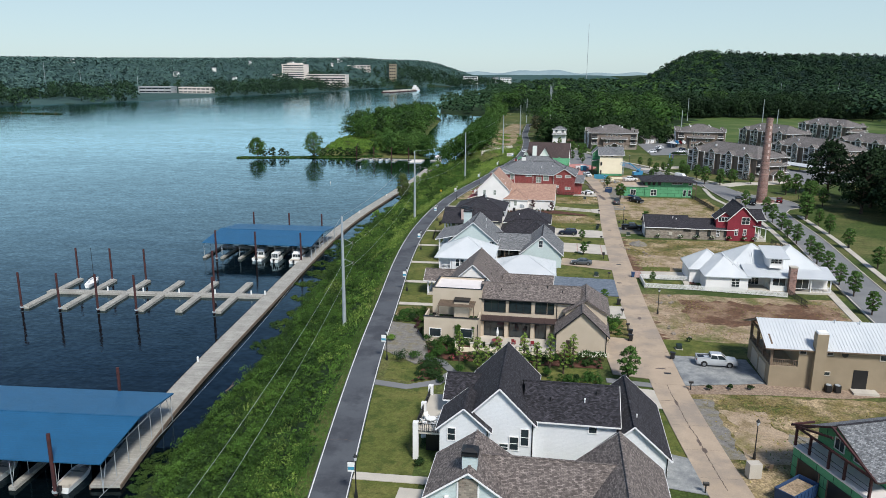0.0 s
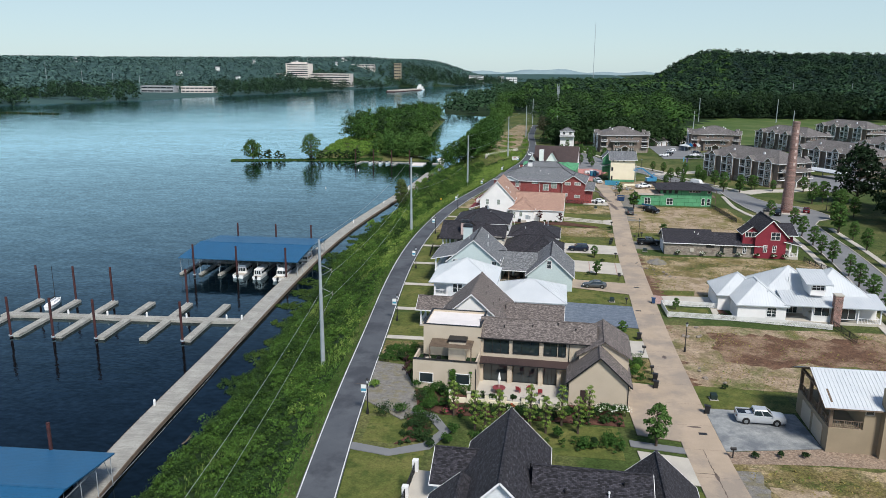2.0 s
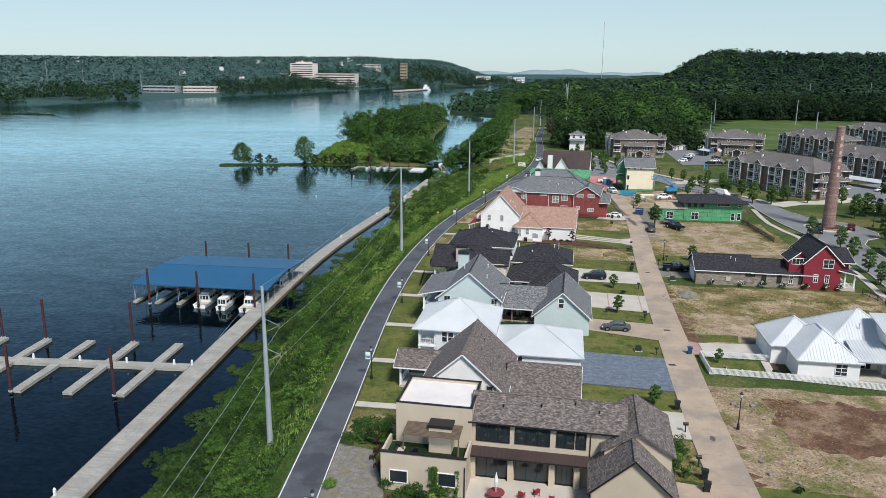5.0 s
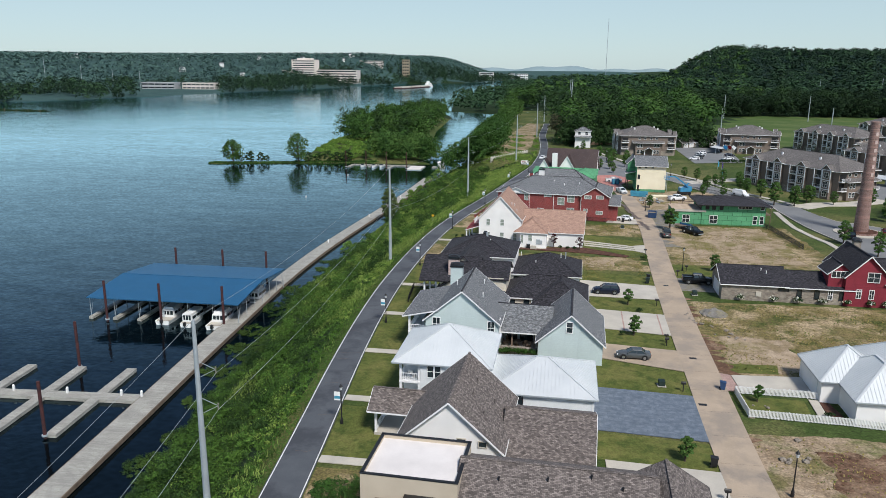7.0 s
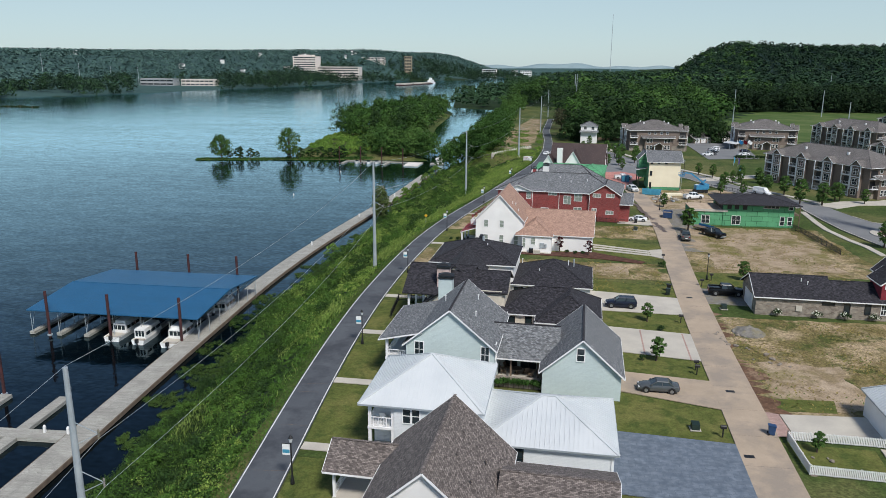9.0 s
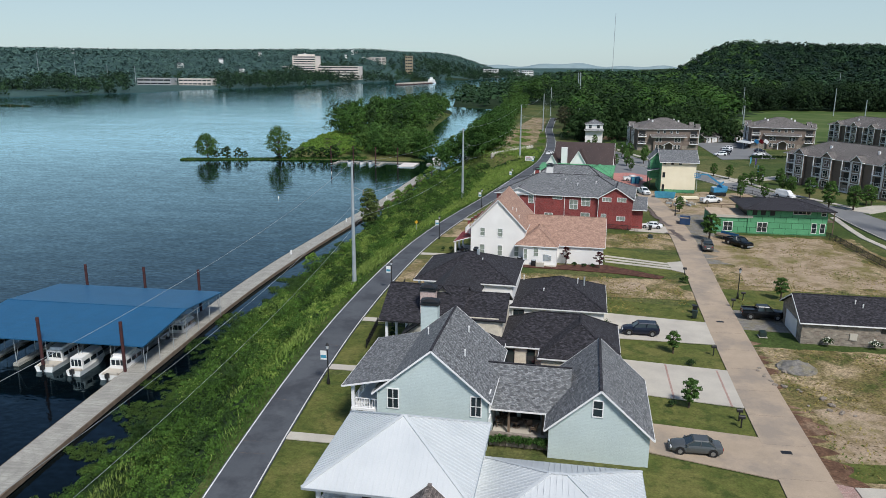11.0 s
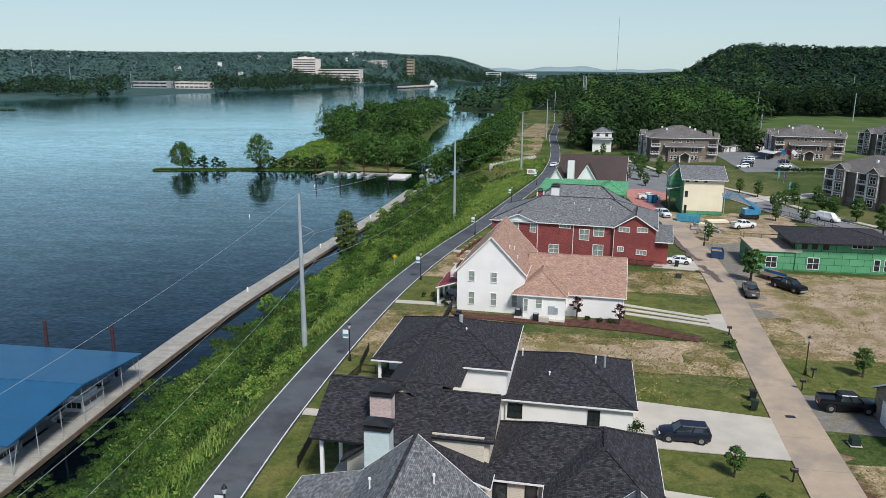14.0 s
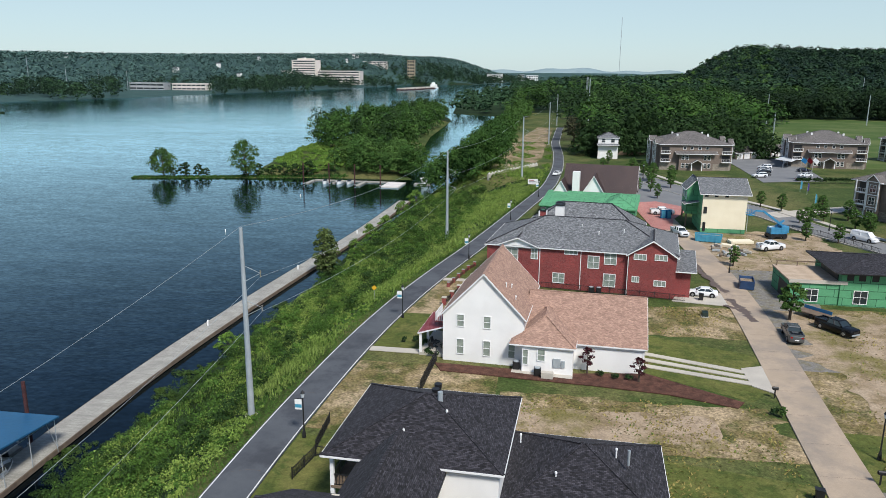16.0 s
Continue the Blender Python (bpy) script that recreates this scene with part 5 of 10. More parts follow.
h2 = thing("parasol", *placed(*O, 12.0, 0.6), 0.1, 0, "closed white parasol standing in a table", "parasol")
bm = bmesh.new()
tube(bm, (0, 0, 0), (0, 0, 2.7), 0.04, 0.04, 8)
part("pole", bm, M["white"], h2)
bm = bmesh.new()
tube(bm, (0, 0, 1.3), (0, 0, 2.0), 0.12, 0.22, 10)
tube(bm, (0, 0, 2.0), (0, 0, 2.9), 0.22, 0.04, 10)
part("canopy", bm, M["white"], h2, "furled white canopy")
wl = thing("garden_wall", *placed(*O, 6.0, -3.4), 0, -4, "low cream garden wall with square piers", "wall")
block(wl, "wall", 0, 14.5, -0.15, 0.15, 0, 0.7, M["cream"])
for k in range(7):
    block(wl, "pier", 2.4 * k - 0.22, 2.4 * k + 0.22, -0.22, 0.22, 0, 1.5, M["cream"])
    block(wl, "cap", 2.4 * k - 0.28, 2.4 * k + 0.28, -0.28, 0.28, 1.5, 1.6, M["slab"])
for a, b, c in ((1.5, 2.4, 160), (3.3, 1.8, 200)):
    chair(*placed(*O, a, b), 3.36, c, BLK, "dark woven terrace chair", "dark terrace chairs")
sofa = thing("garden_sofa", *placed(*O, 1.8, 1.5), 3.36, 86, "dark woven terrace sofa with pale cushion", "sofa")
block(sofa, "base", -0.9, 0.9, -0.4, 0.4, 0.1, 0.4, BLK)
block(sofa, "backrest", -0.9, 0.9, 0.3, 0.45, 0.4, 0.8, BLK)
block(sofa, "cushion", -0.8, 0.8, -0.38, 0.3, 0.4, 0.52, M["slab"])
for a, b in ((-15.9, 119.6), (-16.0, 117.9), (-15.2, 116.3), (-16.4, 121.4)):
    chair(a, b, 0.05, 250, M["rust"], "dark red-brown garden chair on the gravel forecourt", "forecourt chairs")

# ---- cream house with brown roof
O = (-12.4, 129.4, -4)
h = house(*O, "cream stucco house with a grey-brown shingle roof and side porch")
wing(h, "gy", 0, 10.6, 0, 12.6, 4.1, 8.8, M["stucco_white"], M["shingle_brown"])
roof(h, "gx", -5.0, 1.5, 7.8, 12.6, 3.3, 4.8, M["shingle_brown"])
block(h, "porch_floor", -4.8, 0, 8.0, 12.4, -0.2, 0.25, M["slab"])
posts(h, (-4.6,), (8.2, 12.2), 0.25, 3.2)
railing(h, (-4.6, 8.3), (-4.6, 12.1), 0.25, 0.9)
wing(h, "gx", 10.6, 19.4, 1.4, 12.6, 3.0, 5.4, M["stucco_white"], M["shingle_brown"])
wins(h, 0, [(0.6, 1.55, 2.4, 3.9)], frame=M["trim"])
wins(h, 0, [(4.8, 5.7, 3.0, 4.4)], frame=BLK)
wins(h, 0, [(6.2, 7.0, 4.3, 4.85), (8.35, 9.1, 4.2, 4.75)], rows=1, frame=M["slab"])
vents(h, [(7.0, 5.0, 7.4), (8.4, 3.2, 6.2), (6.9, 8.5, 7.4), (9.0, 7.2, 5.7)], M["shingle_brown"])
pipe(h, 10.5, 0, 0, 4.0)

# ---- white metal roof house
O = (-15.8, 145.6, -2.5)
h = house(*O, "white house with pale standing-seam metal roofs and two-level porch")
walls(h, "box", 3.3, 11.7, 0, 11.4, -0.3, 5.9, 0, M["side_white"])
walls(h, "box", 0.6, 3.3, 2.6, 11.4, -0.3, 5.9, 0, M["side_white"])
roof(h, "hip", 0.2, 11.7, 0, 11.4, 5.9, 8.9, M["metal_white"], seam=True, trimmat=M["galv"])
wing(h, "hip", 11.7, 24.2, -0.6, 10.6, 3.2, 5.6, M["side_white"], M["metal_white"], seam=True, trimmat=M["galv"])
block(h, "porch_floor", 0.6, 3.3, 0.1, 2.6, 2.9, 3.15, M["trim"])
block(h, "porch_floor", 0.6, 3.3, 0.1, 2.6, -0.2, 0.3, M["slab"])
posts(h, (0.8, 3.1), (0.3,), 0.0, 5.7, 0.3)
railing(h, (0.9, 0.25), (3.0, 0.25), 3.15, 0.95)
railing(h, (0.75, 0.5), (0.75, 2.5), 3.15, 0.95)
wins(h, 0, [(4.2, 4.9, 3.9, 5.4), (5.1, 5.8, 3.9, 5.4)], frame=M["trim"])
wins(h, -0.6, [(14.9, 15.8, 1.0, 2.9)], frame=BLK, rows=3)
pipe(h, 24.0, -0.6, 0, 3.1)
chair(*placed(*O, 1.8, 1.6), 3.15, 180, M["white"], "white rocking chair on a covered porch")

# ---- pale blue house
O = (-17.2, 163.3, -3.5)
h = house(*O, "pale blue lap-sided house with dark grey shingle roof and porch")
wing(h, "gy", 2.7, 13.3, 0, 12.6, 5.3, 9.7, M["side_blue"], M["shingle_grey"])
roof(h, "sx", -0.3, 4.2, 0.2, 12.3, 5.4, 6.6, M["shingle_grey"])
block(h, "porch_floor", 0, 2.7, 0.3, 12, 2.7, 2.95, M["trim"])
block(h, "porch_floor", 0, 2.7, 0.3, 12, -0.2, 0.3, M["slab"])
posts(h, (0.2,), (0.5, 6.2, 11.8), 0.0, 5.3, 0.3)
railing(h, (0.3, 0.5), (2.6, 0.5), 2.95, 0.95)
railing(h, (0.2, 0.7), (0.2, 11.6), 2.95, 0.95)
roof(h, "gx", 12.6, 20.4, 3.3, 10.7, 3.2, 6.0, M["shingle_grey"])
walls(h, "box", 13.3, 19.2, 7.0, 10.5, -0.3, 3.2, 0, M["side_blue"])
block(h, "patio_floor", 13.4, 19.0, 1.4, 7.0, -0.2, 0.12, M["slab"])
posts(h, (15.0, 18.3), (3.6,), 0.1, 3.1, 0.22, M["wood"])
wins(h, 7.0, [(14.0, 15.4, 0.2, 2.4), (16.0, 17.8, 0.2, 2.4)], cols=2, rows=1, frame=BLK, name="glass_door")
wing(h, "gy", 19.0, 28.0, 0, 12.6, 3.2, 7.2, M["side_blue"], M["shingle_grey"])
wins(h, 0, [(3.8, 4.8, 3.5, 5.4), (11.8, 12.7, 3.4, 5.3)], rows=2, cols=2)
wins(h, 0, [(22.9, 23.7, 4.5, 6.0)], rows=2)
window(h, 13.33, 1.6, 3.4, 0.9, 1.8, "r")
window(h, 13.33, 1.6, 0.8, 0.9, 1.8, "r")
vents(h, [(10.5, 4.0, 8.0), (6.0, 8.0, 8.5), (10.0, 9.5, 8.4)])
chimney(h, 4.0, 5.9, 13.2, 14.4, -0.3, 9.4, M["side_blue"])
pw = thing("patio_wall", *placed(*O, 13.4, 1.3), 0, -3.5, "low stacked stone patio wall", "wall")
block(pw, "wall", 0, 5.7, -0.2, 0.2, 0, 1.3, M["stone"])
for a, b, c in ((14.0, 4.8, 90), (14.3, 6.0, 60), (16.8, 5.2, 200), (17.4, 4.2, 250)):
    chair(*placed(*O, a, b), 0.12, c, M["wood"], "brown timber patio chair in the shade", "patio chairs")
table(*placed(*O, 15.6, 5.0), 0.12, 0.7, M["wood"], "round brown patio table")

# ---- beige house with black roof
O = (-17.8, 181.4, -3.5)
h = house(*O, "beige house with near-black shingle roofs and a brick chimney")
walls(h, "box", 2.6, 13.6, 2.2, 11.4, -0.3, 5.9, 0, M["side_beige"])
roof(h, "gx", -0.2, 9.0, 0.6, 11.6, 5.7, 8.5, M["shingle_black"], trimmat=BLK)
wing(h, "gy", 3.2, 9.4, 5.0, 16.0, 5.9, 8.8, M["side_beige"], M["shingle_black"], trimmat=BLK)
wing(h, "gx", 8.6, 14.0, 2.4, 10.5, 5.9, 7.8, M["side_beige"], M["shingle_black"], trimmat=BLK)
wing(h, "gy", 2.6, 7.4, 0.2, 4.0, 4.2, 6.0, M["side_beige"], M["shingle_black"], trimmat=BLK)
posts(h, (0.2,), (0.9, 5.5, 10.8), 0, 5.6, 0.28)
block(h, "porch_floor", 0, 2.6, 0.6, 11.2, -0.2, 0.3, M["slab"])
railing(h, (0.2, 1.1), (2.5, 1.1), 0.3, 0.9)
walls(h, "box", 14.0, 19.2, 2.6, 10, -0.3, 3.3, 0, M["side_beige"])
wing(h, "hip", 13.6, 27.4, 1.2, 10.4, 3.4, 6.0, M["side_beige"], M["shingle_black"])
wing(h, "hip", 19.0, 27.4, -1.7, 10.2, 3.4, 6.0, M["side_beige"], M["shingle_black"])
roof(h, "SX", 9.0, 14.2, -0.6, 3.4, 3.4, 5.4, M["shingle_black"])
wins(h, 2.4, [(11.0, 12.1, 4.3, 5.5)], rows=1, cols=2, frame=BLK)
wins(h, 1.2, [(14.6, 15.6, 1.0, 2.6), (17.2, 18.0, 0.5, 2.7)], rows=1, frame=BLK)
wins(h, 0.2, [(4.4, 5.4, 1.4, 3.0)], cols=2, frame=BLK)
chimney(h, 4.2, 6.0, 1.6, 2.8, -0.3, 9.0, M["palebrick"])
slab_on("pavement", [placed(*O, *q) for q in ((13.8, -3.6), (18.9, -3.6), (18.9, 1.1), (13.8, 1.1))], M["redpave"], 0.07, 0.1, label="small brick-paved courtyard", category="courtyard", kind="structure")
for a, b, c in ((15.3, -0.6, 150), (16.6, -0.8, 190)):
    chair(*placed(*O, a, b), 0.07, c, M["cream"], "cream cushioned courtyard chair", "courtyard chairs")
lg = thing("sun_lounger", *placed(*O, 17.9, -1.0), 0.07, 40, "red cushioned sun lounger in the courtyard", "lounger")
block(lg, "frame", -0.3, 0.3, -0.9, 0.9, 0.2, 0.28, BLK)
block(lg, "mattress", -0.28, 0.28, -0.9, 0.5, 0.28, 0.38, RED)
bm = bmesh.new()
beam(bm, (0, 0.5, 0.33), (0, 1.0, 0.8), 0.56, 0.1)
part("backrest", bm, RED, lg)
for a, b, s in ((14.4, -0.4, 0.42), (14.2, -1.9, 0.25), (18.6, -2.2, 0.25)):
    pt = thing("plant_pot", *placed(*O, a, b), 0.07, 0, "round terracotta pot on the courtyard floor", "plant pot", "plant pots")
    bm = bmesh.new()
    tube(bm, (0, 0, 0), (0, 0, s * 1.3), s * 0.7, s, 14)
    part("pot", bm, M["mulch"], pt)

# ---- white house with black hip roofs
O = (-16.9, 197.7, -3.5)
h = house(*O, "white brick house with near-black hip roofs and corner porch")
walls(h, "box", 4.0, 13.9, 0.3, 13.0, -0.3, 6.1, 0, M["stucco_white"])
walls(h, "box", 0.6, 4.0, 4.2, 13.0, -0.3, 6.1, 0, M["stucco_white"])
roof(h, "hip", 0.4, 13.9, 0.3, 13.2, 6.1, 8.7, M["shingle_black"])
posts(h, (0.7, 3.6), (0.6,), 0, 6.0, 0.3)
block(h, "porch_floor", 0.6, 4.0, 0.4, 4.2, 2.9, 3.1, M["wood"])
railing(h, (0.8, 0.5), (3.9, 0.5), 3.1, 0.95, BLK)
railing(h, (0.7, 0.7), (0.7, 4.1), 3.1, 0.95, BLK)
wing(h, "hip", 13.9, 26.3, 0, 12.2, 3.2, 5.9, M["stucco_white"], M["shingle_black"])
wins(h, 0.3, [(5.2, 6.2, 3.2, 5.2)], cols=2, rows=3, frame=BLK)
wins(h, 0, [(14.2, 15.5, 1.0, 2.4), (22.1, 23.1, 0.5, 2.4)], cols=2, rows=2, frame=BLK)
vents(h, [(9.0, 5.0, 7.9), (6.0, 2.6, 7.1), (14.8, 8.0, 4.9), (22.6, 6.2, 5.4), (18.0, 3.0, 4.6)])
bm = bmesh.new()
tube(bm, (8.2, 6.2, 8.3), (8.2, 6.2, 9.2), 0.22, 0.22, 10)
part("flue", bm, M["galv"], h)
bm = bmesh.new()
tube(bm, (23.5, 5.0, 5.0), (23.5, 5.0, 6.3), 0.1, 0.12, 10)
part("flue", bm, M["galv"], h)
for k, y in enumerate((7.2, 8.2)):
    bm = bmesh.new()
    tube(bm, (7.6, y, 8.5), (7.6, y, 9.0), 0.28, 0.34, 10)
    part("roof_turbine", bm, BLK, h)

# ---- white house with salmon roof
PANE[0] = "blind"
O = (-12.2, 232.9, -5)
h = house(*O, "white stucco house with salmon shingle roofs and red porch roof")
wing(h, "gy", 0, 10.0, 0, 15, 6.2, 11.4, M["stucco_white"], M["shingle_pink"], oh=0.3)
wing(h, "gx", 10.0, 24.2, 0.9, 16.5, 3.4, 7.2, M["stucco_white"], M["shingle_pink"], oh=0.3)
walls(h, "box", 10.0, 16.0, -1.6, 2, -0.3, 3.6, 0, M["stucco_white"])
roof(h, "hip", 8.8, 16.0, -1.6, 9, 3.7, 6.1, M["shingle_pink"], oh=0.3)
wins(h, 0, [(1.8, 2.6, 4.5, 5.95), (5.1, 5.9, 4.5, 5.95), (1.8, 2.6, 0.95, 2.8), (5.1, 5.9, 0.95, 2.8), (8.2, 8.95, 0.95, 2.75)])
wins(h, -1.6, [(10.15, 10.7, 1.0, 2.8), (11.9, 12.7, 1.6, 3.0)])
roof(h, "sx", -3.3, 0.2, 0.8, 9, 2.9, 4.1, M["metal_red"], oh=0.1, seam=True)
posts(h, (-3.1,), (1.0, 4.8, 8.6), 0, 2.8, 0.3)
block(h, "porch_floor", -3.3, 0, 0.8, 9, -0.2, 0.3, M["slab"])
block(h, "balcony_floor", -1.3, 0, 1.5, 5.5, 4.2, 4.4, M["metal_red"])
railing(h, (-1.3, 1.5), (-1.3, 5.5), 4.4, 1.0)
railing(h, (-1.3, 1.5), (0, 1.5), 4.4, 1.0)
table(*placed(*O, -1.6, 3.0), 0.3, 0.55, BLK, "round black porch table")
for c in range(3):
    chair(*placed(*O, -1.6 + math.cos(c * 2.1) * 0.9, 3.0 + math.sin(c * 2.1) * 0.9), 0.3, c * 120 - 60, BLK, "black metal porch chair", "porch chairs")
vents(h, [(7.3, 3.0, 9.2), (7.8, 4.4, 8.7), (8.6, 2.4, 7.8), (13.0, 0.6, 4.6)])
ac_unit(*placed(*O, 9.3, -1.0))
ac_unit(*placed(*O, 12.0, -2.4))
mb = thing("meter_boxes", *placed(*O, 14.6, -1.72), 0.9, -5, "grey utility meter boxes on a white wall", "meter box")
block(mb, "panel", -0.9, 0.0, 0, 0.12, 0, 1.1, M["galv"])
block(mb, "meter", 0.1, 0.5, -0.05, 0.12, 0.1, 0.9, M["galv"])
pad = thing("equipment_box", *placed(*O, 13.2, -2.9), 0.06, -5, "low pale equipment box on a concrete pad", "equipment box")
block(pad, "casing", -0.7, 0.7, -0.35, 0.35, 0, 0.7, M["slab"])
pipe(h, 10.1, -1.6, 0, 3.5)
pipe(h, 24.1, 0.9, 0, 3.3)

# ---- red brick house
O = (-9.6, 268.0, -8)
h = house(*O, "large red brick house with grey shingle hip roof and white trim")
wing(h, "hip", 0, 30.5, 0, 17, 6.9, 10.4, M["redbrick"], M["shingle_grey"])
wing(h, "hip", 4, 25, 14, 26, 7.0, 11.1, M["redbrick"], M["shingle_grey"])
wing(h, "gy", 23.2, 30.4, -0.6, 8, 6.9, 9.2, M["redbrick"], M["shingle_grey"])
wing(h, "gy", 2.2, 8.2, -0.3, 6, 7.0, 8.2, M["trim"], M["shingle_grey"], z0=6.4)
roof(h, "sy", 29.8, 33.2, 0.2, 8, 4.4, 6.0, M["shingle_grey"])
block(h, "wall", 30.4, 32.8, 0.6, 8, -0.3, 4.3, M["redbrick"])
wins(h, 0, [(3.2, 5.2, 4.0, 6.2), (7.5, 8.5, 4.7, 6.4), (11.2, 13.0, 0.95, 2.5), (16.8, 18.5, 3.85, 5.8), (19.4, 21.2, 4.7, 6.6), (19.4, 21.2, 1.0, 3.0)], cols=2)
wins(h, 0, [(13.0, 15.0, 5.9, 6.5)], rows=1, cols=3)
wins(h, -0.6, [(24.0, 25.8, 6.0, 6.8), (27.2, 29.0, 6.1, 6.9), (23.9, 24.9, 2.3, 3.1), (27.3, 29.0, 1.9, 2.7)], rows=1, cols=3)
for x in (8.9, 15.6, 23.1):
    pipe(h, x, 0 if x < 20 else -0.6, 0, 6.8)
chimney(h, 9.5, 11.0, 13.2, 14.6, 8, 11.4, M["white"])
chimney(h, 7.3, 8.2, 9.6, 10.4, 8.2, 10.9, M["redbrick"])
block(h, "dormer", 6.2, 7.6, 15.2, 16.8, 8.4, 9.8, M["white"])
vents(h, [(18, 4.0, 8.8), (22.0, 5.0, 9.2), (15.0, 6.0, 9.4)])
ac_unit(*placed(*O, 17.6, -1.2))
ac_unit(*placed(*O, 18.8, -1.2))

# ---- steep brown roof house
PANE[0] = "glass"
O = (0.2, 336.0, -9)
h = house(*O, "white house with steep brown metal roof and unfinished green sheathing")
wing(h, "gx", 3.0, 21.5, 9, 21, 3.4, 10.5, M["stucco_white"], M["metal_brown"], seam=True)
wing(h, "gy", 0.5, 5.2, 5, 14, 3.4, 7.2, M["stucco_white"], M["metal_brown"])
wing(h, "gy", 8.6, 13.6, 6.5, 14, 4.6, 8.6, M["stucco_white"], M["metal_brown"])
block(h, "chimney", 5.6, 7.4, 6.2, 8.2, -0.3, 9.4, M["white"])
block(h, "wall", 0, 22.5, -9, 6, -0.3, 2.9, M["sheath"], "walls in green sheathing panels")
roof(h, "sy", 0, 22.5, -9, 5.8, 3.0, 4.4, M["sheath"], trimmat=M["sheath"])
roof(h, "hip", 14.5, 22.5, -9, 4, 3.4, 5.4, M["sheath"], trimmat=M["sheath"])

# ---- small pale tower house
h = house(20.6, 456.0, -4, "narrow pale two-storey house with a grey roof")
wing(h, "hip", 0, 8, 0, 9, 8.6, 10.6, M["stucco_white"], M["shingle_grey"])
roof(h, "sy", 0, 8, -1.2, 0, 5.6, 6.2, M["shingle_grey"])
wins(h, 0, [(1.5, 2.8, 6.6, 8.0), (5.2, 6.5, 6.6, 8.0)])
for a in (1.0, 4.5):
    block(h, "garage_door", a, a + 2.6, -0.06, 0.02, 0, 2.4, M["trim"])

# ---- tan house with white metal roof
O = (36.2, 100.7, -2)
h = house(*O, "tan stucco house with white metal roof and timber-framed porch")
walls(h, "gx", 4.0, 24, 0, 11, -0.3, 6.0, 8.0, M["stucco_tan"])
walls(h, "box", 0.3, 4.0, 0, 11, -0.3, 3.0, 0, M["stucco_tan"])
roof(h, "gx", 0.0, 24, 0, 11, 6.0, 8.2, M["metal_white"], seam=True, oh=0.6, trimmat=M["wood"])
posts(h, (0.5,), (0.3, 3.8, 7.2, 10.7), 3.0, 6.0, 0.35, M["wood"])
for a, b in (((0.4, 0.3, 6.0), (0.4, 5.5, 8.0)), ((0.4, 10.7, 6.0), (0.4, 5.5, 8.0)), ((0.4, 0.3, 5.9), (0.4, 10.7, 5.9)), ((0.4, 3.8, 5.9), (0.4, 5.5, 7.4)), ((0.4, 7.2, 5.9), (0.4, 5.5, 7.4))):
    bm = bmesh.new()
    beam(bm, a, b, 0.28)
    part("timber_brace", bm, M["wood"], h)
railing(h, (0.5, 0.3), (4.0, 0.15), 3.0, 0.9, M["wood"])
railing(h, (0.5, 0.3), (0.5, 10.7), 3.0, 0.9, M["wood"])
for y in (1.6, 5.6):
    block(h, "garage_door", 0.22, 0.34, y, y + 3.2, 0, 2.5, M["stucco_beige"])
block(h, "chimney", 5.8, 7.3, -0.9, 0.4, -0.3, 8.2, M["stucco_tan"])
block(h, "chimney_cap", 5.9, 7.2, -0.8, 0.3, 8.2, 8.5, M["trim"])
wins(h, 0, [(4.1, 4.9, 5.0, 5.4), (7.7, 8.4, 5.05, 5.5), (7.5, 8.3, 2.05, 2.5), (14.6, 15.6, 4.6, 5.6), (17.5, 18.6, 4.6, 5.6)], rows=1, frame=M["slab"])
bm = bmesh.new()
bmesh.ops.create_cone(bm, cap_ends=True, segments=20, radius1=0.42, radius2=0.42, depth=0.1)
part("round_window", bm, M["glass"], h, "", pose(10.0, -0.03, 5.2, 90, 0, 0))
# flat black panel paints the shade of an entry that isn't hollow
block(h, "entry_shade_panel", 11.4, 13.3, -0.04, 0.02, 0, 3.0, BLK)
block(h, "entry_steps", 11.2, 14.5, -1.6, 0, -0.1, 0.25, M["slab"])
ac_unit(*placed(*O, 8.0, -1.0))
ac_unit(*placed(*O, 9.2, -1.0))
vents(h, [(10, 5, 8.2), (13.4, 5, 8.2), (18, 5, 8.2)], M["galv"])

# ---- white cottage
O = (38.8, 148.0, -2)
h = house(*O, "white cottage with pale blue-grey standing-seam metal roofs")
MW = M["metal_white"]
wing(h, "hip", 0.2, 8.4, 0, 11, 3.2, 6.2, M["stucco_white"], MW, seam=True, trimmat=M["galv"])
wing(h, "hip", -2.0, 6.0, 5.5, 14, 3.2, 6.2, M["stucco_white"], MW, seam=True, trimmat=M["galv"])
wing(h, "hip", 5.0, 17.5, 4.6, 17, 3.4, 7.6, M["stucco_white"], MW, seam=True, trimmat=M["galv"])
wing(h, "hip", 12.5, 24.5, 3.0, 16, 3.4, 7.8, M["stucco_white"], MW, seam=True, trimmat=M["galv"])
roof(h, "sy", 8.4, 24.5, 0.2, 5.0, 3.2, 4.4, MW, seam=True, trimmat=M["galv"])
walls(h, "box", 12.9, 16.0, 0.4, 5, -0.3, 1.4, 0, M["white"])
posts(h, (12.9, 16.0, 20.5, 24.2), (0.5,), 0, 3.1, 0.22)
block(h, "porch_floor", 8.4, 24.5, 0.2, 5.0, -0.2, 0.3, M["slab"])
wins(h, 4.6, [(8.8, 11.6, 0.4, 2.9)], cols=4, rows=1, frame=M["trim"], name="glass_door")
wins(h, 0.45, [(13.2, 15.6, 1.4, 3.0), (17.6, 20.0, 1.0, 2.9)], rows=1, cols=2, frame=M["trim"])
wins(h, 0, [(5.2, 6.7, 0.9, 2.5)], cols=2, rows=3)
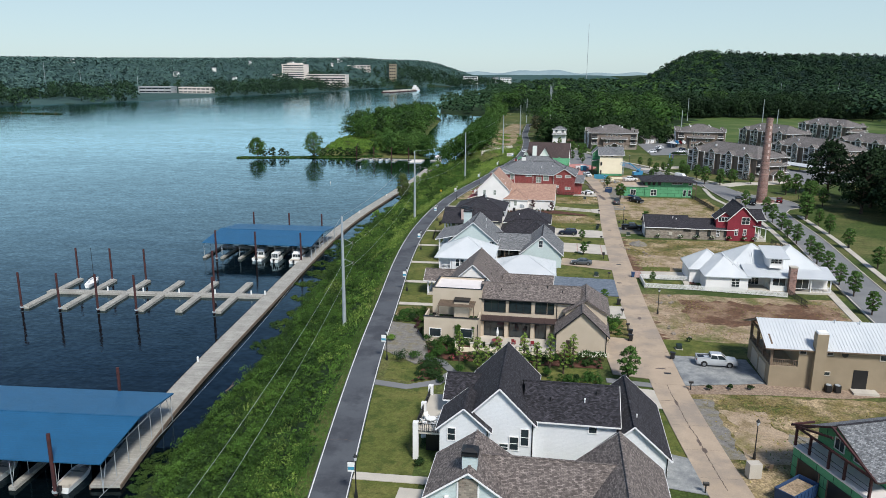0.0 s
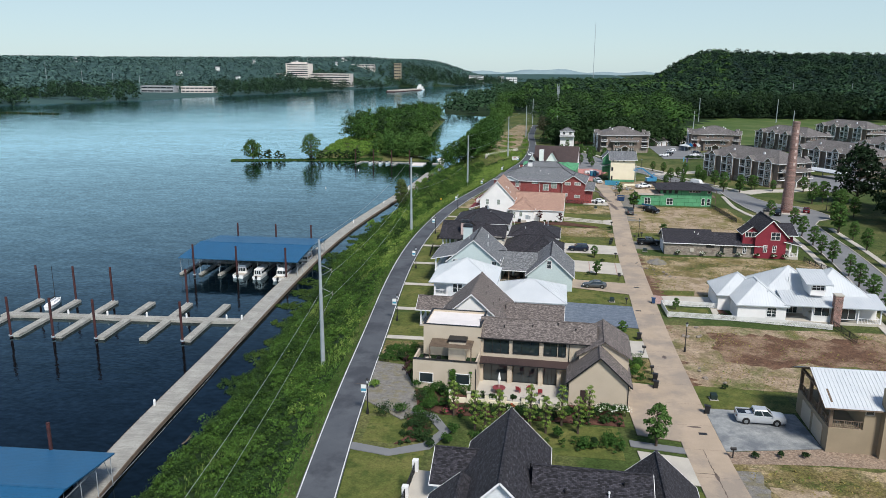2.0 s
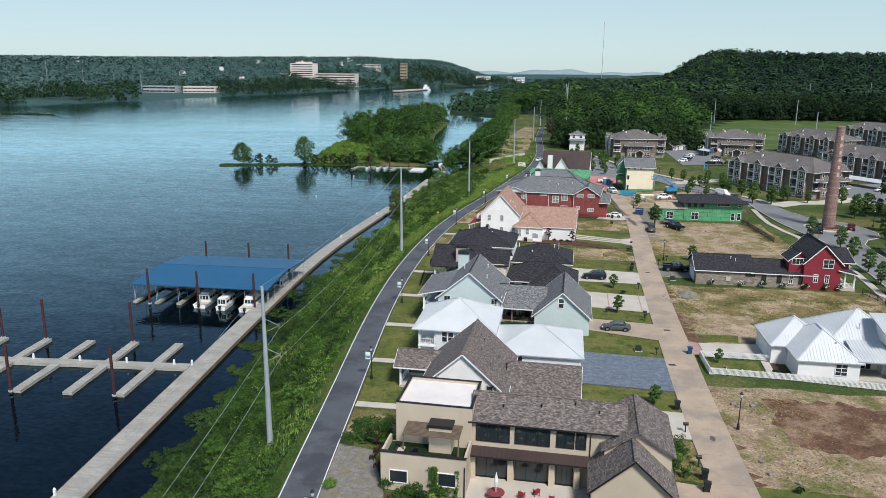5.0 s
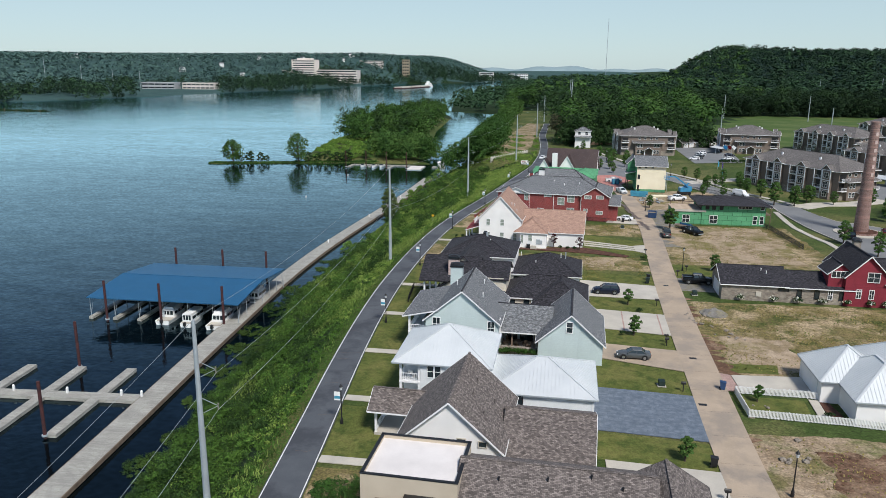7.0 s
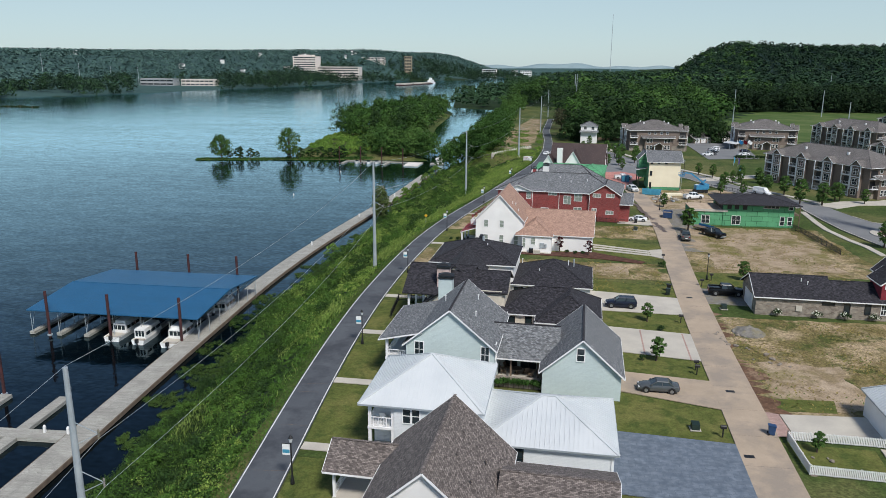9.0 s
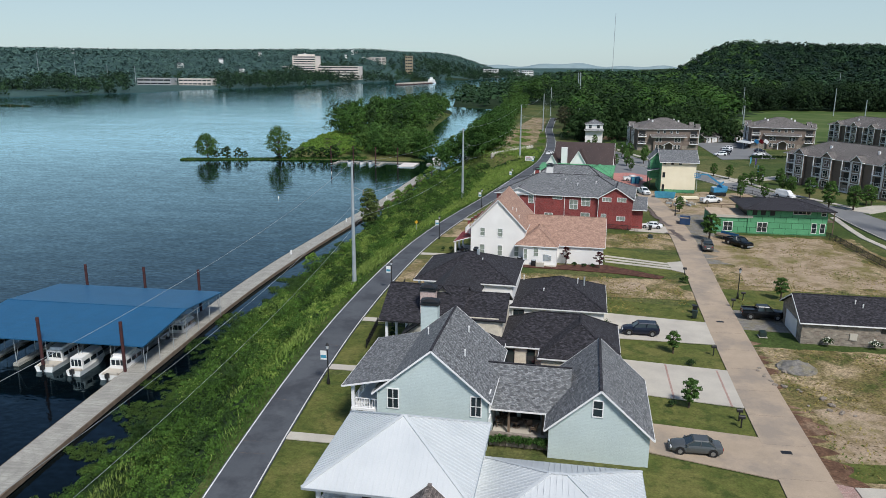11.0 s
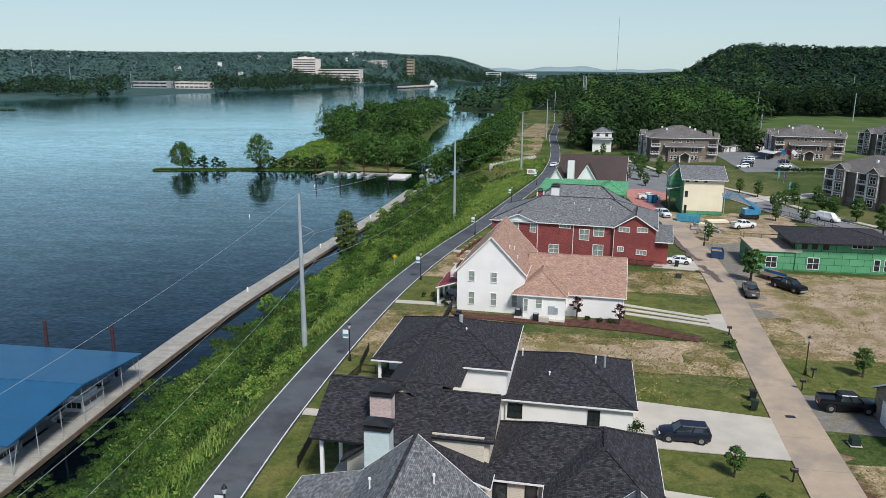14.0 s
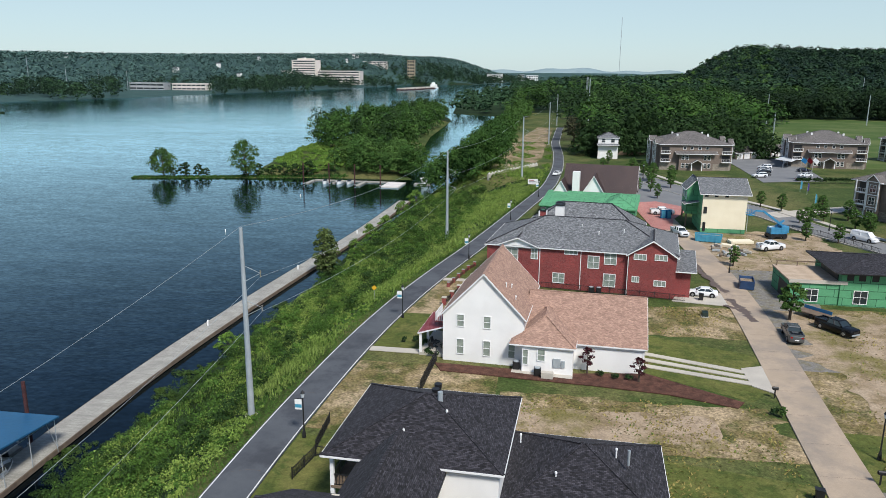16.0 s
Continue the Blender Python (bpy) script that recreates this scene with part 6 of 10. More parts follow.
walls(h, "box", 12.9, 15.4, 2.6, 8, 4.4, 6.6, 0, M["stucco_white"])
roof(h, "sy", 12.3, 16.0, 2.3, 8, 6.6, 7.8, MW, seam=True, trimmat=M["galv"])
wins(h, 2.6, [(13.1, 15.1, 5.4, 6.4)], cols=3, rows=2)
block(h, "chimney", 16.0, 17.3, -0.7, 0.6, -0.3, 5.4, M["chimbrick"])
block(h, "chimney_cap", 15.9, 17.4, -0.8, 0.7, 5.4, 5.6, M["slab"])
block(h, "garage_door", -2.07, -1.98, 7.0, 12.0, 0, 2.4, M["trim"])
railing(h, (20.6, 0.5), (24.2, 0.5), 0.3, 0.9)
vents(h, [(5.6, 2.2, 4.7), (10.5, 7.5, 6.0)], M["galv"])

# ---- stone and red house
O = (34.8, 196.2, -2)
h = house(*O, "red board house with long low stone wing and black roof")
wing(h, "gx", 0, 11.0, 0, 9.0, 3.1, 5.4, M["stone"], M["shingle_black"])
wing(h, "gx", 11.0, 23, 0, 8.0, 3.0, 4.9, M["stone"], M["shingle_black"])
wing(h, "gy", 20.6, 27.6, -0.3, 11, 5.6, 9.2, M["side_red"], M["shingle_black"])
wing(h, "gy", 17.9, 21.7, 0.4, 5, 5.9, 7.5, M["side_red"], M["shingle_black"])
walls(h, "gx", 27, 29.5, 1.5, 10, 3.6, 5.6, 7.0, M["side_red"])
roof(h, "gx", 26, 30, 1.0, 11, 5.6, 7.4, M["shingle_black"])
roof(h, "SX", 27.4, 30.6, -0.2, 10, 3.3, 4.2, M["shingle_black"])
posts(h, (28.6, 30.4), (0.1, 5, 9.8), 0, 3.2, 0.26)
block(h, "porch_floor", 27.6, 30.6, -0.2, 10, -0.2, 0.5, M["slab"])
railing(h, (27.8, 0.0), (30.4, 0.0), 0.5, 0.9)
wins(h, 0, [(9.7, 11.4, 2.05, 2.65), (12.9, 13.6, 0.9, 2.65), (15.85, 16.55, 0.9, 2.6), (20.0, 20.5, 0.85, 2.5)], rows=1, frame=BLK)
wins(h, 0, [(18.1, 18.75, 0.9, 2.45)], rows=2, cols=2)
wins(h, 0.4, [(18.4, 21.2, 4.9, 6.0)], cols=4, rows=1)
wins(h, -0.3, [(24.1, 26.0, 4.5, 6.15), (24.7, 25.4, 1.45, 3.0), (22.6, 23.3, 1.5, 3.0)], cols=2)
block(h, "garage_door", -0.07, 0.02, 2, 7, 0, 2.4, M["trim"])
vents(h, [(8.0, 2.6, 4.6), (7.2, 3.2, 4.9)])
chimney(h, 24.2, 25.4, 8, 9.2, 7, 9.8, M["stone"])
mb = thing("meter_boxes", *placed(*O, 5.9, -0.14), 0.8, -2, "pale utility meter boxes on a stone wall", "meter box")
block(mb, "panel", 0, 0.9, 0, 0.12, 0, 0.9, M["slab"])

# ---- house in green sheathing
h = house(37.2, 264.0, -1, "unfinished house clad in bright green sheathing with black roof")
block(h, "wall", 0.8, 9, 0.2, 10, -0.3, 3.4, M["sheath"])
# black slab on the solid wall, the dark of a garage painted on
block(h, "garage_shade_panel", 0.72, 0.84, 1.0, 6.0, 0.0, 2.6, BLK)
block(h, "roof_deck", 0.6, 8.6, 0.0, 10.2, 3.4, 3.62, M["ply"], "bare plywood deck")
block(h, "deck_edge", 0.5, 9, -0.06, 0.08, 3.3, 3.85, M["slab"], "pale edging board")
for a, b in (((1.0, 9.6, 4.4), (8.0, 9.6, 4.4)), ((1.2, 9.6, 3.6), (1.2, 9.6, 4.4)), ((4.4, 9.6, 3.6), (4.4, 9.6, 4.4))):
    bm = bmesh.new()
    beam(bm, a, b, 0.14)
    part("rail_timber", bm, M["wood"], h)
# porch's inner shade put on as a black slab
block(h, "porch_shade_panel", 7.9, 8.02, 1.2, 9.0, 3.7, 5.5, BLK)
wing(h, "hip", 8, 24.2, 0, 12, 5.7, 6.9, M["sheath"], M["shingle_black"], oh=1.3, trimmat=BLK)
wins(h, 0.2, [(3.1, 4.9, 0.4, 2.3)], cols=2)
wins(h, 0, [(10.1, 12.0, 0.4, 2.4)], cols=2)
wins(h, 0, [(21.2, 22.1, 0.45, 2.5), (22.9, 23.8, 0.5, 2.5), (22.9, 23.8, 4.3, 5.4)])
wins(h, 0, [(17.2, 20.6, 4.5, 5.4)], cols=4, rows=1)
# unglazed windows: black slabs for the dark inside, walls stay closed
for a in (8.8, 10.5, 12.4):
    block(h, "window_shade_panel", a, a + 1.0, -0.03, 0.03, 4.0, 5.3, BLK)
posts(h, (25.6,), (0.4, 10), 0, 5.4, 0.2, M["wood"])
block(h, "porch_deck", 24.2, 25.7, 0.2, 10.5, 2.8, 3.0, M["wood"])

# ---- tall cream house
h = house(34.5, 315.6, -2, "tall cream three-storey house under construction with grey roof")
walls(h, "gx", 0, 9.4, 0, 12, -0.3, 9.0, 11.4, M["cream"])
roof(h, "gx", 0, 9.4, 0, 12, 9.0, 11.6, M["shingle_grey"], oh=0.7)
block(h, "wall_base", -0.02, 9.42, -0.06, 0, -0.3, 0.9, M["sheath"], "strip of green sheathing at the foot")
block(h, "wall_side", -0.08, 0, 0.3, 12, -0.3, 9.0, M["sheath"], "green sheathed side wall")
wins(h, 0, [(0.4, 1.0, 8.1, 8.7), (2.5, 3.1, 8.1, 8.7), (4.7, 5.3, 8.1, 8.7), (0.4, 0.95, 4.4, 5.7)], rows=1, frame=M["metal_brown"])
block(h, "door", 0.35, 0.95, -0.1, -0.02, 0.2, 2.3, BLK)
wing(h, "gy", -2.6, 1.6, 6, 13, 9.0, 11.2, M["sheath"], M["shingle_grey"], z0=3.0)
roof(h, "sx", -3.0, 0, 4.2, 8, 5.6, 6.4, M["shingle_grey"])
for y in (6.8, 9.4, 11.4):
    window(h, -2.62, y, 6.4, 0.8, 1.6, "l")
posts(h, (-2.4,), (6.2, 12.6), 0, 3.0, 0.3, M["wood"])
posts(h, (10.2,), (2, 5), 0, 6.4, 0.12, M["galv"])

# ---- half-built house
h = house(31.3, 76.3, 18.4, "half-built house with green sheathing, white floor and grey shingle roof")
walls(h, "box", 0.06, 20, -10.9, 0, -0.3, 3.35, 0, M["sheath"])
# the two garages' inner shade, painted on as flat black slabs
for a, b in ((-4.3, -0.9), (-8.8, -5.4)):
    block(h, "garage_shade_panel", 0.0, 0.09, a, b, 0.0, 2.5, BLK)
    for q in (a, b - 0.16):
        block(h, "door_post", -0.04, 0.0, q, q + 0.16, 0.0, 2.5, M["wood"])
block(h, "upper_floor", 0.0, 20, -11.0, 0.05, 3.35, 3.53, M["membrane"])
for y in (0.0, -2.2, -5.0, -7.2, -10.5):
    block(h, "post", 0.1, 0.32, y - 0.12, y + 0.1, 3.53, 5.6, M["rust"])
walls(h, "gx", 3.0, 19.6, -10.4, 0.0, 3.53, 5.6, 8.1, M["sheath"])
for y in (-8.6, -6.0, -3.2):
    window(h, 3.0, y, 4.3, 1.3, 1.2, "l", cols=2, rows=1)
window(h, 3.0, -5.2, 6.1, 0.8, 0.8, "l", rows=1)
roof(h, "gx", 1.0, 20, -10.4, 0.2, 5.6, 8.35, M["shingle_grey"], oh=0.5, trimmat=M["metal_brown"])
for a, b in (((0.2, 0.2, 5.65), (0.2, -10.7, 5.65)), ((0.2, 0.9, 5.5), (0.0, -5.1, 8.2)), ((0.2, -11.1, 5.5), (0.0, -5.1, 8.2)), ((0.2, -0.1, 5.75), (0.2, -5.1, 7.0)), ((0.2, 0.8, 5.6), (3.0, 0.8, 5.6)), ((0.0, -5.1, 8.1), (3.0, -5.1, 8.1)), ((3.0, -0.2, 5.6), (0.2, -0.2, 5.6))):
    bm = bmesh.new()
    beam(bm, a, b, 0.2)
    part("timber_brace", bm, M["rust"], h)
for z in (4.1, 4.6):
    bm = bmesh.new()
    beam(bm, (0.2, 0.0, z), (0.2, -10.5, z), 0.04)
    part("guard_wire", bm, M["black"], h)

# ---- apartments


def apartment(x, y, rz, w, d, label):
    h = thing("apartment_building", x, y, 0, rz, label, "apartments", "apartment blocks")
    walls(h, "box", 0, w, 0, d, -0.3, 9.4, 0, M["side_taupe"])
    block(h, "stone_base", -0.05, w + 0.05, -0.05, d + 0.05, -0.3, 2.2, M["stone"])
    roof(h, "hip", 0, w, 0, d, 9.4, 13.2, M["shingle_apt"], oh=0.7)
    m = w / 2
    block(h, "bay", m - 6, m + 6, -1.4, 0, -0.3, 6.0, M["side_taupe"])
    roof(h, "sy", m - 7, m + 7, -2.2, 0, 6.0, 7.0, M["shingle_apt"])
    roof(h, "gy", m - 2, m + 2, -3.2, -1.4, 2.8, 4.0, M["shingle_apt"])
    posts(h, (m - 1.8, m + 1.8), (-3.0,), 0, 2.8, 0.3)
    for zz in (0.9, 3.8):
        for a in (m - 4.6, m - 3.2, m + 3.2, m + 4.6):
            window(h, a, -1.4, zz, 0.9, 1.6)
    for a in (m - 4, m - 1.4, m + 1.4, m + 4):
        window(h, a, 0, 7.4, 0.9, 0.9, rows=1)
    for side, xx in (("l", 0), ("r", w)):
        s = -1 if side == "l" else 1
        n = max(2, int(d / 9))
        for k in range(n):
            yc = d * (k + 0.5) / n
            x0, x1 = (xx - 1.2, xx) if s < 0 else (xx, xx + 1.2)
            block(h, "bay", x0, x1, yc - 2.6, yc + 0.4, -0.3, 9.4, M["side_taupe"])
            out = x0 if s < 0 else x1
            for ye in (yc - 2.6, yc + 0.4):
                block(h, "corner_board", out - 0.07, out + 0.07, ye - 0.16, ye + 0.16, 2.2, 9.5, M["trim"])
            for ze in (3.1, 6.1, 9.3):
                block(h, "belt_board", out - 0.05, out + 0.05, yc - 2.44, yc + 0.24, ze - 0.12, ze + 0.1, M["trim"])
            for ye in (yc + 0.8, yc + 3.7):
                block(h, "balcony_post", xx + s * 1.1 - 0.1, xx + s * 1.1 + 0.1, ye - 0.1, ye + 0.1, 0, 9.2, M["trim"])
            walls(h, "gx", x0, x1, yc - 2.6, yc + 0.4, 9.4, 9.5, 10.9, M["side_taupe"])
            roof(h, "gx", x0 - 0.1, x1 + 1 * (s < 0), yc - 2.9, yc + 0.7, 9.5, 11.1, M["shingle_apt"], oh=0.3)
            for zz in (0.8, 3.8, 6.8):
                window(h, x0 if s < 0 else x1, yc - 1.1, zz, 1.6, 1.7, side, cols=2)
                a0, a1 = (xx - 0.04, xx + 0.04)
                # black panel on the flat wall paints the shade behind a balcony
                block(h, "balcony_shade_panel", a0, a1, yc + 0.9, yc + 3.6, zz - 0.4, zz + 1.9, BLK)
                b0, b1 = (xx - 1.2, xx) if s < 0 else (xx, xx + 1.2)
                block(h, "balcony", b0, b1, yc + 0.7, yc + 3.8, zz - 0.65, zz - 0.45, M["trim"])
                railing(h, (b0 if s < 0 else b1, yc + 0.7), (b0 if s < 0 else b1, yc + 3.8), zz - 0.45, 1.0, M["trim"], 0.5)
    for a in (0.0, w - 3.4):
        for zz in (2.9, 5.9):
            # same black panel of painted shade for the end balconies
            block(h, "balcony_shade_panel", a + 0.3, a + 3.1, -0.04, 0.04, zz + 0.1, zz + 2.3, BLK)
            block(h, "balcony", a, a + 3.4, -1.3, 0, zz - 0.1, zz + 0.1, M["trim"])
            railing(h, (a, -1.3), (a + 3.4, -1.3), zz + 0.1, 1.0, M["trim"], 0.5)
    for a, b in ((0.28, 0.3), (0.72, 0.3), (0.28, 0.7), (0.72, 0.7)):
        zr = 9.4 + 3.8 * min(w * min(a, 1 - a), d * min(b, 1 - b)) / (min(w, d) / 2)
        block(h, "roof_vent", w * a - 0.3, w * a + 0.3, d * b - 0.25, d * b + 0.3, zr - 0.6, zr + 0.75, M["trim"], "white louvred roof vent")
    return h


TAUPE = "three-storey taupe apartment block with white trim and hipped roof"
ap = apartment(41.0, 425.4, 3, 25, 22, TAUPE)
copy_thing(ap, pose(92.3, 443.6, 0, 0, 0, -8))
ap = apartment(96.0, 308.5, 29, 17, 40, TAUPE)
copy_thing(ap, pose(141.0, 342.0, 0, 0, 0, 26))
copy_thing(ap, pose(150.0, 436.0, 0, 0, 0, 22))
copy_thing(ap, pose(208.0, 500.0, 0, 0, 0, 24))
copy_thing(ap, pose(182.0, 372.0, 0, 0, 0, 26))
g = thing("garage_block", 76.5, 463, 0, 36, "long low garage block with white doors and grey roof", "garage")
wing(g, "gx", 0, 34, 0, 7, 2.8, 4.6, M["side_taupe"], M["shingle_apt"])
for k in range(8):
    block(g, "garage_door", 1 + 4.1 * k, 4.2 + 4.1 * k, -0.08, 0.02, 0, 2.3, M["trim"])
for x, y, rz, L in ((90, 437, 60, 14), (118, 352, -62, 22)):
    cp = thing("carport", x, y, 0, rz, "open carport with a flat white metal roof", "carport", "carports")
    roof(cp, "sy", 0, L, 0, 5.5, 2.7, 3.2, M["metal_white"], oh=0.1)
    posts(cp, (0.5, L / 2, L - 0.5), (2.7,), 0, 2.8, 0.2, M["galv"])

# ---- chimney
h = thing("factory_chimney", 83.4, 258.5, 0, 0, "tall tapering old brick factory chimney in a round bed", "chimney")
bm = bmesh.new()
for k in range(14):
    z0, z1 = 28.0 * k / 14, 28.0 * (k + 1) / 14
    r0, r1 = 1.75 - 0.75 * k / 14, 1.75 - 0.75 * (k + 1) / 14
    tube(bm, (0, 0, z0), (0, 0, z1), r0, r1, 20)
bmesh.ops.remove_doubles(bm, verts=bm.verts, dist=0.001)
part("shaft", bm, M["chimbrick"], h)
bm = bmesh.new()
tube(bm, (0, 0, 27.3), (0, 0, 28.2), 1.12, 1.08, 20)
part("rim", bm, M["chimbrick"], h)
for k in range(6):
    zz = 25.2 - k * 2.0
    r = 1.75 - 0.75 * zz / 28.0
    bm = bmesh.new()
    box(bm, -0.3, 0.3, -r - 0.03, -r + 0.12, zz - 0.5, zz + 0.4)
    part("painted_bar", bm, M["palebrick"], h, "worn pale painted bar on the brick", pose(0, 0, 0, 0, 0, 12))
bm = bmesh.new()
tube(bm, (0, 0, 0), (0, 0, 0.55), 4.3, 4.3, 28)
tagged(part("ring_wall", bm, M["chimbrick"], h))
bm = bmesh.new()
tube(bm, (0, 0, 0.0), (0, 0, 0.2), 6.2, 6.2, 32)
part("apron", bm, M["slab"], h)
bm = bmesh.new()
tube(bm, (0, 0, 0.5), (0, 0, 0.62), 3.9, 3.9, 28)
part("soil", bm, M["mulch"], h)
drop_buried_rakes()


# ---------------------------------------------------------------- marina
BOARDWALK = [(78.7, -50.4), (101, -53.4), (125, -54.6), (152, -55.6), (180, -56.8), (200, -57.3), (224, -58.0), (245, -57.6), (262, -56.7), (285, -54.8), (304, -53.0), (343, -49.5), (392, -47.2)]
walk_line = along(BOARDWALK)
DECK = WATER + 0.75
ribbon("boardwalk", walk_line, -1.85, 1.85, M["dock"], DECK, 0.45, label="long weathered grey floating boardwalk beside the bank", category="boardwalk", kind="structure")
ribbon("boardwalk_edge", walk_line, 1.85, 2.0, M["wood"], DECK - 0.05, 0.6, label="dark timber edge of the boardwalk", category="boardwalk", kind="structure")
ribbon("boardwalk_edge", walk_line, -2.0, -1.85, M["wood"], DECK - 0.05, 0.6, label="dark timber edge of the boardwalk", category="boardwalk", kind="structure")


def piling(x, y, top=8.4, deep=4.0):
    h = thing("piling", x, y, WATER, 0, "rusty red-brown steel piling standing in the river", "piling", "pilings")
    bm = bmesh.new()
    tube(bm, (0, 0, -deep), (0, 0, top), 0.24, 0.24, 12)
    part("pipe", bm, M["rust"], h)
    bm = bmesh.new()
    tube(bm, (0, 0, 0.35), (0, 0, 0.6), 0.42, 0.42, 12)
    part("collar", bm, M["galv"], h)
    return h


def bollard(x, y, z):
    h = thing("power_pedestal", x, y, z, 0, "small white power pedestal on the dock", "pedestal", "dock pedestals")
    bm = bmesh.new()
    box(bm, -0.14, 0.14, -0.14, 0.14, 0, 0.8)
    part("body", bm, M["white"], h)
    bm = bmesh.new()
    tube(bm, (0, 0, 0.8), (0, 0, 1.0), 0.2, 0.12, 8)
    part("lamp_head", bm, M["white"], h)


def motorboat(x, y, rz, kind, z=WATER):
    """White cabin or open boat lying in a slip, bow towards its +y."""
    big = kind == "cruiser"
    L, W = (9.5, 3.2) if big else ((6.5, 2.4) if kind == "runabout" else (7.5, 2.5))
    h = thing("motorboat", x, y, z, rz, {"cruiser": "white cabin cruiser with dark windows moored in its slip", "pontoon": "white pontoon houseboat with an outboard motor",
              "runabout": "small white open motorboat with a black outboard"}[kind], "boat", "moored boats")
    bm = bmesh.new()
    secs = []
    for k in range(9):
        t = k / 8
        w = W / 2 * (0.92 + 0.08 * math.sin(t * 3)) * (1 - max(0, t - 0.55) ** 2 * 4.4)
        w = max(w, 0.06)
        top = 0.85 + 0.45 * max(0, t - 0.3)
        yy = -L / 2 + L * t
        secs.append([bm.verts.new(p) for p in ((-w, yy, top), (-w * 0.8, yy, -0.15), (0, yy + 0.1, -0.45 + 0.3 * t), (w * 0.8, yy, -0.15), (w, yy, top))])
    for p, q in zip(secs, secs[1:]):
        for k in range(4):
            bm.faces.new((p[k], p[k + 1], q[k + 1], q[k]))
    bm.faces.new(secs[0][::-1])
    part("hull", bm, M["white"], h)
    bm = bmesh.new()
    solid(bm, [(-W * 0.44, -L / 2 + 0.3, 0.62), (W * 0.44, -L / 2 + 0.3, 0.62), (W * 0.42, L * 0.25, 0.8), (-W * 0.42, L * 0.25, 0.8)], [(0, 1, 2, 3)])
    box(bm, -W * 0.35, W * 0.35, -L / 2 + 0.35, -L / 2 + 0.8, 0.62, 0.95)
    part("deck", bm, M["slab"], h, "pale non-slip deck with a bench")
    if big or kind == "pontoon":
        y0, y1, zt = (-L * 0.22, L * 0.22, 2.3) if big else (-L * 0.38, L * 0.3, 2.5)
        bm = bmesh.new()
        solid(bm, [(-W * 0.4, y0, 0.7), (W * 0.4, y0, 0.7), (W * 0.38, y1 + 0.6, 0.7), (-W * 0.38, y1 + 0.6, 0.7), (-W * 0.36, y0, zt), (W * 0.36, y0, zt), (W * 0.33, y1, zt), (-W * 0.33, y1, zt)],
              [(3, 2, 1, 0), (4, 5, 6, 7), (0, 1, 5, 4), (1, 2, 6, 5), (2, 3, 7, 6), (3, 0, 4, 7)])
        part("cabin", bm, M["white"], h)
        for k in range(3):
            a = -W * 0.33 + k * W * 0.22
            block(h, "window", a + 0.06, a + W * 0.22 - 0.06, y0 - 0.03, y0 + 0.02, 1.25, zt - 0.25, M["glass"])
        for s in (-1, 1):
            for k in range(3):
                yy = y0 + 0.4 + k * (y1 - y0) / 3
                block(h, "window", s * W * 0.385 - 0.04, s * W * 0.385 + 0.04, yy, yy + (y1 - y0) / 3 - 0.35, 1.35, 1.9, M["glass"])
        if big:
            block(h, "flybridge", -W * 0.3, W * 0.3, y0 + 0.4, y1 - 0.5, zt, zt + 0.45, M["white"])
            bm = bmesh.new()
            bmesh.ops.create_cone(bm, segments=14, radius1=0.32, radius2=0.32, depth=0.12)
            part("life_ring", bm, M["redpave"], h, "orange-red life ring", pose(W * 0.42, 0.6, 1.7, 0, 90, 0))
    else:
        bm = bmesh.new()
        solid(bm, [(-W * 0.36, L * 0.08, 0.85), (W * 0.36, L * 0.08, 0.85), (W * 0.3, -0.1, 1.45), (-W * 0.3, -0.1, 1.45), (-W * 0.34, L * 0.08 + 0.05, 0.85), (W * 0.34, L * 0.08 + 0.05, 0.85), (W * 0.28, -0.05, 1.45), (-W * 0.28, -0.05, 1.45)],
              [(0, 1, 2, 3), (7, 6, 5, 4), (0, 4, 5, 1), (1, 5, 6, 2), (2, 6, 7, 3), (3, 7, 4, 0)])
        part("windscreen", bm, M["glass"], h)
    bm = bmesh.new()
    box(bm, -0.22, 0.22, -L / 2 - 0.55, -L / 2 + 0.0, 0.5, 1.15)
    tube(bm, (0, -L / 2 - 0.3, -0.4), (0, -L / 2 - 0.3, 0.5), 0.1, 0.12)
    part("outboard", bm, M["black"], h)
    return h


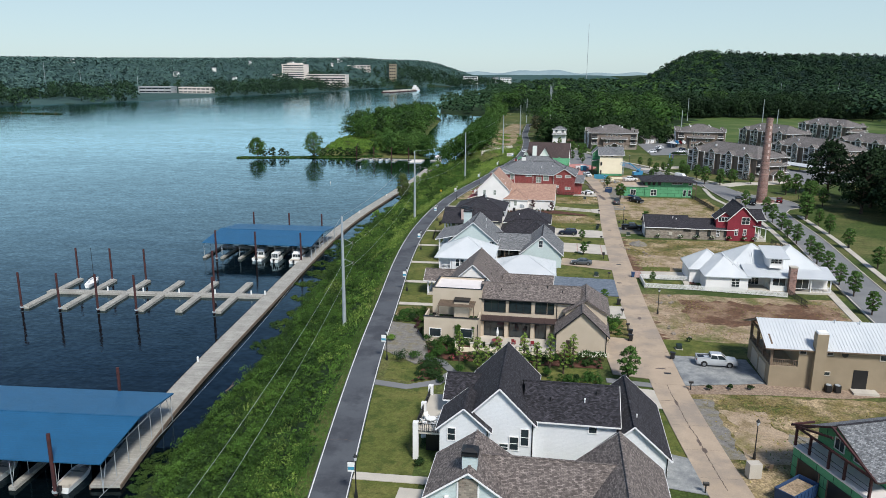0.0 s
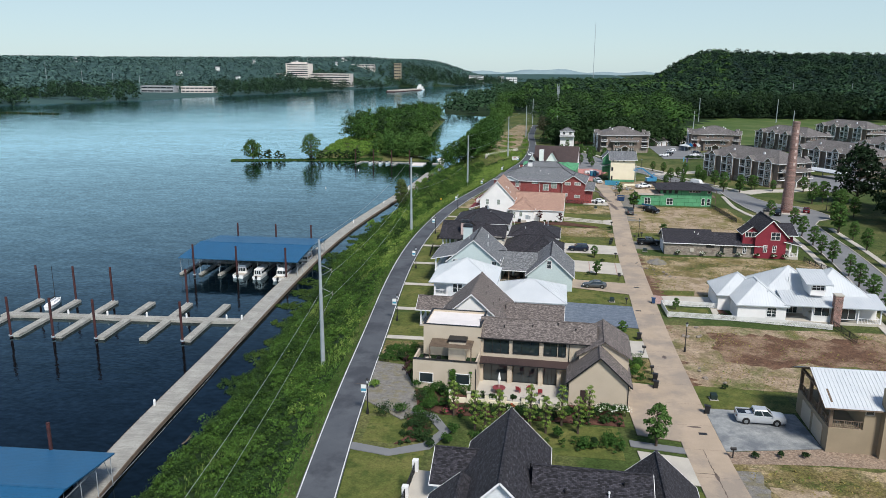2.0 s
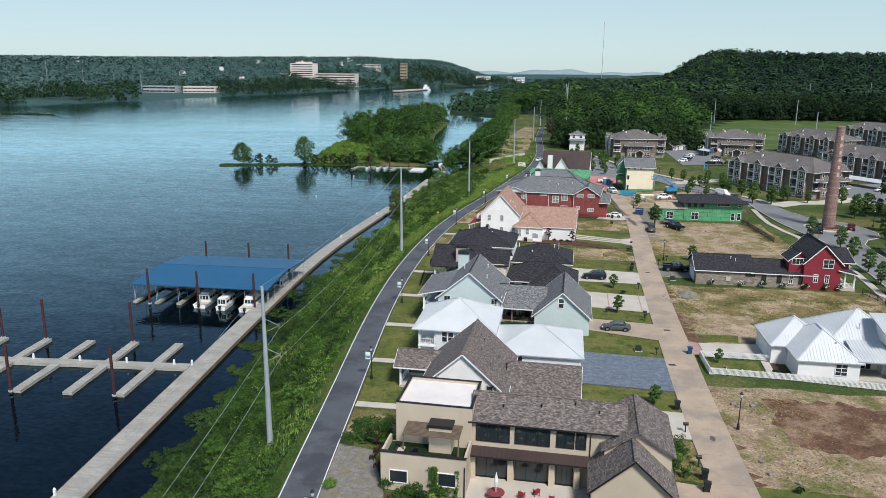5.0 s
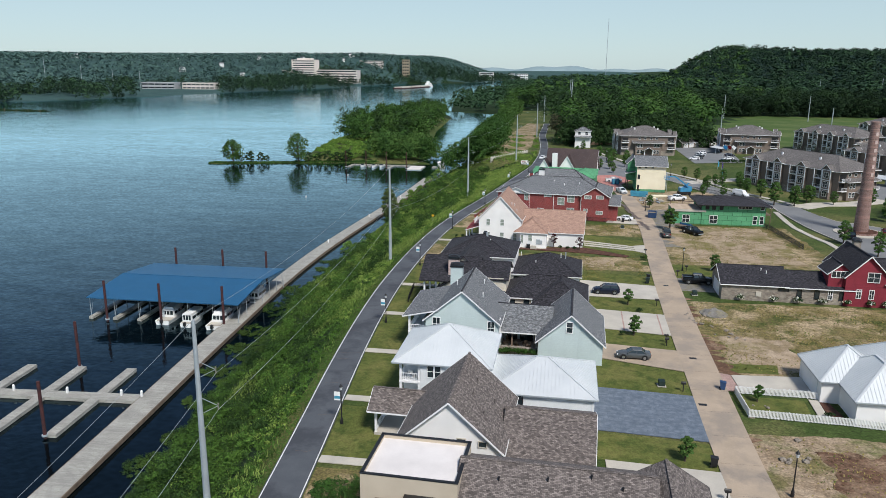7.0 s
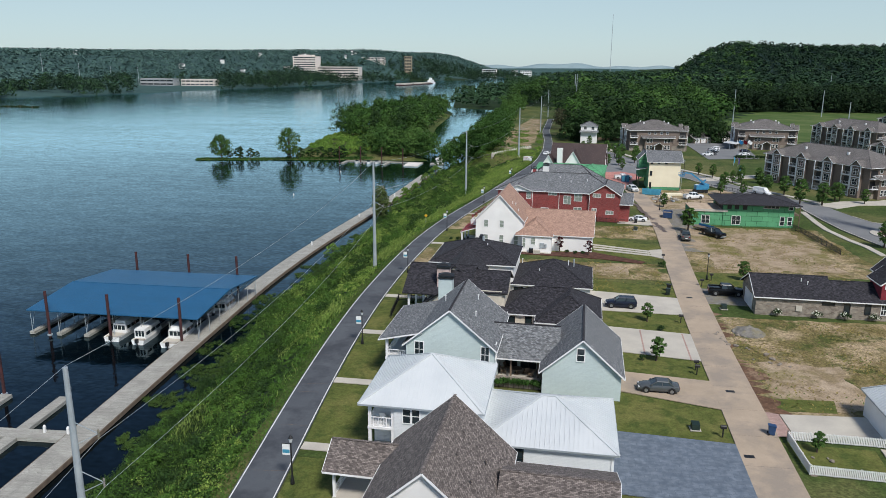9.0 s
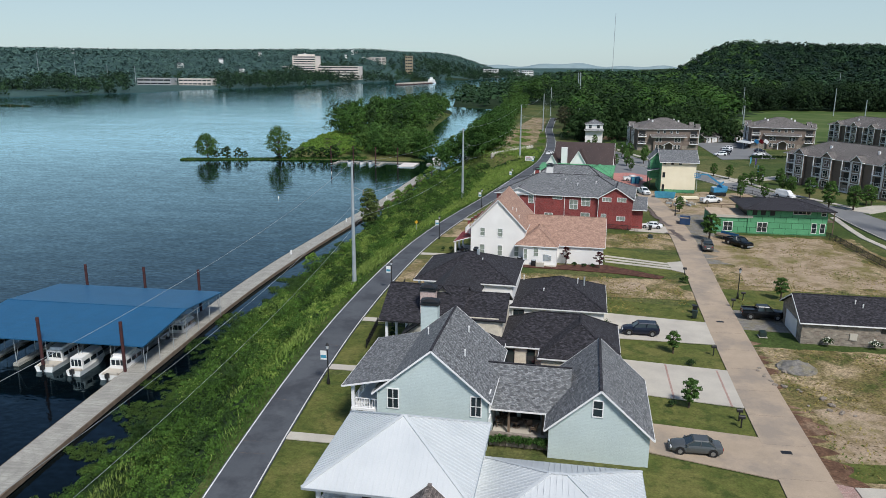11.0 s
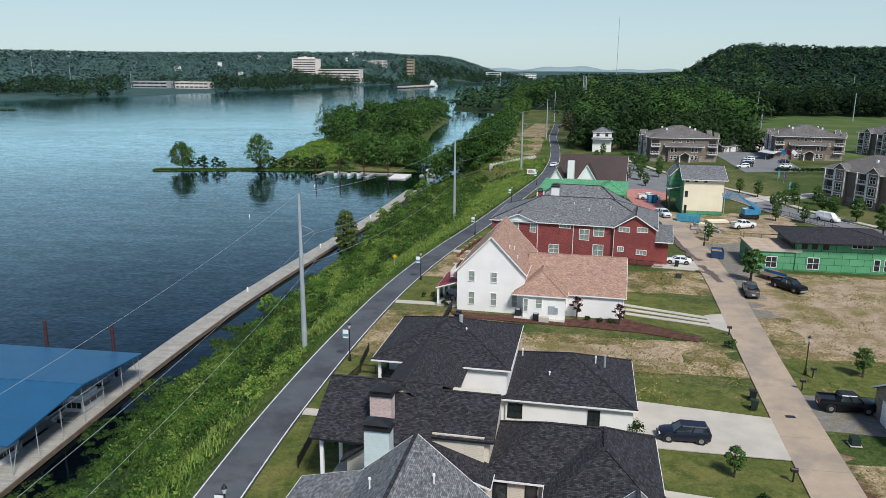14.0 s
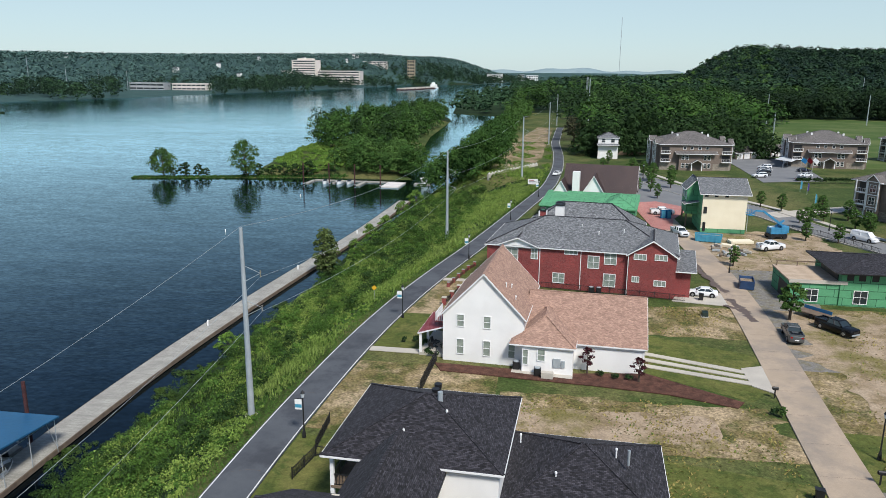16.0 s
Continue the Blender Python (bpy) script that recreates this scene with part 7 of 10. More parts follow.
def boathouse(x, y, rz, length, depth, slips):
    h = thing("boathouse", x, y, WATER, rz, "open boat dock under a blue metal roof on thin posts", "boathouse", "boathouses")
    roof(h, "gx", 0, length, 0, depth, 4.7, 5.9, M["blueroof"], oh=0.3, thick=0.1, trim=True, trimmat=M["blueroof"])
    step = length / slips
    for k in range(slips + 1):
        xx = k * step
        if k < slips:
            block(h, "finger", xx - 0.45, xx + 0.45, 0.0, depth * 0.46, 0.05, 0.55, M["dock"])
            block(h, "finger", xx - 0.45, xx + 0.45, depth * 0.54, depth, 0.05, 0.55, M["dock"])
        for yy in np.linspace(0.2, depth - 0.2, 7):
            bm = bmesh.new()
            tube(bm, (xx, yy, 0.3), (xx, yy, 4.7), 0.05, 0.05, 6)
            part("post", bm, M["galv"], h)
        bm = bmesh.new()
        half = depth / 2
        beam(bm, (xx, 0.1, 4.55), (xx, depth - 0.1, 4.55), 0.07)
        beam(bm, (xx, 0.2, 0.9), (xx, 1.6, 4.5), 0.05)
        beam(bm, (xx, depth - 0.2, 0.9), (xx, depth - 1.6, 4.5), 0.05)
        for t in np.linspace(0.1, 0.9, 7):
            beam(bm, (xx, depth * t, 4.55), (xx, depth * t, 4.6 + 1.15 * (1 - abs(2 * t - 1))), 0.05)
        part("truss", bm, M["galv"], h)
    block(h, "walkway", -0.6, length, depth * 0.46, depth * 0.54, 0.05, 0.55, M["dock"])
    return h


boathouse(-87.0, 193.6, -0.5, 31.0, 26.0, 6)
boathouse(-86.0, 76.8, 1.0, 36.0, 20.0, 6)
for x, y in ((-83, 192.8), (-71.5, 192.6), (-58.6, 192.6), (-82, 220.6), (-70.5, 220.4), (-60, 220.2), (-56.0, 77.0), (-58.5, 97.6), (-76, 77.0)):
    piling(x, y)
motorboat(-60.2, 195.6, 0, "cruiser")
motorboat(-66.0, 195.2, 0, "pontoon")
motorboat(-71.2, 197.0, 0, "cruiser")
motorboat(-58.9, 210.8, 0, "cruiser")
motorboat(-60.5, 213.0, 180, "runabout")
motorboat(-77.0, 213.0, 180, "runabout")
motorboat(-55.5, 80.6, 0, "runabout")
motorboat(-66.0, 80.6, 0, "runabout")

h = thing("boat_dock", -109, 157.6, WATER, 2.5, "grey floating dock with cross fingers between rusty pilings", "dock")
block(h, "walkway", -0.8, 51.4, -1.1, 1.1, 0.05, 0.6, M["dock"])
for k in range(6):
    block(h, "finger", 0.2 + 8.7 * k, 1.8 + 8.7 * k, -12.2, -1.1, 0.05, 0.59, M["dock"])
    block(h, "finger", 0.2 + 8.7 * k, 1.8 + 8.7 * k, 1.1, 10.6, 0.05, 0.59, M["dock"])
for k in range(6):
    if k != 4:
        piling(-108.2 + 8.7 * k, 145.3 + 0.38 * k)
    if k < 3 or k == 4:
        piling(-109.0 + 8.7 * k, 168.4 + 0.38 * k)
for k in range(1, 6):
    bollard(-104.5 + 8.7 * k, 158.6 + 0.3 * k, WATER + 0.6)
for x, y in ((-55.9, 119.0), (-57.6, 159.9), (-58.9, 206.0), (-57.3, 262.0), (-54.0, 300.0), (-50.3, 338.0)):
    bollard(x, y, DECK)

# sail boat at the dock
h = thing("sailboat", -103.6, 165.5, WATER, 8, "small white sailing boat with a bare mast tied to the dock", "boat", "moored boats")
bm = bmesh.new()
secs = []
for k in range(9):
    t = k / 8
    w = max(0.05, 1.1 * math.sin(0.5 + t * 2.6))
    secs.append([bm.verts.new(q) for q in ((-w, -3.4 + 6.8 * t, 0.8 + 0.2 * t), (-w * 0.7, -3.4 + 6.8 * t, 0.0), (0, -3.4 + 6.8 * t, -0.3), (w * 0.7, -3.4 + 6.8 * t, 0.0), (w, -3.4 + 6.8 * t, 0.8 + 0.2 * t))])
for a, b in zip(secs, secs[1:]):
    for k in range(4):
        bm.faces.new((a[k], a[k + 1], b[k + 1], b[k]))
    bm.faces.new((a[4], a[0], b[0], b[4]))
bm.faces.new(secs[0][::-1])
bm.faces.new(secs[-1])
part("hull", bm, M["white"], h)
block(h, "cabin", -0.6, 0.6, -0.8, 1.8, 0.9, 1.35, M["white"])
bm = bmesh.new()
tube(bm, (0, 0.9, 0.9), (0, 0.9, 9.0), 0.07, 0.05)
part("mast", bm, M["black"], h)
bm = bmesh.new()
tube(bm, (0, 0.9, 1.9), (0, -2.4, 1.95), 0.16, 0.12)
part("boom", bm, M["black"], h, "boom with a dark furled sail")

# small harbour behind the spit
h = thing("boat_dock", -92.4, 434.6, WATER, -2.5, "pale floating dock with short fingers under the trees", "dock")
block(h, "walkway", 0, 37.5, -0.7, 0.7, 0.05, 0.5, M["dock"])
for x, w, d in ((-0.9, 1.5, 9.0), (9.4, 0.9, 6.5), (20.2, 1.5, 10.5)):
    block(h, "finger", x, x + w, -d, -0.7, 0.05, 0.49, M["dock"])
block(h, "platform", 30.5, 37.3, -11.5, -0.7, 0.05, 0.52, M["membrane"], "pale wide float")
for x, y in ((-93.9, 424.2), (-83.9, 425.4), (-73.2, 423.6), (-63.0, 423.2)):
    piling(x, y)
motorboat(-86.6, 429.4, 178, "runabout")
motorboat(-80.8, 429.0, 178, "runabout")
motorboat(-77.0, 430.0, 178, "runabout")
h = thing("dock_shelter", -48.0, 429.5, WATER, 0, "small white dock shelter with a pale roof", "shelter")
block(h, "wall", 0, 3, 0, 3, 0.3, 3.0, M["white"])
roof(h, "hip", 0, 3, 0, 3, 3.0, 3.6, M["membrane"])
block(h, "float", -3, 3.4, -0.4, 3.4, 0.0, 0.55, M["dock"])
for x, y in ((-87.3, 336.7), (-85.9, 396.6)):
    h = thing("buoy", x, y, WATER, 0, "small white marker buoy floating upright", "buoy", "buoys")
    bm = bmesh.new()
    tube(bm, (0, 0, -0.6), (0, 0, 0.7), 0.16, 0.16, 10)
    tube(bm, (0, 0, 0.7), (0, 0, 0.85), 0.16, 0.05, 10)
    part("float", bm, M["white"], h)
# dead branches lying off the bank
for x, y, rz, s in ((-47.0, 109.0, 20, 1.6), (-45.0, 112.5, 60, 2.0), (-45.8, 292.0, 100, 2.4)):
    h = thing("driftwood", x, y, WATER, rz, "bare grey driftwood branch lying in shallow water", "driftwood", "driftwood")
    bm = bmesh.new()
    r = random.Random(int(x * 10))
    tube(bm, (0, 0, -0.2), (s, 0.2, 0.9), 0.12, 0.06, 6)
    for k in range(4):
        a = Vector((s * (0.3 + 0.17 * k), 0.06, 0.2 + 0.17 * k))
        tube(bm, a, a + Vector((r.uniform(0, 0.8), r.uniform(-0.8, 0.8), r.uniform(0.3, 1.0))), 0.05, 0.02, 5)
    part("branch", bm, M["wood"], h)

# ---------------------------------------------------------------- power line
POLES = [(-24.5, 30.0), (-29.6, 122.5), (-30.0, 215.3), (-21.7, 307.8), (-8.0, 393.5), (0.8, 510.0), (6.0, 640.0)]
tops = []
for x, y in POLES:
    z = float(land(x, y)) - 0.2
    H = 20.4
    h = thing("power_pole", x, y, z, 0, "tall tapered galvanised steel power pole with side arms", "power pole", "power poles")
    bm = bmesh.new()
    tube(bm, (0, 0, 0), (0, 0, H), 0.36, 0.17, 16)
    part("shaft", bm, M["galv"], h)
    bm = bmesh.new()
    tube(bm, (0, 0, -0.5), (0, 0, 0.3), 0.7, 0.65, 16)
    part("footing", bm, M["slab"], h)
    ends = [(0, 0, H + 0.1)]
    for zz in (H - 4.6, H - 8.2):
        for low in (0.7, -0.9):
            bm = bmesh.new()
            beam(bm, (0.15, 0, zz + low), (1.8, 0, zz), 0.045)
            part("strut", bm, M["galv"], h)
        bm = bmesh.new()
        for k in range(5):
            tube(bm, (1.8, 0, zz + 0.3 - 0.14 * k), (1.8, 0, zz + 0.2 - 0.14 * k), 0.05, 0.085, 8)
        part("insulator", bm, M["greygravel"], h)
        ends.append((1.8, 0, zz - 0.36))
    tops.append([Vector((x, y, z)) + Vector(e) for e in ends])
for a, b in zip(tops, tops[1:]):
    for p, q in zip(a, b):
        cu = bpy.data.curves.new("wire", "CURVE")
        cu.dimensions = "3D"
        cu.bevel_depth = 0.017
        cu.bevel_resolution = 0
        sp = cu.splines.new("POLY")
        sp.points.add(16)
        for k in range(17):
            t = k / 16
            w = p.lerp(q, t)
            sp.points[k].co = (w.x, w.y, w.z - 4 * t * (1 - t) * 1.9, 1)
        cu.materials.append(M["galv"])
        tagged(new("power_wire", cu), "thin pale power line sagging between the poles", "wire", "power wires")


# ---------------------------------------------------------------- vehicles
def paint(name, a, metal=0.3):
    return mat(name, a, tuple(v * 0.9 for v in a[:3]) + (1,), size=2, rough=0.25, metal=metal, grain=0.03)


PAINT = dict(grey=paint("grey_car_paint", lin(92, 96, 98)), navy=paint("navy_car_paint", lin(34, 40, 56)), black=paint("black_car_paint", lin(20, 22, 26)), white=paint("white_car_paint", lin(228, 230, 232), 0.0),
             silver=paint("silver_car_paint", lin(196, 200, 204)), red=paint("dark_red_car_paint", lin(96, 18, 28)), blue=paint("blue_machine_paint", lin(40, 110, 160), 0.0))
tail = mat("tail_light_red", lin(150, 20, 24), rough=0.2, grain=0)
lampw = mat("head_light_clear", lin(220, 224, 228), rough=0.1, grain=0)
tyre = mat("tyre_rubber", lin(28, 28, 30), rough=0.9)
rimm = mat("alloy_rim", lin(170, 174, 178), rough=0.3, metal=0.8)


def loft(bm, secs):
    """A closed skin through rings of points."""
    rings = [[bm.verts.new(p) for p in s] for s in secs]
    n = len(rings[0])
    for a, b in zip(rings, rings[1:]):
        for k in range(n):
            bm.faces.new((a[k], a[(k + 1) % n], b[(k + 1) % n], b[k]))
    bm.faces.new(rings[0][::-1])
    bm.faces.new(rings[-1])


def vehicle(x, y, rz, kind, colour, label, group="parked vehicles", z=0.06):
    """A car with its front towards local +x."""
    L, W, H, hood, deck = {"sedan": (4.75, 1.82, 1.45, 0.94, 0.98), "suv": (4.9, 1.95, 1.75, 1.1, 1.2), "pickup": (5.9, 2.0, 1.9, 1.2, 1.25), "van": (5.6, 2.0, 2.1, 1.15, 1.4)}[kind]
    h = thing("car" if kind in ("sedan", "suv") else ("pickup_truck" if kind == "pickup" else "van"), x, y, z, rz, label, "car" if kind in ("sedan", "suv") else "truck", group)
    m = PAINT[colour]
    w = W / 2
    bm = bmesh.new()
    secs = []
    prof = [(-L / 2, 0.5, deck - 0.16, 0.82), (-L / 2 + 0.06, 0.34, deck - 0.06, 0.9), (-L / 2 + 0.2, 0.28, deck, 0.96), (-L * 0.25, 0.24, deck + 0.02, 1.0), (0.1, 0.24, hood + 0.05, 1.0), (L * 0.2, 0.24, hood, 1.0), (L * 0.36, 0.25, hood - 0.09, 0.98), (L / 2 - 0.2, 0.28, hood - 0.2, 0.9), (L / 2 - 0.05, 0.36, hood - 0.32, 0.8), (L / 2, 0.45, hood - 0.42, 0.72)]
    if kind == "pickup":  # tall square bonnet and tail
        prof = prof[:5] + [(L * 0.2, 0.26, hood + 0.03, 1.0), (L * 0.36, 0.28, hood - 0.01, 1.0), (L / 2 - 0.2, 0.32, hood - 0.05, 0.97), (L / 2 - 0.05, 0.38, hood - 0.12, 0.92), (L / 2, 0.45, hood - 0.22, 0.88)]
    for px, lo, hi, k in prof:
        half = [(0.9, lo), (0.98, lo + 0.1), (1.0, lo + (hi - lo) * 0.45), (0.97, lo + (hi - lo) * 0.75), (0.9, hi - 0.04), (0.74, hi), (0.35, hi + 0.03)]
        secs.append([(px, -w * k * a, b) for a, b in half] + [(px, w * k * a, b) for a, b in half[::-1]])
    loft(bm, secs)
    body = part("body", bm, m, h)
    body.data.polygons.foreach_set("use_smooth", np.ones(len(body.data.polygons), bool))
    body.data.set_sharp_from_angle(angle=radians(40))
    x0, x1, t0, t1 = {"sedan": (-L * 0.36, L * 0.22, -L * 0.22, L * 0.05), "suv": (-L * 0.47, L * 0.22, -L * 0.4, L * 0.06), "pickup": (-L * 0.17, L * 0.25, -L * 0.14, L * 0.11), "van": (-L * 0.48, L * 0.34, -L * 0.46, L * 0.18)}[kind]
    base = hood - 0.02
    bm = bmesh.new()
    solid(bm, [(x0, -w * 0.88, base), (x1, -w * 0.86, base), (x1, w * 0.86, base), (x0, w * 0.88, base), (t0, -w * 0.7, H - 0.06), (t1, -w * 0.7, H - 0.06), (t1, w * 0.7, H - 0.06), (t0, w * 0.7, H - 0.06)],
          [(3, 2, 1, 0), (4, 5, 6, 7), (0, 1, 5, 4), (1, 2, 6, 5), (2, 3, 7, 6), (3, 0, 4, 7)])
    part("glazing", bm, M["glass"] if kind != "van" else m, h)
    bm = bmesh.new()
    solid(bm, [(t0 - 0.1, -w * 0.73, H - 0.1), (t1 + 0.1, -w * 0.73, H - 0.1), (t1 + 0.1, w * 0.73, H - 0.1), (t0 - 0.1, w * 0.73, H - 0.1), (t0, -w * 0.66, H), (t1, -w * 0.66, H), (t1, w * 0.66, H), (t0, w * 0.66, H)],
          [(3, 2, 1, 0), (4, 5, 6, 7), (0, 1, 5, 4), (1, 2, 6, 5), (2, 3, 7, 6), (3, 0, 4, 7)])
    part("roof_panel", bm, m, h)
    for s in (-1, 1):
        for a, b in (((x0, s * w * 0.89, base), (t0, s * w * 0.71, H - 0.06)), ((x1, s * w * 0.87, base), (t1, s * w * 0.71, H - 0.06)), (((x0 + x1) / 2, s * w * 0.885, base), ((t0 + t1) / 2, s * w * 0.715, H - 0.06))):
            bm = bmesh.new()
            beam(bm, a, b, 0.09)
            part("pillar", bm, m, h)
        block(h, "headlight", L / 2 - 0.16, L / 2 - 0.02, s * w * 0.6 - 0.2, s * w * 0.6 + 0.2, hood - 0.4, hood - 0.26, lampw)
        block(h, "tail_light", -L / 2 - 0.02, -L / 2 + 0.08, s * w * 0.66 - 0.14, s * w * 0.66 + 0.14, deck - 0.35, deck - 0.15, tail)
        block(h, "wing_mirror", x1 - 0.25, x1 - 0.1, s * (w * 0.95 + 0.08) - 0.09, s * (w * 0.95 + 0.08) + 0.09, base, base + 0.14, m)
        for px in (-L * 0.31, L * 0.31):
            r = 0.34 if kind in ("sedan",) else 0.39
            # black disc paints the dark of a hollow arch round the wheel
            bm = bmesh.new()
            tube(bm, (px, s * (w - 0.3), r + 0.03), (px, s * (w + 0.004), r + 0.03), r + 0.09, r + 0.09, 18)
            part("wheel_arch_shade", bm, M["black"], h)
            bm = bmesh.new()
            tube(bm, (px, s * (w - 0.22), r), (px, s * (w + 0.02), r), r, r, 18)
            wh = part("wheel", bm, tyre, h)
            bm = bmesh.new()
            tube(bm, (px, s * (w - 0.02), r), (px, s * (w + 0.035), r), r * 0.66, r * 0.6, 14)
            part("rim", bm, rimm, wh)
    if kind == "pickup":
        block(h, "bed_liner", -L / 2 + 0.16, x0 - 0.12, -w * 0.78, w * 0.78, deck - 0.02, deck + 0.045, PAINT["black"])
        for s in (-1, 1):
            block(h, "bed_side", -L / 2 + 0.08, x0 - 0.04, s * w * 0.86 - 0.07, s * w * 0.86 + 0.07, deck - 0.08, deck + 0.16, m)
        block(h, "tailgate", -L / 2 + 0.04, -L / 2 + 0.14, -w * 0.86, w * 0.86, deck - 0.3, deck + 0.16, m)
        block(h, "grille", L / 2 - 0.02, L / 2 + 0.03, -w * 0.5, w * 0.5, hood - 0.55, hood - 0.27, M["black"])
    block(h, "bumper", L / 2 - 0.1, L / 2 + 0.06, -w * 0.8, w * 0.8, 0.35, 0.55, m if kind != "pickup" else M["galv"])
    block(h, "number_plate", -L / 2 - 0.03, -L / 2 + 0.01, -0.26, 0.26, 0.6, 0.74, M["white"])
    return h


vehicle(15.5, 165.0, 178, "sedan", "grey", "dark grey saloon car parked on a tan driveway")
vehicle(14.3, 196.4, 178, "suv", "navy", "dark navy sport utility car parked on a concrete drive")
vehicle(32.6, 205.6, -2, "pickup", "black", "black pickup truck parked by the stone house")
vehicle(31.0, 107.3, -3, "pickup", "silver", "silver pickup truck with a dark bed cover")
vehicle(33.5, 247.5, 84, "pickup", "grey", "grey pickup truck parked beside the alley")
vehicle(40.4, 251.0, -58, "pickup", "black", "black pickup truck towing a trailer on sandy ground")
vehicle(25.2, 265.4, 172, "sedan", "white", "white saloon car parked by the brick house")
vehicle(29.3, 311.4, -75, "pickup", "white", "white pickup truck on the alley by the building site")
vehicle(45.3, 300.4, 24, "pickup", "white", "white pickup truck on the sandy building site")
vehicle(67.5, 311.8, -55, "van", "white", "white van parked along the street")
vehicle(88.9, 257.0, 70, "suv", "red", "dark red car on the junction beside the chimney")
vehicle(78.6, 251.6, -110, "suv", "black", "dark car standing at the junction kerb")
vehicle(29.0, 335.5, 5, "pickup", "white", "white pickup truck on the red brick court")
vehicle(3.6, 402.0, -110, "sedan", "white", "white car on the far road")
for k, (x, y, c) in enumerate(((72, 410, "white"), (74.5, 414, "grey"), (76, 420, "black"), (78, 426, "silver"), (88, 414, "white"), (84, 404, "grey"), (80, 434, "white"), (92, 428, "navy"), (128, 330, "white"), (134, 334, "silver"))):
    vehicle(x, y, 12 if k % 2 else 192, "sedan" if k % 3 else "suv", c, "%s car standing in the apartment car park" % {"grey": "dark grey", "navy": "dark blue"}.get(c, c))

# trailer, skips, toilets, lift
h = thing("trailer", 39.4, 257.2, 0.06, 128, "low flat trailer with blue sides", "trailer")
block(h, "bed", -2.2, 2.2, -1.0, 1.0, 0.5, 0.7, M["wood"])
block(h, "side_board", -2.2, 2.2, -1.05, -0.98, 0.7, 1.2, PAINT["blue"])
for s in (-0.95, 0.95):
    bm = bmesh.new()
    tube(bm, (-0.3, s - 0.1, 0.34), (-0.3, s + 0.1, 0.34), 0.34, 0.34, 14)
    part("wheel", bm, tyre, h)


def skip(x, y, rz, L, colour, label):
    h = thing("skip", x, y, 0.05, rz, label, "skip", "skips")
    bm = bmesh.new()
    out = [(-L / 2, 0.0), (L / 2, 0.0), (L / 2 + 0.25, 1.5), (-L / 2 - 0.25, 1.5)]
    for s in (-1.1, 1.03):
        solid(bm, [(a, s, b) for a, b in out] + [(a, s + 0.07, b) for a, b in out], [(0, 1, 2, 3), (7, 6, 5, 4), (0, 4, 5, 1), (1, 5, 6, 2), (2, 6, 7, 3), (3, 7, 4, 0)])
    box(bm, -L / 2, L / 2, -1.05, 1.05, 0.0, 0.12)
    beam(bm, (L / 2, 0, 0.06), (L / 2 + 0.25, 0, 1.5), 2.1, 0.07)
    beam(bm, (-L / 2, 0, 0.06), (-L / 2 - 0.25, 0, 1.5), 2.1, 0.07)
    part("container", bm, colour, h)
    for k in range(6):
        a = -L / 2 + 0.3 + k * (L - 0.6) / 5
        block(h, "rib", a - 0.05, a + 0.05, -1.17, -1.1, 0.05, 1.45, colour)
    block(h, "rubble", -L / 2 + 0.1, L / 2 - 0.1, -1.0, 1.0, 0.12, 1.15, M["dirt"])


teal = mat("teal_skip_paint", lin(70, 150, 176), lin(58, 132, 160), size=1, rough=0.6)
flag_purple = mat("purple_cloth", lin(70, 52, 120), lin(60, 44, 104), size=1, rough=0.8)
dblue = mat("dark_blue_skip_paint", lin(40, 72, 112), lin(34, 60, 96), size=1, rough=0.6)
skip(34.4, 306.5, -12, 5.0, teal, "long teal waste skip on the building site")
skip(33.5, 271.6, 80, 3.0, dblue, "dark blue waste skip beside the alley")
skip(30.2, 71.4, 40, 4.0, dblue, "dark blue waste skip in front of the half-built house")
for x in (28.5, 29.8):
    h = thing("portable_toilet", x, 330.6, 0.05, 10, "blue plastic portable toilet", "portable toilet", "portable toilets")
    block(h, "cabin", -0.55, 0.55, -0.55, 0.55, 0, 2.1, PAINT["blue"])
    block(h, "door", -0.4, 0.4, -0.59, -0.55, 0.1, 1.9, teal)
    block(h, "roof", -0.6, 0.6, -0.6, 0.6, 2.1, 2.25, M["white"])
lift_blue = mat("pale_blue_lift_paint", lin(62, 138, 178), lin(52, 120, 160), size=1, rough=0.5)
h = thing("boom_lift", 49.6, 312.0, 0.05, 12, "pale blue articulated boom lift beside the tall cream house", "lift")
block(h, "chassis", -1.9, 1.9, -1.2, 1.2, 0.45, 1.0, M["black"])
block(h, "turret", -1.7, 1.9, -1.0, 1.0, 1.05, 2.3, lift_blue)
block(h, "counterweight", 0.6, 2.2, -1.05, 1.05, 1.3, 2.7, lift_blue)
block(h, "engine_cover", -1.5, 0.2, 0.35, 1.04, 1.25, 2.5, M["white"])
for s in (-1.1, 1.1):
    for a in (-1.4, 1.4):
        bm = bmesh.new()
        tube(bm, (a, s - 0.18, 0.5), (a, s + 0.18, 0.5), 0.52, 0.52, 16)
        part("wheel", bm, tyre, h)
for a, b, w in (((1.3, -0.3, 2.6), (-3.6, -0.3, 6.0), 0.42), ((-0.2, 0.3, 2.5), (1.6, 0.3, 3.8), 0.36), ((-3.4, -0.3, 5.9), (-5.2, -0.3, 6.1), 0.32), ((-5.1, -0.3, 6.2), (-5.9, -0.3, 5.5), 0.2)):
    bm = bmesh.new()
    beam(bm, a, b, w)
    part("boom", bm, lift_blue, h)
block(h, "basket_floor", -7.0, -5.8, -1.1, 0.5, 5.1, 5.22, lift_blue)
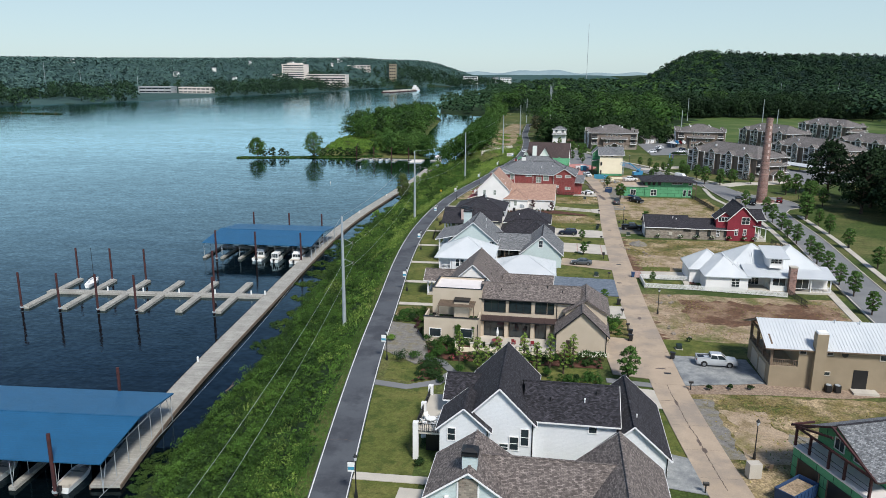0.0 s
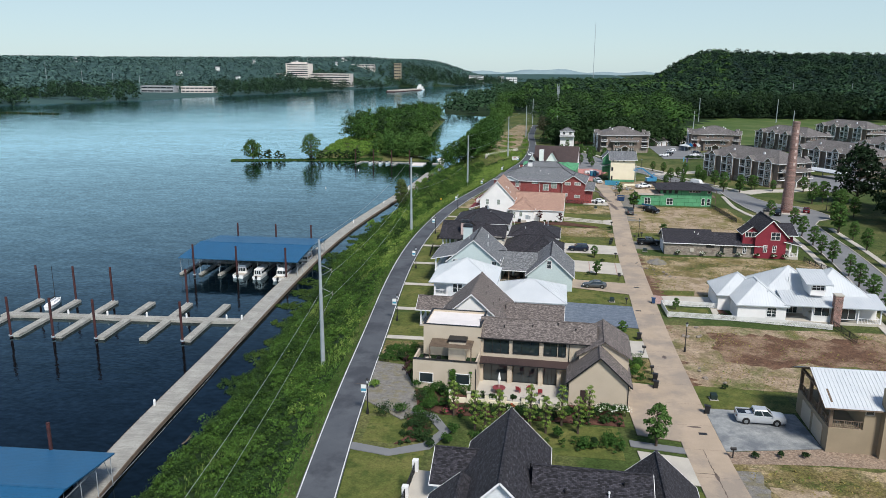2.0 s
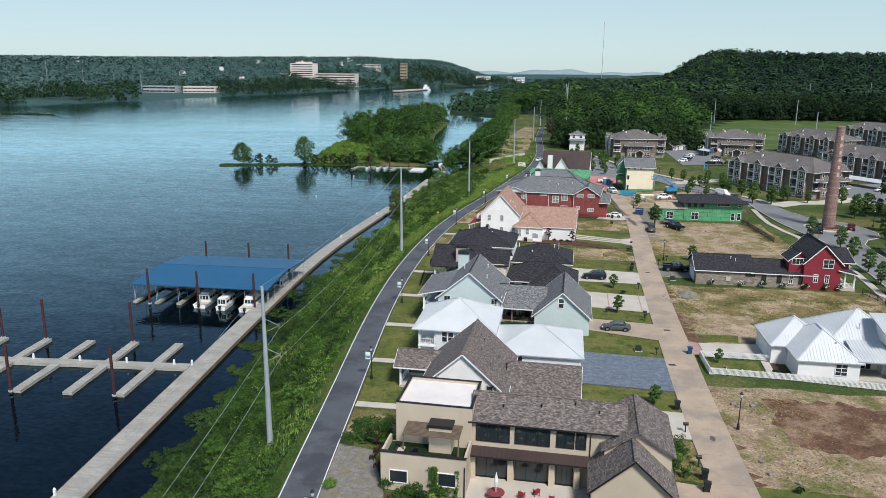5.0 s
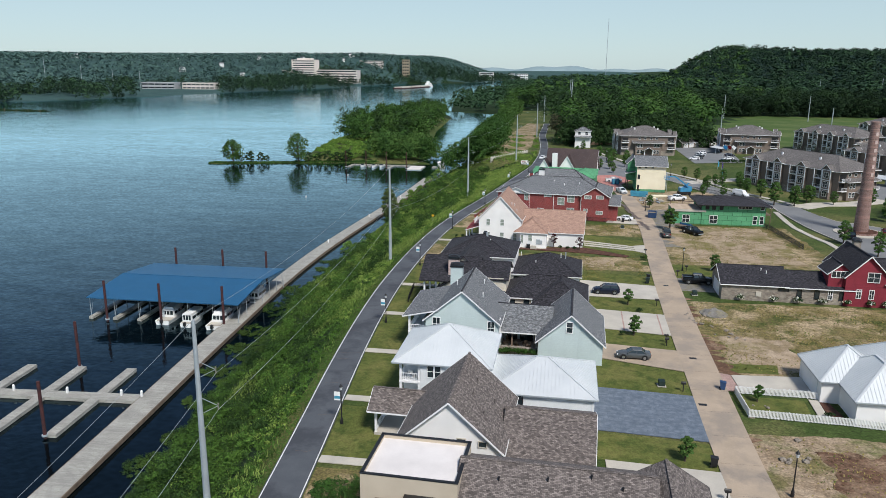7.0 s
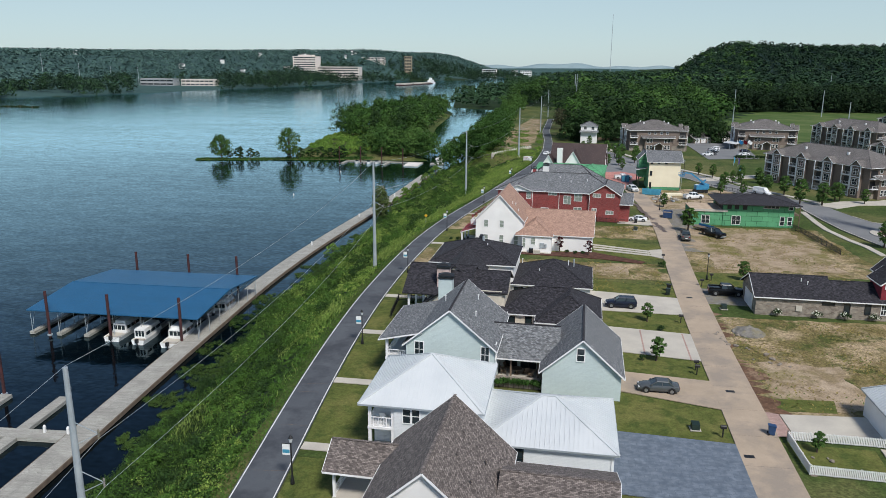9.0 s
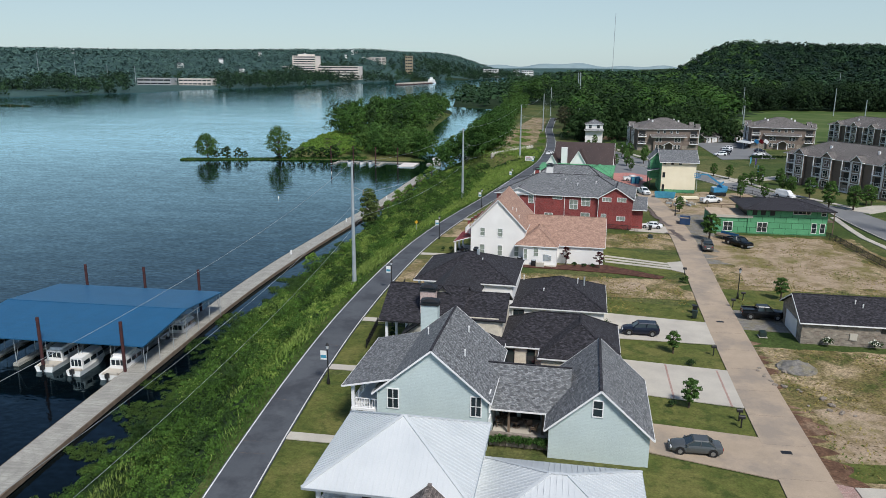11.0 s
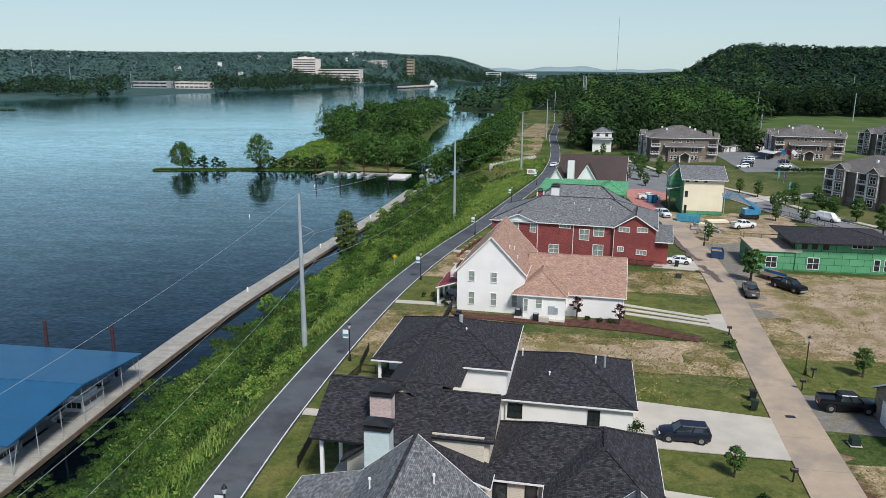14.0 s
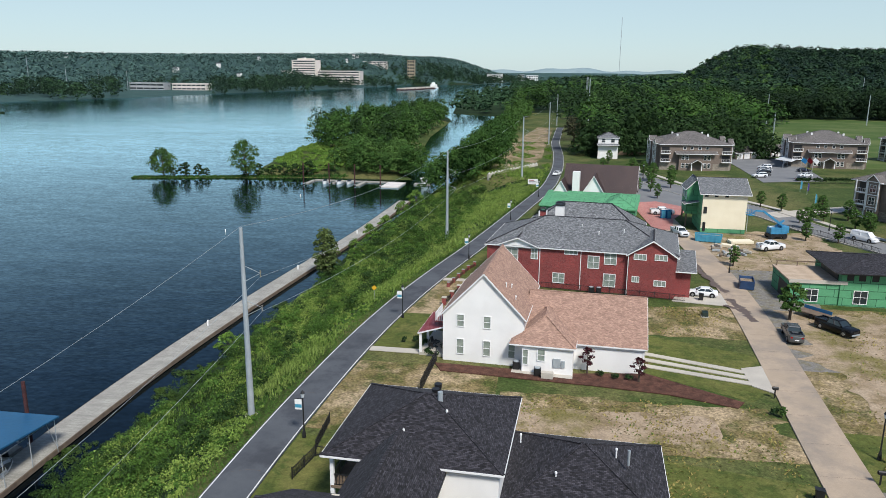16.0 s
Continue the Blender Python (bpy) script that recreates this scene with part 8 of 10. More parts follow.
for zz in (5.6, 6.15):
    for a, b in (((-7.0, -1.1, zz), (-5.8, -1.1, zz)), ((-7.0, 0.5, zz), (-5.8, 0.5, zz)), ((-7.0, -1.1, zz), (-7.0, 0.5, zz)), ((-5.8, -1.1, zz), (-5.8, 0.5, zz))):
        bm = bmesh.new()
        beam(bm, a, b, 0.07)
        part("basket_rail", bm, lift_blue, h)
for px, py in ((-7.0, -1.1), (-5.8, -1.1), (-7.0, 0.5), (-5.8, 0.5)):
    block(h, "basket_post", px - 0.035, px + 0.035, py - 0.035, py + 0.035, 5.2, 6.15, lift_blue)
for x, y, rz, w, d in ((40.8, 306.0, 10, 4.8, 2.4), (37.5, 301.5, -30, 3.0, 1.6)):
    h = thing("timber_stack", x, y, 0.05, rz, "stack of pale sawn timber and boards", "timber", "building materials")
    for k in range(5):
        block(h, "board", -w / 2 + 0.06 * (k % 2), w / 2, -d / 2, d / 2 - 0.1 * (k % 3), 0.1 * k, 0.1 * k + 0.09, M["cream"])
r = random.Random(4)
for k in range(26):
    x, y = 33.5 + r.uniform(0, 6.5), 293 + r.uniform(0, 9)
    h = thing("debris", x, y, 0.05, r.uniform(0, 360), "loose building debris lying on the site", "debris", "building debris")
    a = r.uniform(0.3, 1.1)
    block(h, "piece", -a, a, -0.15, 0.25, 0, r.uniform(0.1, 0.5), M[r.choice(("slab", "wood", "galv", "stone"))])


# ---------------------------------------------------------------- street furniture
def lamp_post(x, y, banner, rz=0.0):
    h = thing("street_lamp", x, y, 0, rz, "black post lamp with a lantern head" + (" and a small banner" if banner else ""), "street lamp", "street lamps")
    bm = bmesh.new()
    tube(bm, (0, 0, 0), (0, 0, 0.5), 0.2, 0.16, 12)
    tube(bm, (0, 0, 0.5), (0, 0, 0.9), 0.16, 0.08, 12)
    part("base", bm, M["black"], h)
    bm = bmesh.new()
    tube(bm, (0, 0, 0.9), (0, 0, 4.2), 0.075, 0.06, 10)
    part("post", bm, M["black"], h)
    bm = bmesh.new()
    tube(bm, (0, 0, 4.2), (0, 0, 4.6), 0.12, 0.22, 10)
    part("lantern", bm, lampw, h)
    bm = bmesh.new()
    tube(bm, (0, 0, 4.6), (0, 0, 4.95), 0.24, 0.04, 10)
    part("cap", bm, M["black"], h)
    if banner:
        block(h, "banner", -0.82, -0.12, -0.02, 0.02, 2.9, 4.0, M["white"])
        block(h, "banner_print", -0.8, -0.14, -0.03, 0.03, 3.1, 3.45, teal)
        block(h, "banner_arm", -0.85, 0, -0.03, 0.03, 4.0, 4.05, M["black"])
    return h


for k, (x, y) in enumerate(((-15.1, 66.5), (-18.5, 103.6), (-20.9, 139.7), (-22.75, 174.8), (-22.8, 210.9), (-20.1, 247.5), (-14.2, 283.0), (-8.2, 322.0), (-2.0, 356.0))):
    lamp_post(x, y, True)
for x, y in ((28.4, 79.3), (26.6, 131.0), (31.4, 214.8), (32.9, 280.8), (83.9, 189.8), (97.0, 262.6), (52.5, 355.0), (32.0, 399.0), (64.0, 322.0)):
    lamp_post(x, y, False)


def mailbox(x, y, rz=90):
    h = thing("mailbox", x, y, 0, rz, "black mailbox on a short post by the alley", "mailbox", "mailboxes")
    block(h, "post", -0.06, 0.06, -0.06, 0.06, 0, 1.0, M["black"])
    bm = bmesh.new()
    box(bm, -0.16, 0.16, -0.3, 0.3, 1.0, 1.2)
    tube(bm, (0, -0.3, 1.2), (0, 0.3, 1.2), 0.16, 0.16, 12)
    part("box", bm, M["black"], h)


for x, y in ((21.2, 172.1), (21.05, 170.6), (22.5, 190.0), (25.6, 227.3), (20.5, 154.4), (25.3, 97.8), (21.1, 71.3), (19.9, 121.3), (20.0, 129.2), (29.6, 210.2), (32.0, 214.0)):
    mailbox(x, y)


def bin_(x, y, rz, m, label):
    h = thing("wheelie_bin", x, y, 0.05, rz, label, "bin", "wheeled bins")
    bm = bmesh.new()
    solid(bm, [(-0.24, -0.28, 0.05), (0.24, -0.28, 0.05), (0.24, 0.28, 0.05), (-0.24, 0.28, 0.05), (-0.3, -0.36, 1.0), (0.3, -0.36, 1.0), (0.3, 0.36, 1.0), (-0.3, 0.36, 1.0)],
          [(3, 2, 1, 0), (4, 5, 6, 7), (0, 1, 5, 4), (1, 2, 6, 5), (2, 3, 7, 6), (3, 0, 4, 7)])
    part("body", bm, m, h)
    bm = bmesh.new()
    beam(bm, (0, -0.4, 1.03), (0, 0.42, 1.1), 0.64, 0.07)
    part("lid", bm, m, h)
    for s in (-0.28, 0.28):
        bm = bmesh.new()
        tube(bm, (s - 0.04, 0.3, 0.12), (s + 0.04, 0.3, 0.12), 0.12, 0.12, 10)
        part("wheel", bm, tyre, h)


gbin = mat("dark_green_plastic", lin(30, 46, 40), rough=0.5)
for x, y, m, t in ((20.0, 118.7, M["black"], "black"), (20.2, 135.6, M["black"], "black"), (25.0, 109.0, M["black"], "black"), (23.4, 206.7, M["black"], "black"), (22.9, 204.2, gbin, "dark green"), (25.7, 155.6, dblue, "blue"), (19.7, 116.2, M["black"], "black"), (24.6, 263.0, M["black"], "black")):
    bin_(x, y, 80, m, t + " wheeled bin standing beside the alley")
for x, y in ((30.5, 197.8), (26.9, 113.6), (23.6, 255.0), (18.0, 155.8)):
    h = thing("transformer_box", x, y, 0, 0, "low dark green utility transformer box", "utility box", "utility boxes")
    block(h, "plinth", -0.55, 0.55, -0.55, 0.55, 0, 0.08, M["slab"])
    bm = bmesh.new()
    solid(bm, [(-0.42, -0.42, 0.08), (0.42, -0.42, 0.08), (0.42, 0.42, 0.08), (-0.42, 0.42, 0.08), (-0.42, -0.34, 0.68), (0.42, -0.34, 0.68), (0.42, 0.42, 0.8), (-0.42, 0.42, 0.8)],
          [(3, 2, 1, 0), (4, 5, 6, 7), (0, 1, 5, 4), (1, 2, 6, 5), (2, 3, 7, 6), (3, 0, 4, 7)])
    part("casing", bm, gbin, h)
h = thing("utility_kiosk", 27.1, 75.3, 0, 10, "pale grey utility cabinet beside the alley", "utility box")
block(h, "casing", -0.7, 0.7, -0.5, 0.5, 0, 1.7, M["slab"])
chair(29.2, 76.8, 0, 200, M["wood"], "old brown wooden chair abandoned on dry grass")
for x, y in ((23.2, 103.2), (22.2, 150.6), (24.0, 166.0), (26.2, 203.0)):
    slab_on("drain_cover", [(x - 0.5, y - 0.3), (x + 0.5, y - 0.3), (x + 0.5, y + 0.3), (x - 0.5, y + 0.3)], M["black"], 0.056, 0.02, label="dark iron drain grating in the alley", category="drain", kind="structure")


def fence(pts, label, m, height=1.1, gap=0.14, post=2.4, slat=0.03, name="fence", z=0.0, solid_panel=False):
    """A fence along a line of points: posts, rails and one panel of pickets a bay."""
    h = thing(name, pts[0][0], pts[0][1], z, 0, label, "fence", "fences")
    ox, oy = pts[0]
    for (ax, ay), (bx, by) in zip(pts, pts[1:]):
        L = math.hypot(bx - ax, by - ay)
        n = max(1, round(L / post))
        for k in range(n):
            p = Vector((ax - ox + (bx - ax) * k / n, ay - oy + (by - ay) * k / n, 0))
            q = Vector((ax - ox + (bx - ax) * (k + 1) / n, ay - oy + (by - ay) * (k + 1) / n, 0))
            bm = bmesh.new()
            beam(bm, p, p + Vector((0, 0, height + 0.08)), 0.09)
            part("post", bm, m, h)
            bm = bmesh.new()
            up = Vector((0, 0, 1))
            for t in (0.15, 0.9):
                beam(bm, p + up * height * t, q + up * height * t, 0.045, 0.06)
            c = max(2, int((q - p).length / gap))
            for i in range(1, c):
                s = p.lerp(q, i / c)
                beam(bm, s + up * 0.05, s + up * height, slat)
            tagged(part("panel", bm, m, h), kind="stuff")


fence([(27.0, 154.7), (27.0, 148.0), (38.0, 147.2), (50.0, 145.2), (54.0, 144.4)], "white picket fence round the cottage garden", M["white"], 1.0, 0.15, 2.4, 0.09, "picket_fence")
fence([(27.0, 154.7), (35.8, 154.4), (38.2, 153.8)], "white picket fence beside the parking pad", M["white"], 1.0, 0.15, 2.4, 0.09, "picket_fence")
fence([(-12.5, 61.0), (-8.0, 60.8)], "white picket fence beside the walk", M["white"], 0.9, 0.15, 2.2, 0.08, "picket_fence")
fence([(54.6, 146.0), (55.4, 138.0)], "black metal mesh fence", M["black"], 1.2)
fence([(62.6, 237.4), (61.4, 258.0), (60.5, 262.0)], "black metal mesh fence beside the plot", M["black"], 1.3)
fence([(66, 193), (69, 180)], "black metal fence by the red house", M["black"], 1.2)
fence([(-12.9, 232.2), (-13.3, 222.6)], "black metal railing between the plots", M["black"], 1.5, 0.1)
fence([(-21.4, 203.4), (-20.6, 207.6), (-17.0, 207.2)], "black iron fence round a front garden", M["black"], 1.1, 0.12)
fence([(-21.2, 214.2), (-20.9, 208.5)], "black iron fence round a front garden", M["black"], 1.1, 0.12)
fence([(-21.0, 186.0), (-21.4, 194.5), (-17.2, 194.2)], "black iron fence round a front garden", M["black"], 1.1, 0.12)
fence([(-0.9, 266.0), (22.0, 262.0)], "black iron fence before the brick house", M["black"], 1.1, 0.14)
fence([(30.0, 470.0), (60.0, 474.0)], "tall timber board fence", M["wood"], 1.9, 0.16, 2.4, 0.14, "board_fence")
fence([(54, 322), (60, 316), (66, 300)], "dark site fence of netting", M["black"], 1.2, 0.3)
for k in range(5):
    x, y = -15.0 + 0.75 * k, 254.5 + 3.4 * k
    h = thing("brick_pier", x, y, 0, 0, "red brick garden pier with a pale cap", "pier", "brick piers")
    block(h, "shaft", -0.3, 0.3, -0.3, 0.3, 0, 1.1, M["redbrick"])
    block(h, "cap", -0.36, 0.36, -0.36, 0.36, 1.1, 1.22, M["slab"])
fence([(-15.0, 254.5), (-12.0, 268.1)], "dark railing between brick piers", M["black"], 0.9, 0.14, 3.48)

# signs
h = thing("sign_board", -4.0, 373.5, 0, 10, "small white notice board with red and grey bars", "sign")
posts(h, (-1.2, 1.2), (0,), 0, 2.6, 0.1, M["wood"])
block(h, "board", -1.5, 1.5, -0.05, 0.05, 1.0, 2.6, M["white"])
for k in range(3):
    block(h, "bar", -1.2, 1.2 - 0.4 * k, -0.07, -0.05, 1.3 + 0.4 * k, 1.5 + 0.4 * k, RED if k == 2 else M["road"])
h = thing("path_sign", -26.5, 256.8, float(land(-26.5, 256.8)), 20, "yellow diamond warning sign on a thin post", "sign")
block(h, "post", -0.03, 0.03, -0.03, 0.03, 0, 2.2, M["galv"])
bm = bmesh.new()
box(bm, -0.3, 0.3, -0.02, 0.02, -0.3, 0.3)
part("plate", bm, mat("sign_yellow", lin(214, 170, 40), rough=0.5), h, "", pose(0, -0.05, 2.1, 0, 45, 0))
for k, c in enumerate(("blue", "red", "white")):
    h = thing("flagpole", 83.0 + 1.8 * k, 404.0, 0, 0, "slim pole with a hanging %s flag" % c, "flag", "flags")
    bm = bmesh.new()
    tube(bm, (0, 0, 0), (0, 0, 8.0), 0.06, 0.04)
    part("pole", bm, M["galv"], h)
    bm = bmesh.new()
    for i in range(6):
        beam(bm, (0.1 + 0.25 * i, 0.08 * math.sin(i), 7.2 - 0.18 * i), (0.35 + 0.25 * i, 0.08 * math.sin(i + 1), 7.0 - 0.18 * i), 0.03, 1.3)
    part("flag", bm, PAINT[c], h)
# low white guard rail along the bend
fence([(-20.0, 413.0), (-9.0, 425.0), (-3.0, 428.0)], "low pale guard rail along the bend", M["slab"], 0.8, 1.2, 1.8, 0.1, "guard_rail")

# gravel heap and rocks
r = random.Random(9)
h = thing("gravel_heap", 31.6, 187.3, 0, 0, "heap of grey gravel on the dry plot", "gravel heap")
bm = bmesh.new()
bmesh.ops.create_icosphere(bm, subdivisions=4, radius=2.3)
for v in bm.verts:
    d = math.hypot(v.co.x, v.co.y)
    v.co.z = max(-0.1, 1.0 * (1 - d / 2.4) + 0.25 * noise.noise(v.co * 1.3)) if v.co.z > 0 else -0.2
tagged(part("mound", bm, M["greygravel"], h), kind="stuff")
for k in range(40):
    x, y = r.choice(((28.2, 184), (33.5, 175.8), (29.4, 140), (28.6, 150), (31, 178), (54, 98), (28.6, 122))), 0
    x, y = x[0] + r.uniform(-1.6, 1.6), x[1] + r.uniform(-3, 3)
    h = thing("rock", x, y, 0.02, r.uniform(0, 360), "rough pale stone lying on bare ground", "rock", "loose rocks")
    bm = bmesh.new()
    bmesh.ops.create_icosphere(bm, subdivisions=1, radius=r.uniform(0.15, 0.45))
    for v in bm.verts:
        v.co *= 0.75 + 0.5 * r.random()
        v.co.z *= 0.6
    part("stone", bm, M["stone"], h)

# low wall with white caps at the end of the bank
a, b = Vector((-19.5, 396.0, 0)), Vector((-3.4, 427.6, 0))
h = thing("retaining_wall", a.x, a.y, 0, math.degrees(math.atan2(b.y - a.y, b.x - a.x)), "low grey concrete wall topped with small white caps", "wall")
block(h, "wall_base", 0, (b - a).length, -0.25, 0.25, -1.5, 0.75, M["slab"])
for k in range(17):
    bm = bmesh.new()
    tube(bm, (0.8 + 2.1 * k, 0, 0.75), (0.8 + 2.1 * k, 0, 1.15), 0.28, 0.2, 8)
    part("cap", bm, M["white"], h)


# brick piers and a low wall stepping along the path
PIERS = ((-12.6, 278.2), (-13.5, 275.4), (-14.1, 272.6), (-14.6, 269.8), (-15.1, 267.0), (-15.6, 264.2))
h = thing("garden_wall", *PIERS[0], 0, 0, "low red brick garden wall with white-capped piers", "garden wall")
for (px, py), (qx, qy) in zip(PIERS, PIERS[1:]):
    bm = bmesh.new()
    beam(bm, (px - PIERS[0][0], py - PIERS[0][1], 0.2), (qx - PIERS[0][0], qy - PIERS[0][1], 0.2), 0.26, 0.45)
    part("wall", bm, M["mulch"], h)
for px, py in PIERS:
    px, py = px - PIERS[0][0], py - PIERS[0][1]
    block(h, "pier", px - 0.24, px + 0.24, py - 0.24, py + 0.24, -0.2, 0.7, M["redbrick"])
    block(h, "cap", px - 0.27, px + 0.27, py - 0.27, py + 0.27, 0.7, 0.78, M["greypave"], "grey stone cap")

# feather flags by the apartments
for k, (x, y, c) in enumerate(((75.4, 379.0, "teal"), (76.1, 375.0, "purple"), (71.3, 354.0, "teal"))):
    h = thing("feather_flag", x, y, 0, 20, "tall %s feather flag on a thin pole" % c, "flag", "feather flags")
    bm = bmesh.new()
    tube(bm, (0, 0, 0), (0, 0, 3.5), 0.05, 0.03, 6)
    part("pole", bm, M["galv"], h)
    bm = bmesh.new()
    out = [(0.05, 0.9), (0.55, 1.1), (0.6, 2.7), (0.4, 3.3), (0.05, 3.5)]
    n = len(out)
    solid(bm, [(a, -0.012, b) for a, b in out] + [(a, 0.012, b) for a, b in out], [tuple(range(n)), tuple(range(2 * n - 1, n - 1, -1))] + [(i, i + n, (i + 1) % n + n, (i + 1) % n) for i in range(n)])
    part("cloth", bm, teal if c == "teal" else flag_purple, h)


# ---------------------------------------------------------------- across the river
def office(x0, x1, y, deep, z0, z1, storeys, bays, label, wall, cap=0.0, rz=0.0, fill=0.76):
    h = thing("office_building", (x0 + x1) / 2, y, z0, rz, label, "office building", "buildings across the river")
    W = x1 - x0
    z0 = min(z0, float(land((x0 + x1) / 2, y)) - 1)
    h.matrix_basis = pose((x0 + x1) / 2, y, z0, 0, 0, rz)
    block(h, "wall", -W / 2, W / 2, 0, deep, -12, z1 - z0, wall)
    block(h, "parapet", -W / 2 - 0.5, W / 2 + 0.5, -0.5, deep + 0.5, z1 - z0, z1 - z0 + 1.2, wall)
    if cap:
        block(h, "plant_room", -W * 0.3, W * 0.3, deep * 0.2, deep * 0.8, z1 - z0 + 1.2, z1 - z0 + 1.2 + cap, wall)
    step = (z1 - z0) / storeys
    for s in range(storeys):
        for b in range(bays):
            a = -W / 2 + W * (b + (1 - fill) / 2) / bays
            block(h, "window", a, a + W * fill / bays, -0.25, 0.1, step * (s + 0.42), step * (s + 0.82), M["glass"])
    return h


pale = mat("pale_office_concrete", lin(222, 212, 204), lin(212, 202, 194), size=12, rough=0.9, grain=0.04)
greyc = mat("grey_office_concrete", lin(176, 178, 180), lin(164, 166, 168), size=12, rough=0.9, grain=0.04)
office(-653, -589, 2022, 40, -4, 54, 10, 1, "tall pale office tower with banded windows across the river", pale, 4, fill=0.9)
office(-681, -654, 2010, 40, -4, 27, 6, 4, "pale low office wing with small windows", pale)
office(-587, -476, 2024, 40, -4, 28, 5, 1, "long pale office wing with banded windows", pale, fill=0.97)
office(-779, -732, 2086, 26, -4, 29, 7, 5, "white mid-rise office block among the trees", pale)
office(-820, -786, 2120, 26, 14, 47, 10, 4, "pale apartment tower among the trees", greyc, 2)
office(-1008, -984, 2120, 22, 12, 43, 9, 3, "slim pale apartment tower among the trees", pale)
office(-755, -689, 1430, 25, -6, 6, 2, 5, "long low glazed office building at the water", greyc, fill=0.9)
office(-676, -612, 1436, 25, -6, 5.5, 2, 7, "low white office building near the shore", pale)
office(-547, -465, 2300, 20, 40, 54, 3, 8, "long white apartment row high on the hill", pale)
office(-404, -384, 2300, 18, 40, 58, 6, 3, "brown apartment block on the hill", M["stucco_tan"])
office(-212, -160, 2790, 20, -4, 19, 4, 1, "white office block at the river bend", M["white"], fill=0.9)
office(-118, -92, 3040, 20, -4, 16, 4, 3, "grey office block at the river bend", greyc)
office(-84, -40, 3060, 20, -4, 13, 3, 5, "pale low block at the river bend", M["white"])
# houses on the hills
r = random.Random(5)
for k in range(20):
    y = r.uniform(1700, 2500)
    x = float(interp(FAR_SHORE, y)) - r.uniform(220, 760)
    z = float(land(x, y)) + 3
    h = thing("hillside_house", x, y, z, r.uniform(-30, 30), "pale hillside house half hidden by trees", "house", "hillside houses")
    w = r.uniform(6, 11)
    wing(h, "gx", 0, w, 0, 9, 5.5, 8, M["stucco_white"], M["shingle_grey"], z0=-12, trim=False)
for k in range(9):
    x = r.uniform(900, 1600)
    y = 2350 + r.uniform(-60, 60)
    h = thing("hillside_house", x, y, float(land(x, y)) + 7, r.uniform(-20, 20), "pale house on the crest of the bluff", "house", "hillside houses")
    wing(h, "gx", 0, r.uniform(12, 26), 0, 10, 6, 8.5, M["stucco_white"], M["shingle_grey"], z0=-16, trim=False)
# barge tow on the river
h = thing("river_barge", -290, 1830, WATER, 78, "long tow of rusty barges pushed by a white towboat", "barge")
for k in range(3):
    block(h, "barge_hull", -105 + 62 * k, -45 + 62 * k, -11, 11, -1, 1.8, M["rust"])
    block(h, "cargo_cover", -101 + 62 * k, -49 + 62 * k, -9, 9, 1.8, 4.2, M["slab"])
block(h, "towboat_hull", 82, 112, -6, 6, -1, 3, M["white"])
block(h, "deckhouse", 86, 106, -5, 5, 3, 9, M["white"])
block(h, "wheelhouse", 90, 97, -3, 3, 9, 14, M["white"])
# radio mast and pylons in the woods
h = thing("radio_mast", 220, 2600, 0, 0, "very tall thin radio mast", "mast")
bm = bmesh.new()
tube(bm, (0, 0, 0), (0, 0, 196), 0.8, 0.6, 6)
part("shaft", bm, M["galv"], h)
for x, y, hh in ((26, 640, 30), (30, 760, 30), (38, 900, 32), (150, 690, 20), (215, 690, 20), (118, 560, 16), (185, 560, 17), (330, 1000, 30), (420, 1050, 30), (-932, 1400, 42), (-858, 1400, 38), (-795, 1400, 36), (-741, 1400, 34)):
    h = thing("transmission_pole", x, y, float(land(x, y)), 0, "slim pale pole standing above the trees", "pole", "distant poles")
    bm = bmesh.new()
    tube(bm, (0, 0, 0), (0, 0, hh), 0.4, 0.25, 8)
    part("shaft", bm, M["galv"], h)

# hills along the horizon, haze painted in as their pale blue
bm = bmesh.new()
xs = np.linspace(-1500, 3400, 120)
crest = 46 + 7 * np.sin(xs / 210 + 1) + 6 * np.sin(xs / 83) + 5 * np.sin(xs / 37 + 2)
rows = [[bm.verts.new((float(x), yy, float(f * c - 12))) for x, c in zip(xs, crest)] for yy, f in ((4400, 0.0), (4500, 0.75), (4560, 1.0), (4660, 0.6))]
for a, b in zip(rows, rows[1:]):
    for k in range(len(xs) - 1):
        bm.faces.new((a[k], a[k + 1], b[k + 1], b[k]))
tagged(part("backdrop", bm, mat("haze_coloured_hills", lin(138, 156, 160), lin(126, 146, 152), size=160, rough=1.0, grain=0.06, bsize=30, spec=0.0)), "hills along the horizon, haze put into their pale blue", "distant hills", kind="structure")
# old breakwater off the far bank
h = thing("breakwater", -585, 812, WATER, -6, "low overgrown timber breakwater in the river", "breakwater")
bm = bmesh.new()
for k in range(14):
    box(bm, -60 + 9 * k, -51.6 + 9 * k, -1.2 + 0.3 * (k % 3), 1.0, -1, 0.9 + 0.25 * (k % 4))
tagged(part("rubble_bank", bm, M["forest"], h), kind="stuff")
for k in range(9):
    bm = bmesh.new()
    tube(bm, (-58 + 15 * k, -6, -1), (-58 + 15 * k, -6, 1.6 + 0.5 * (k % 3)), 0.35, 0.3, 6)
    part("timber_pile", bm, M["wood"], h)


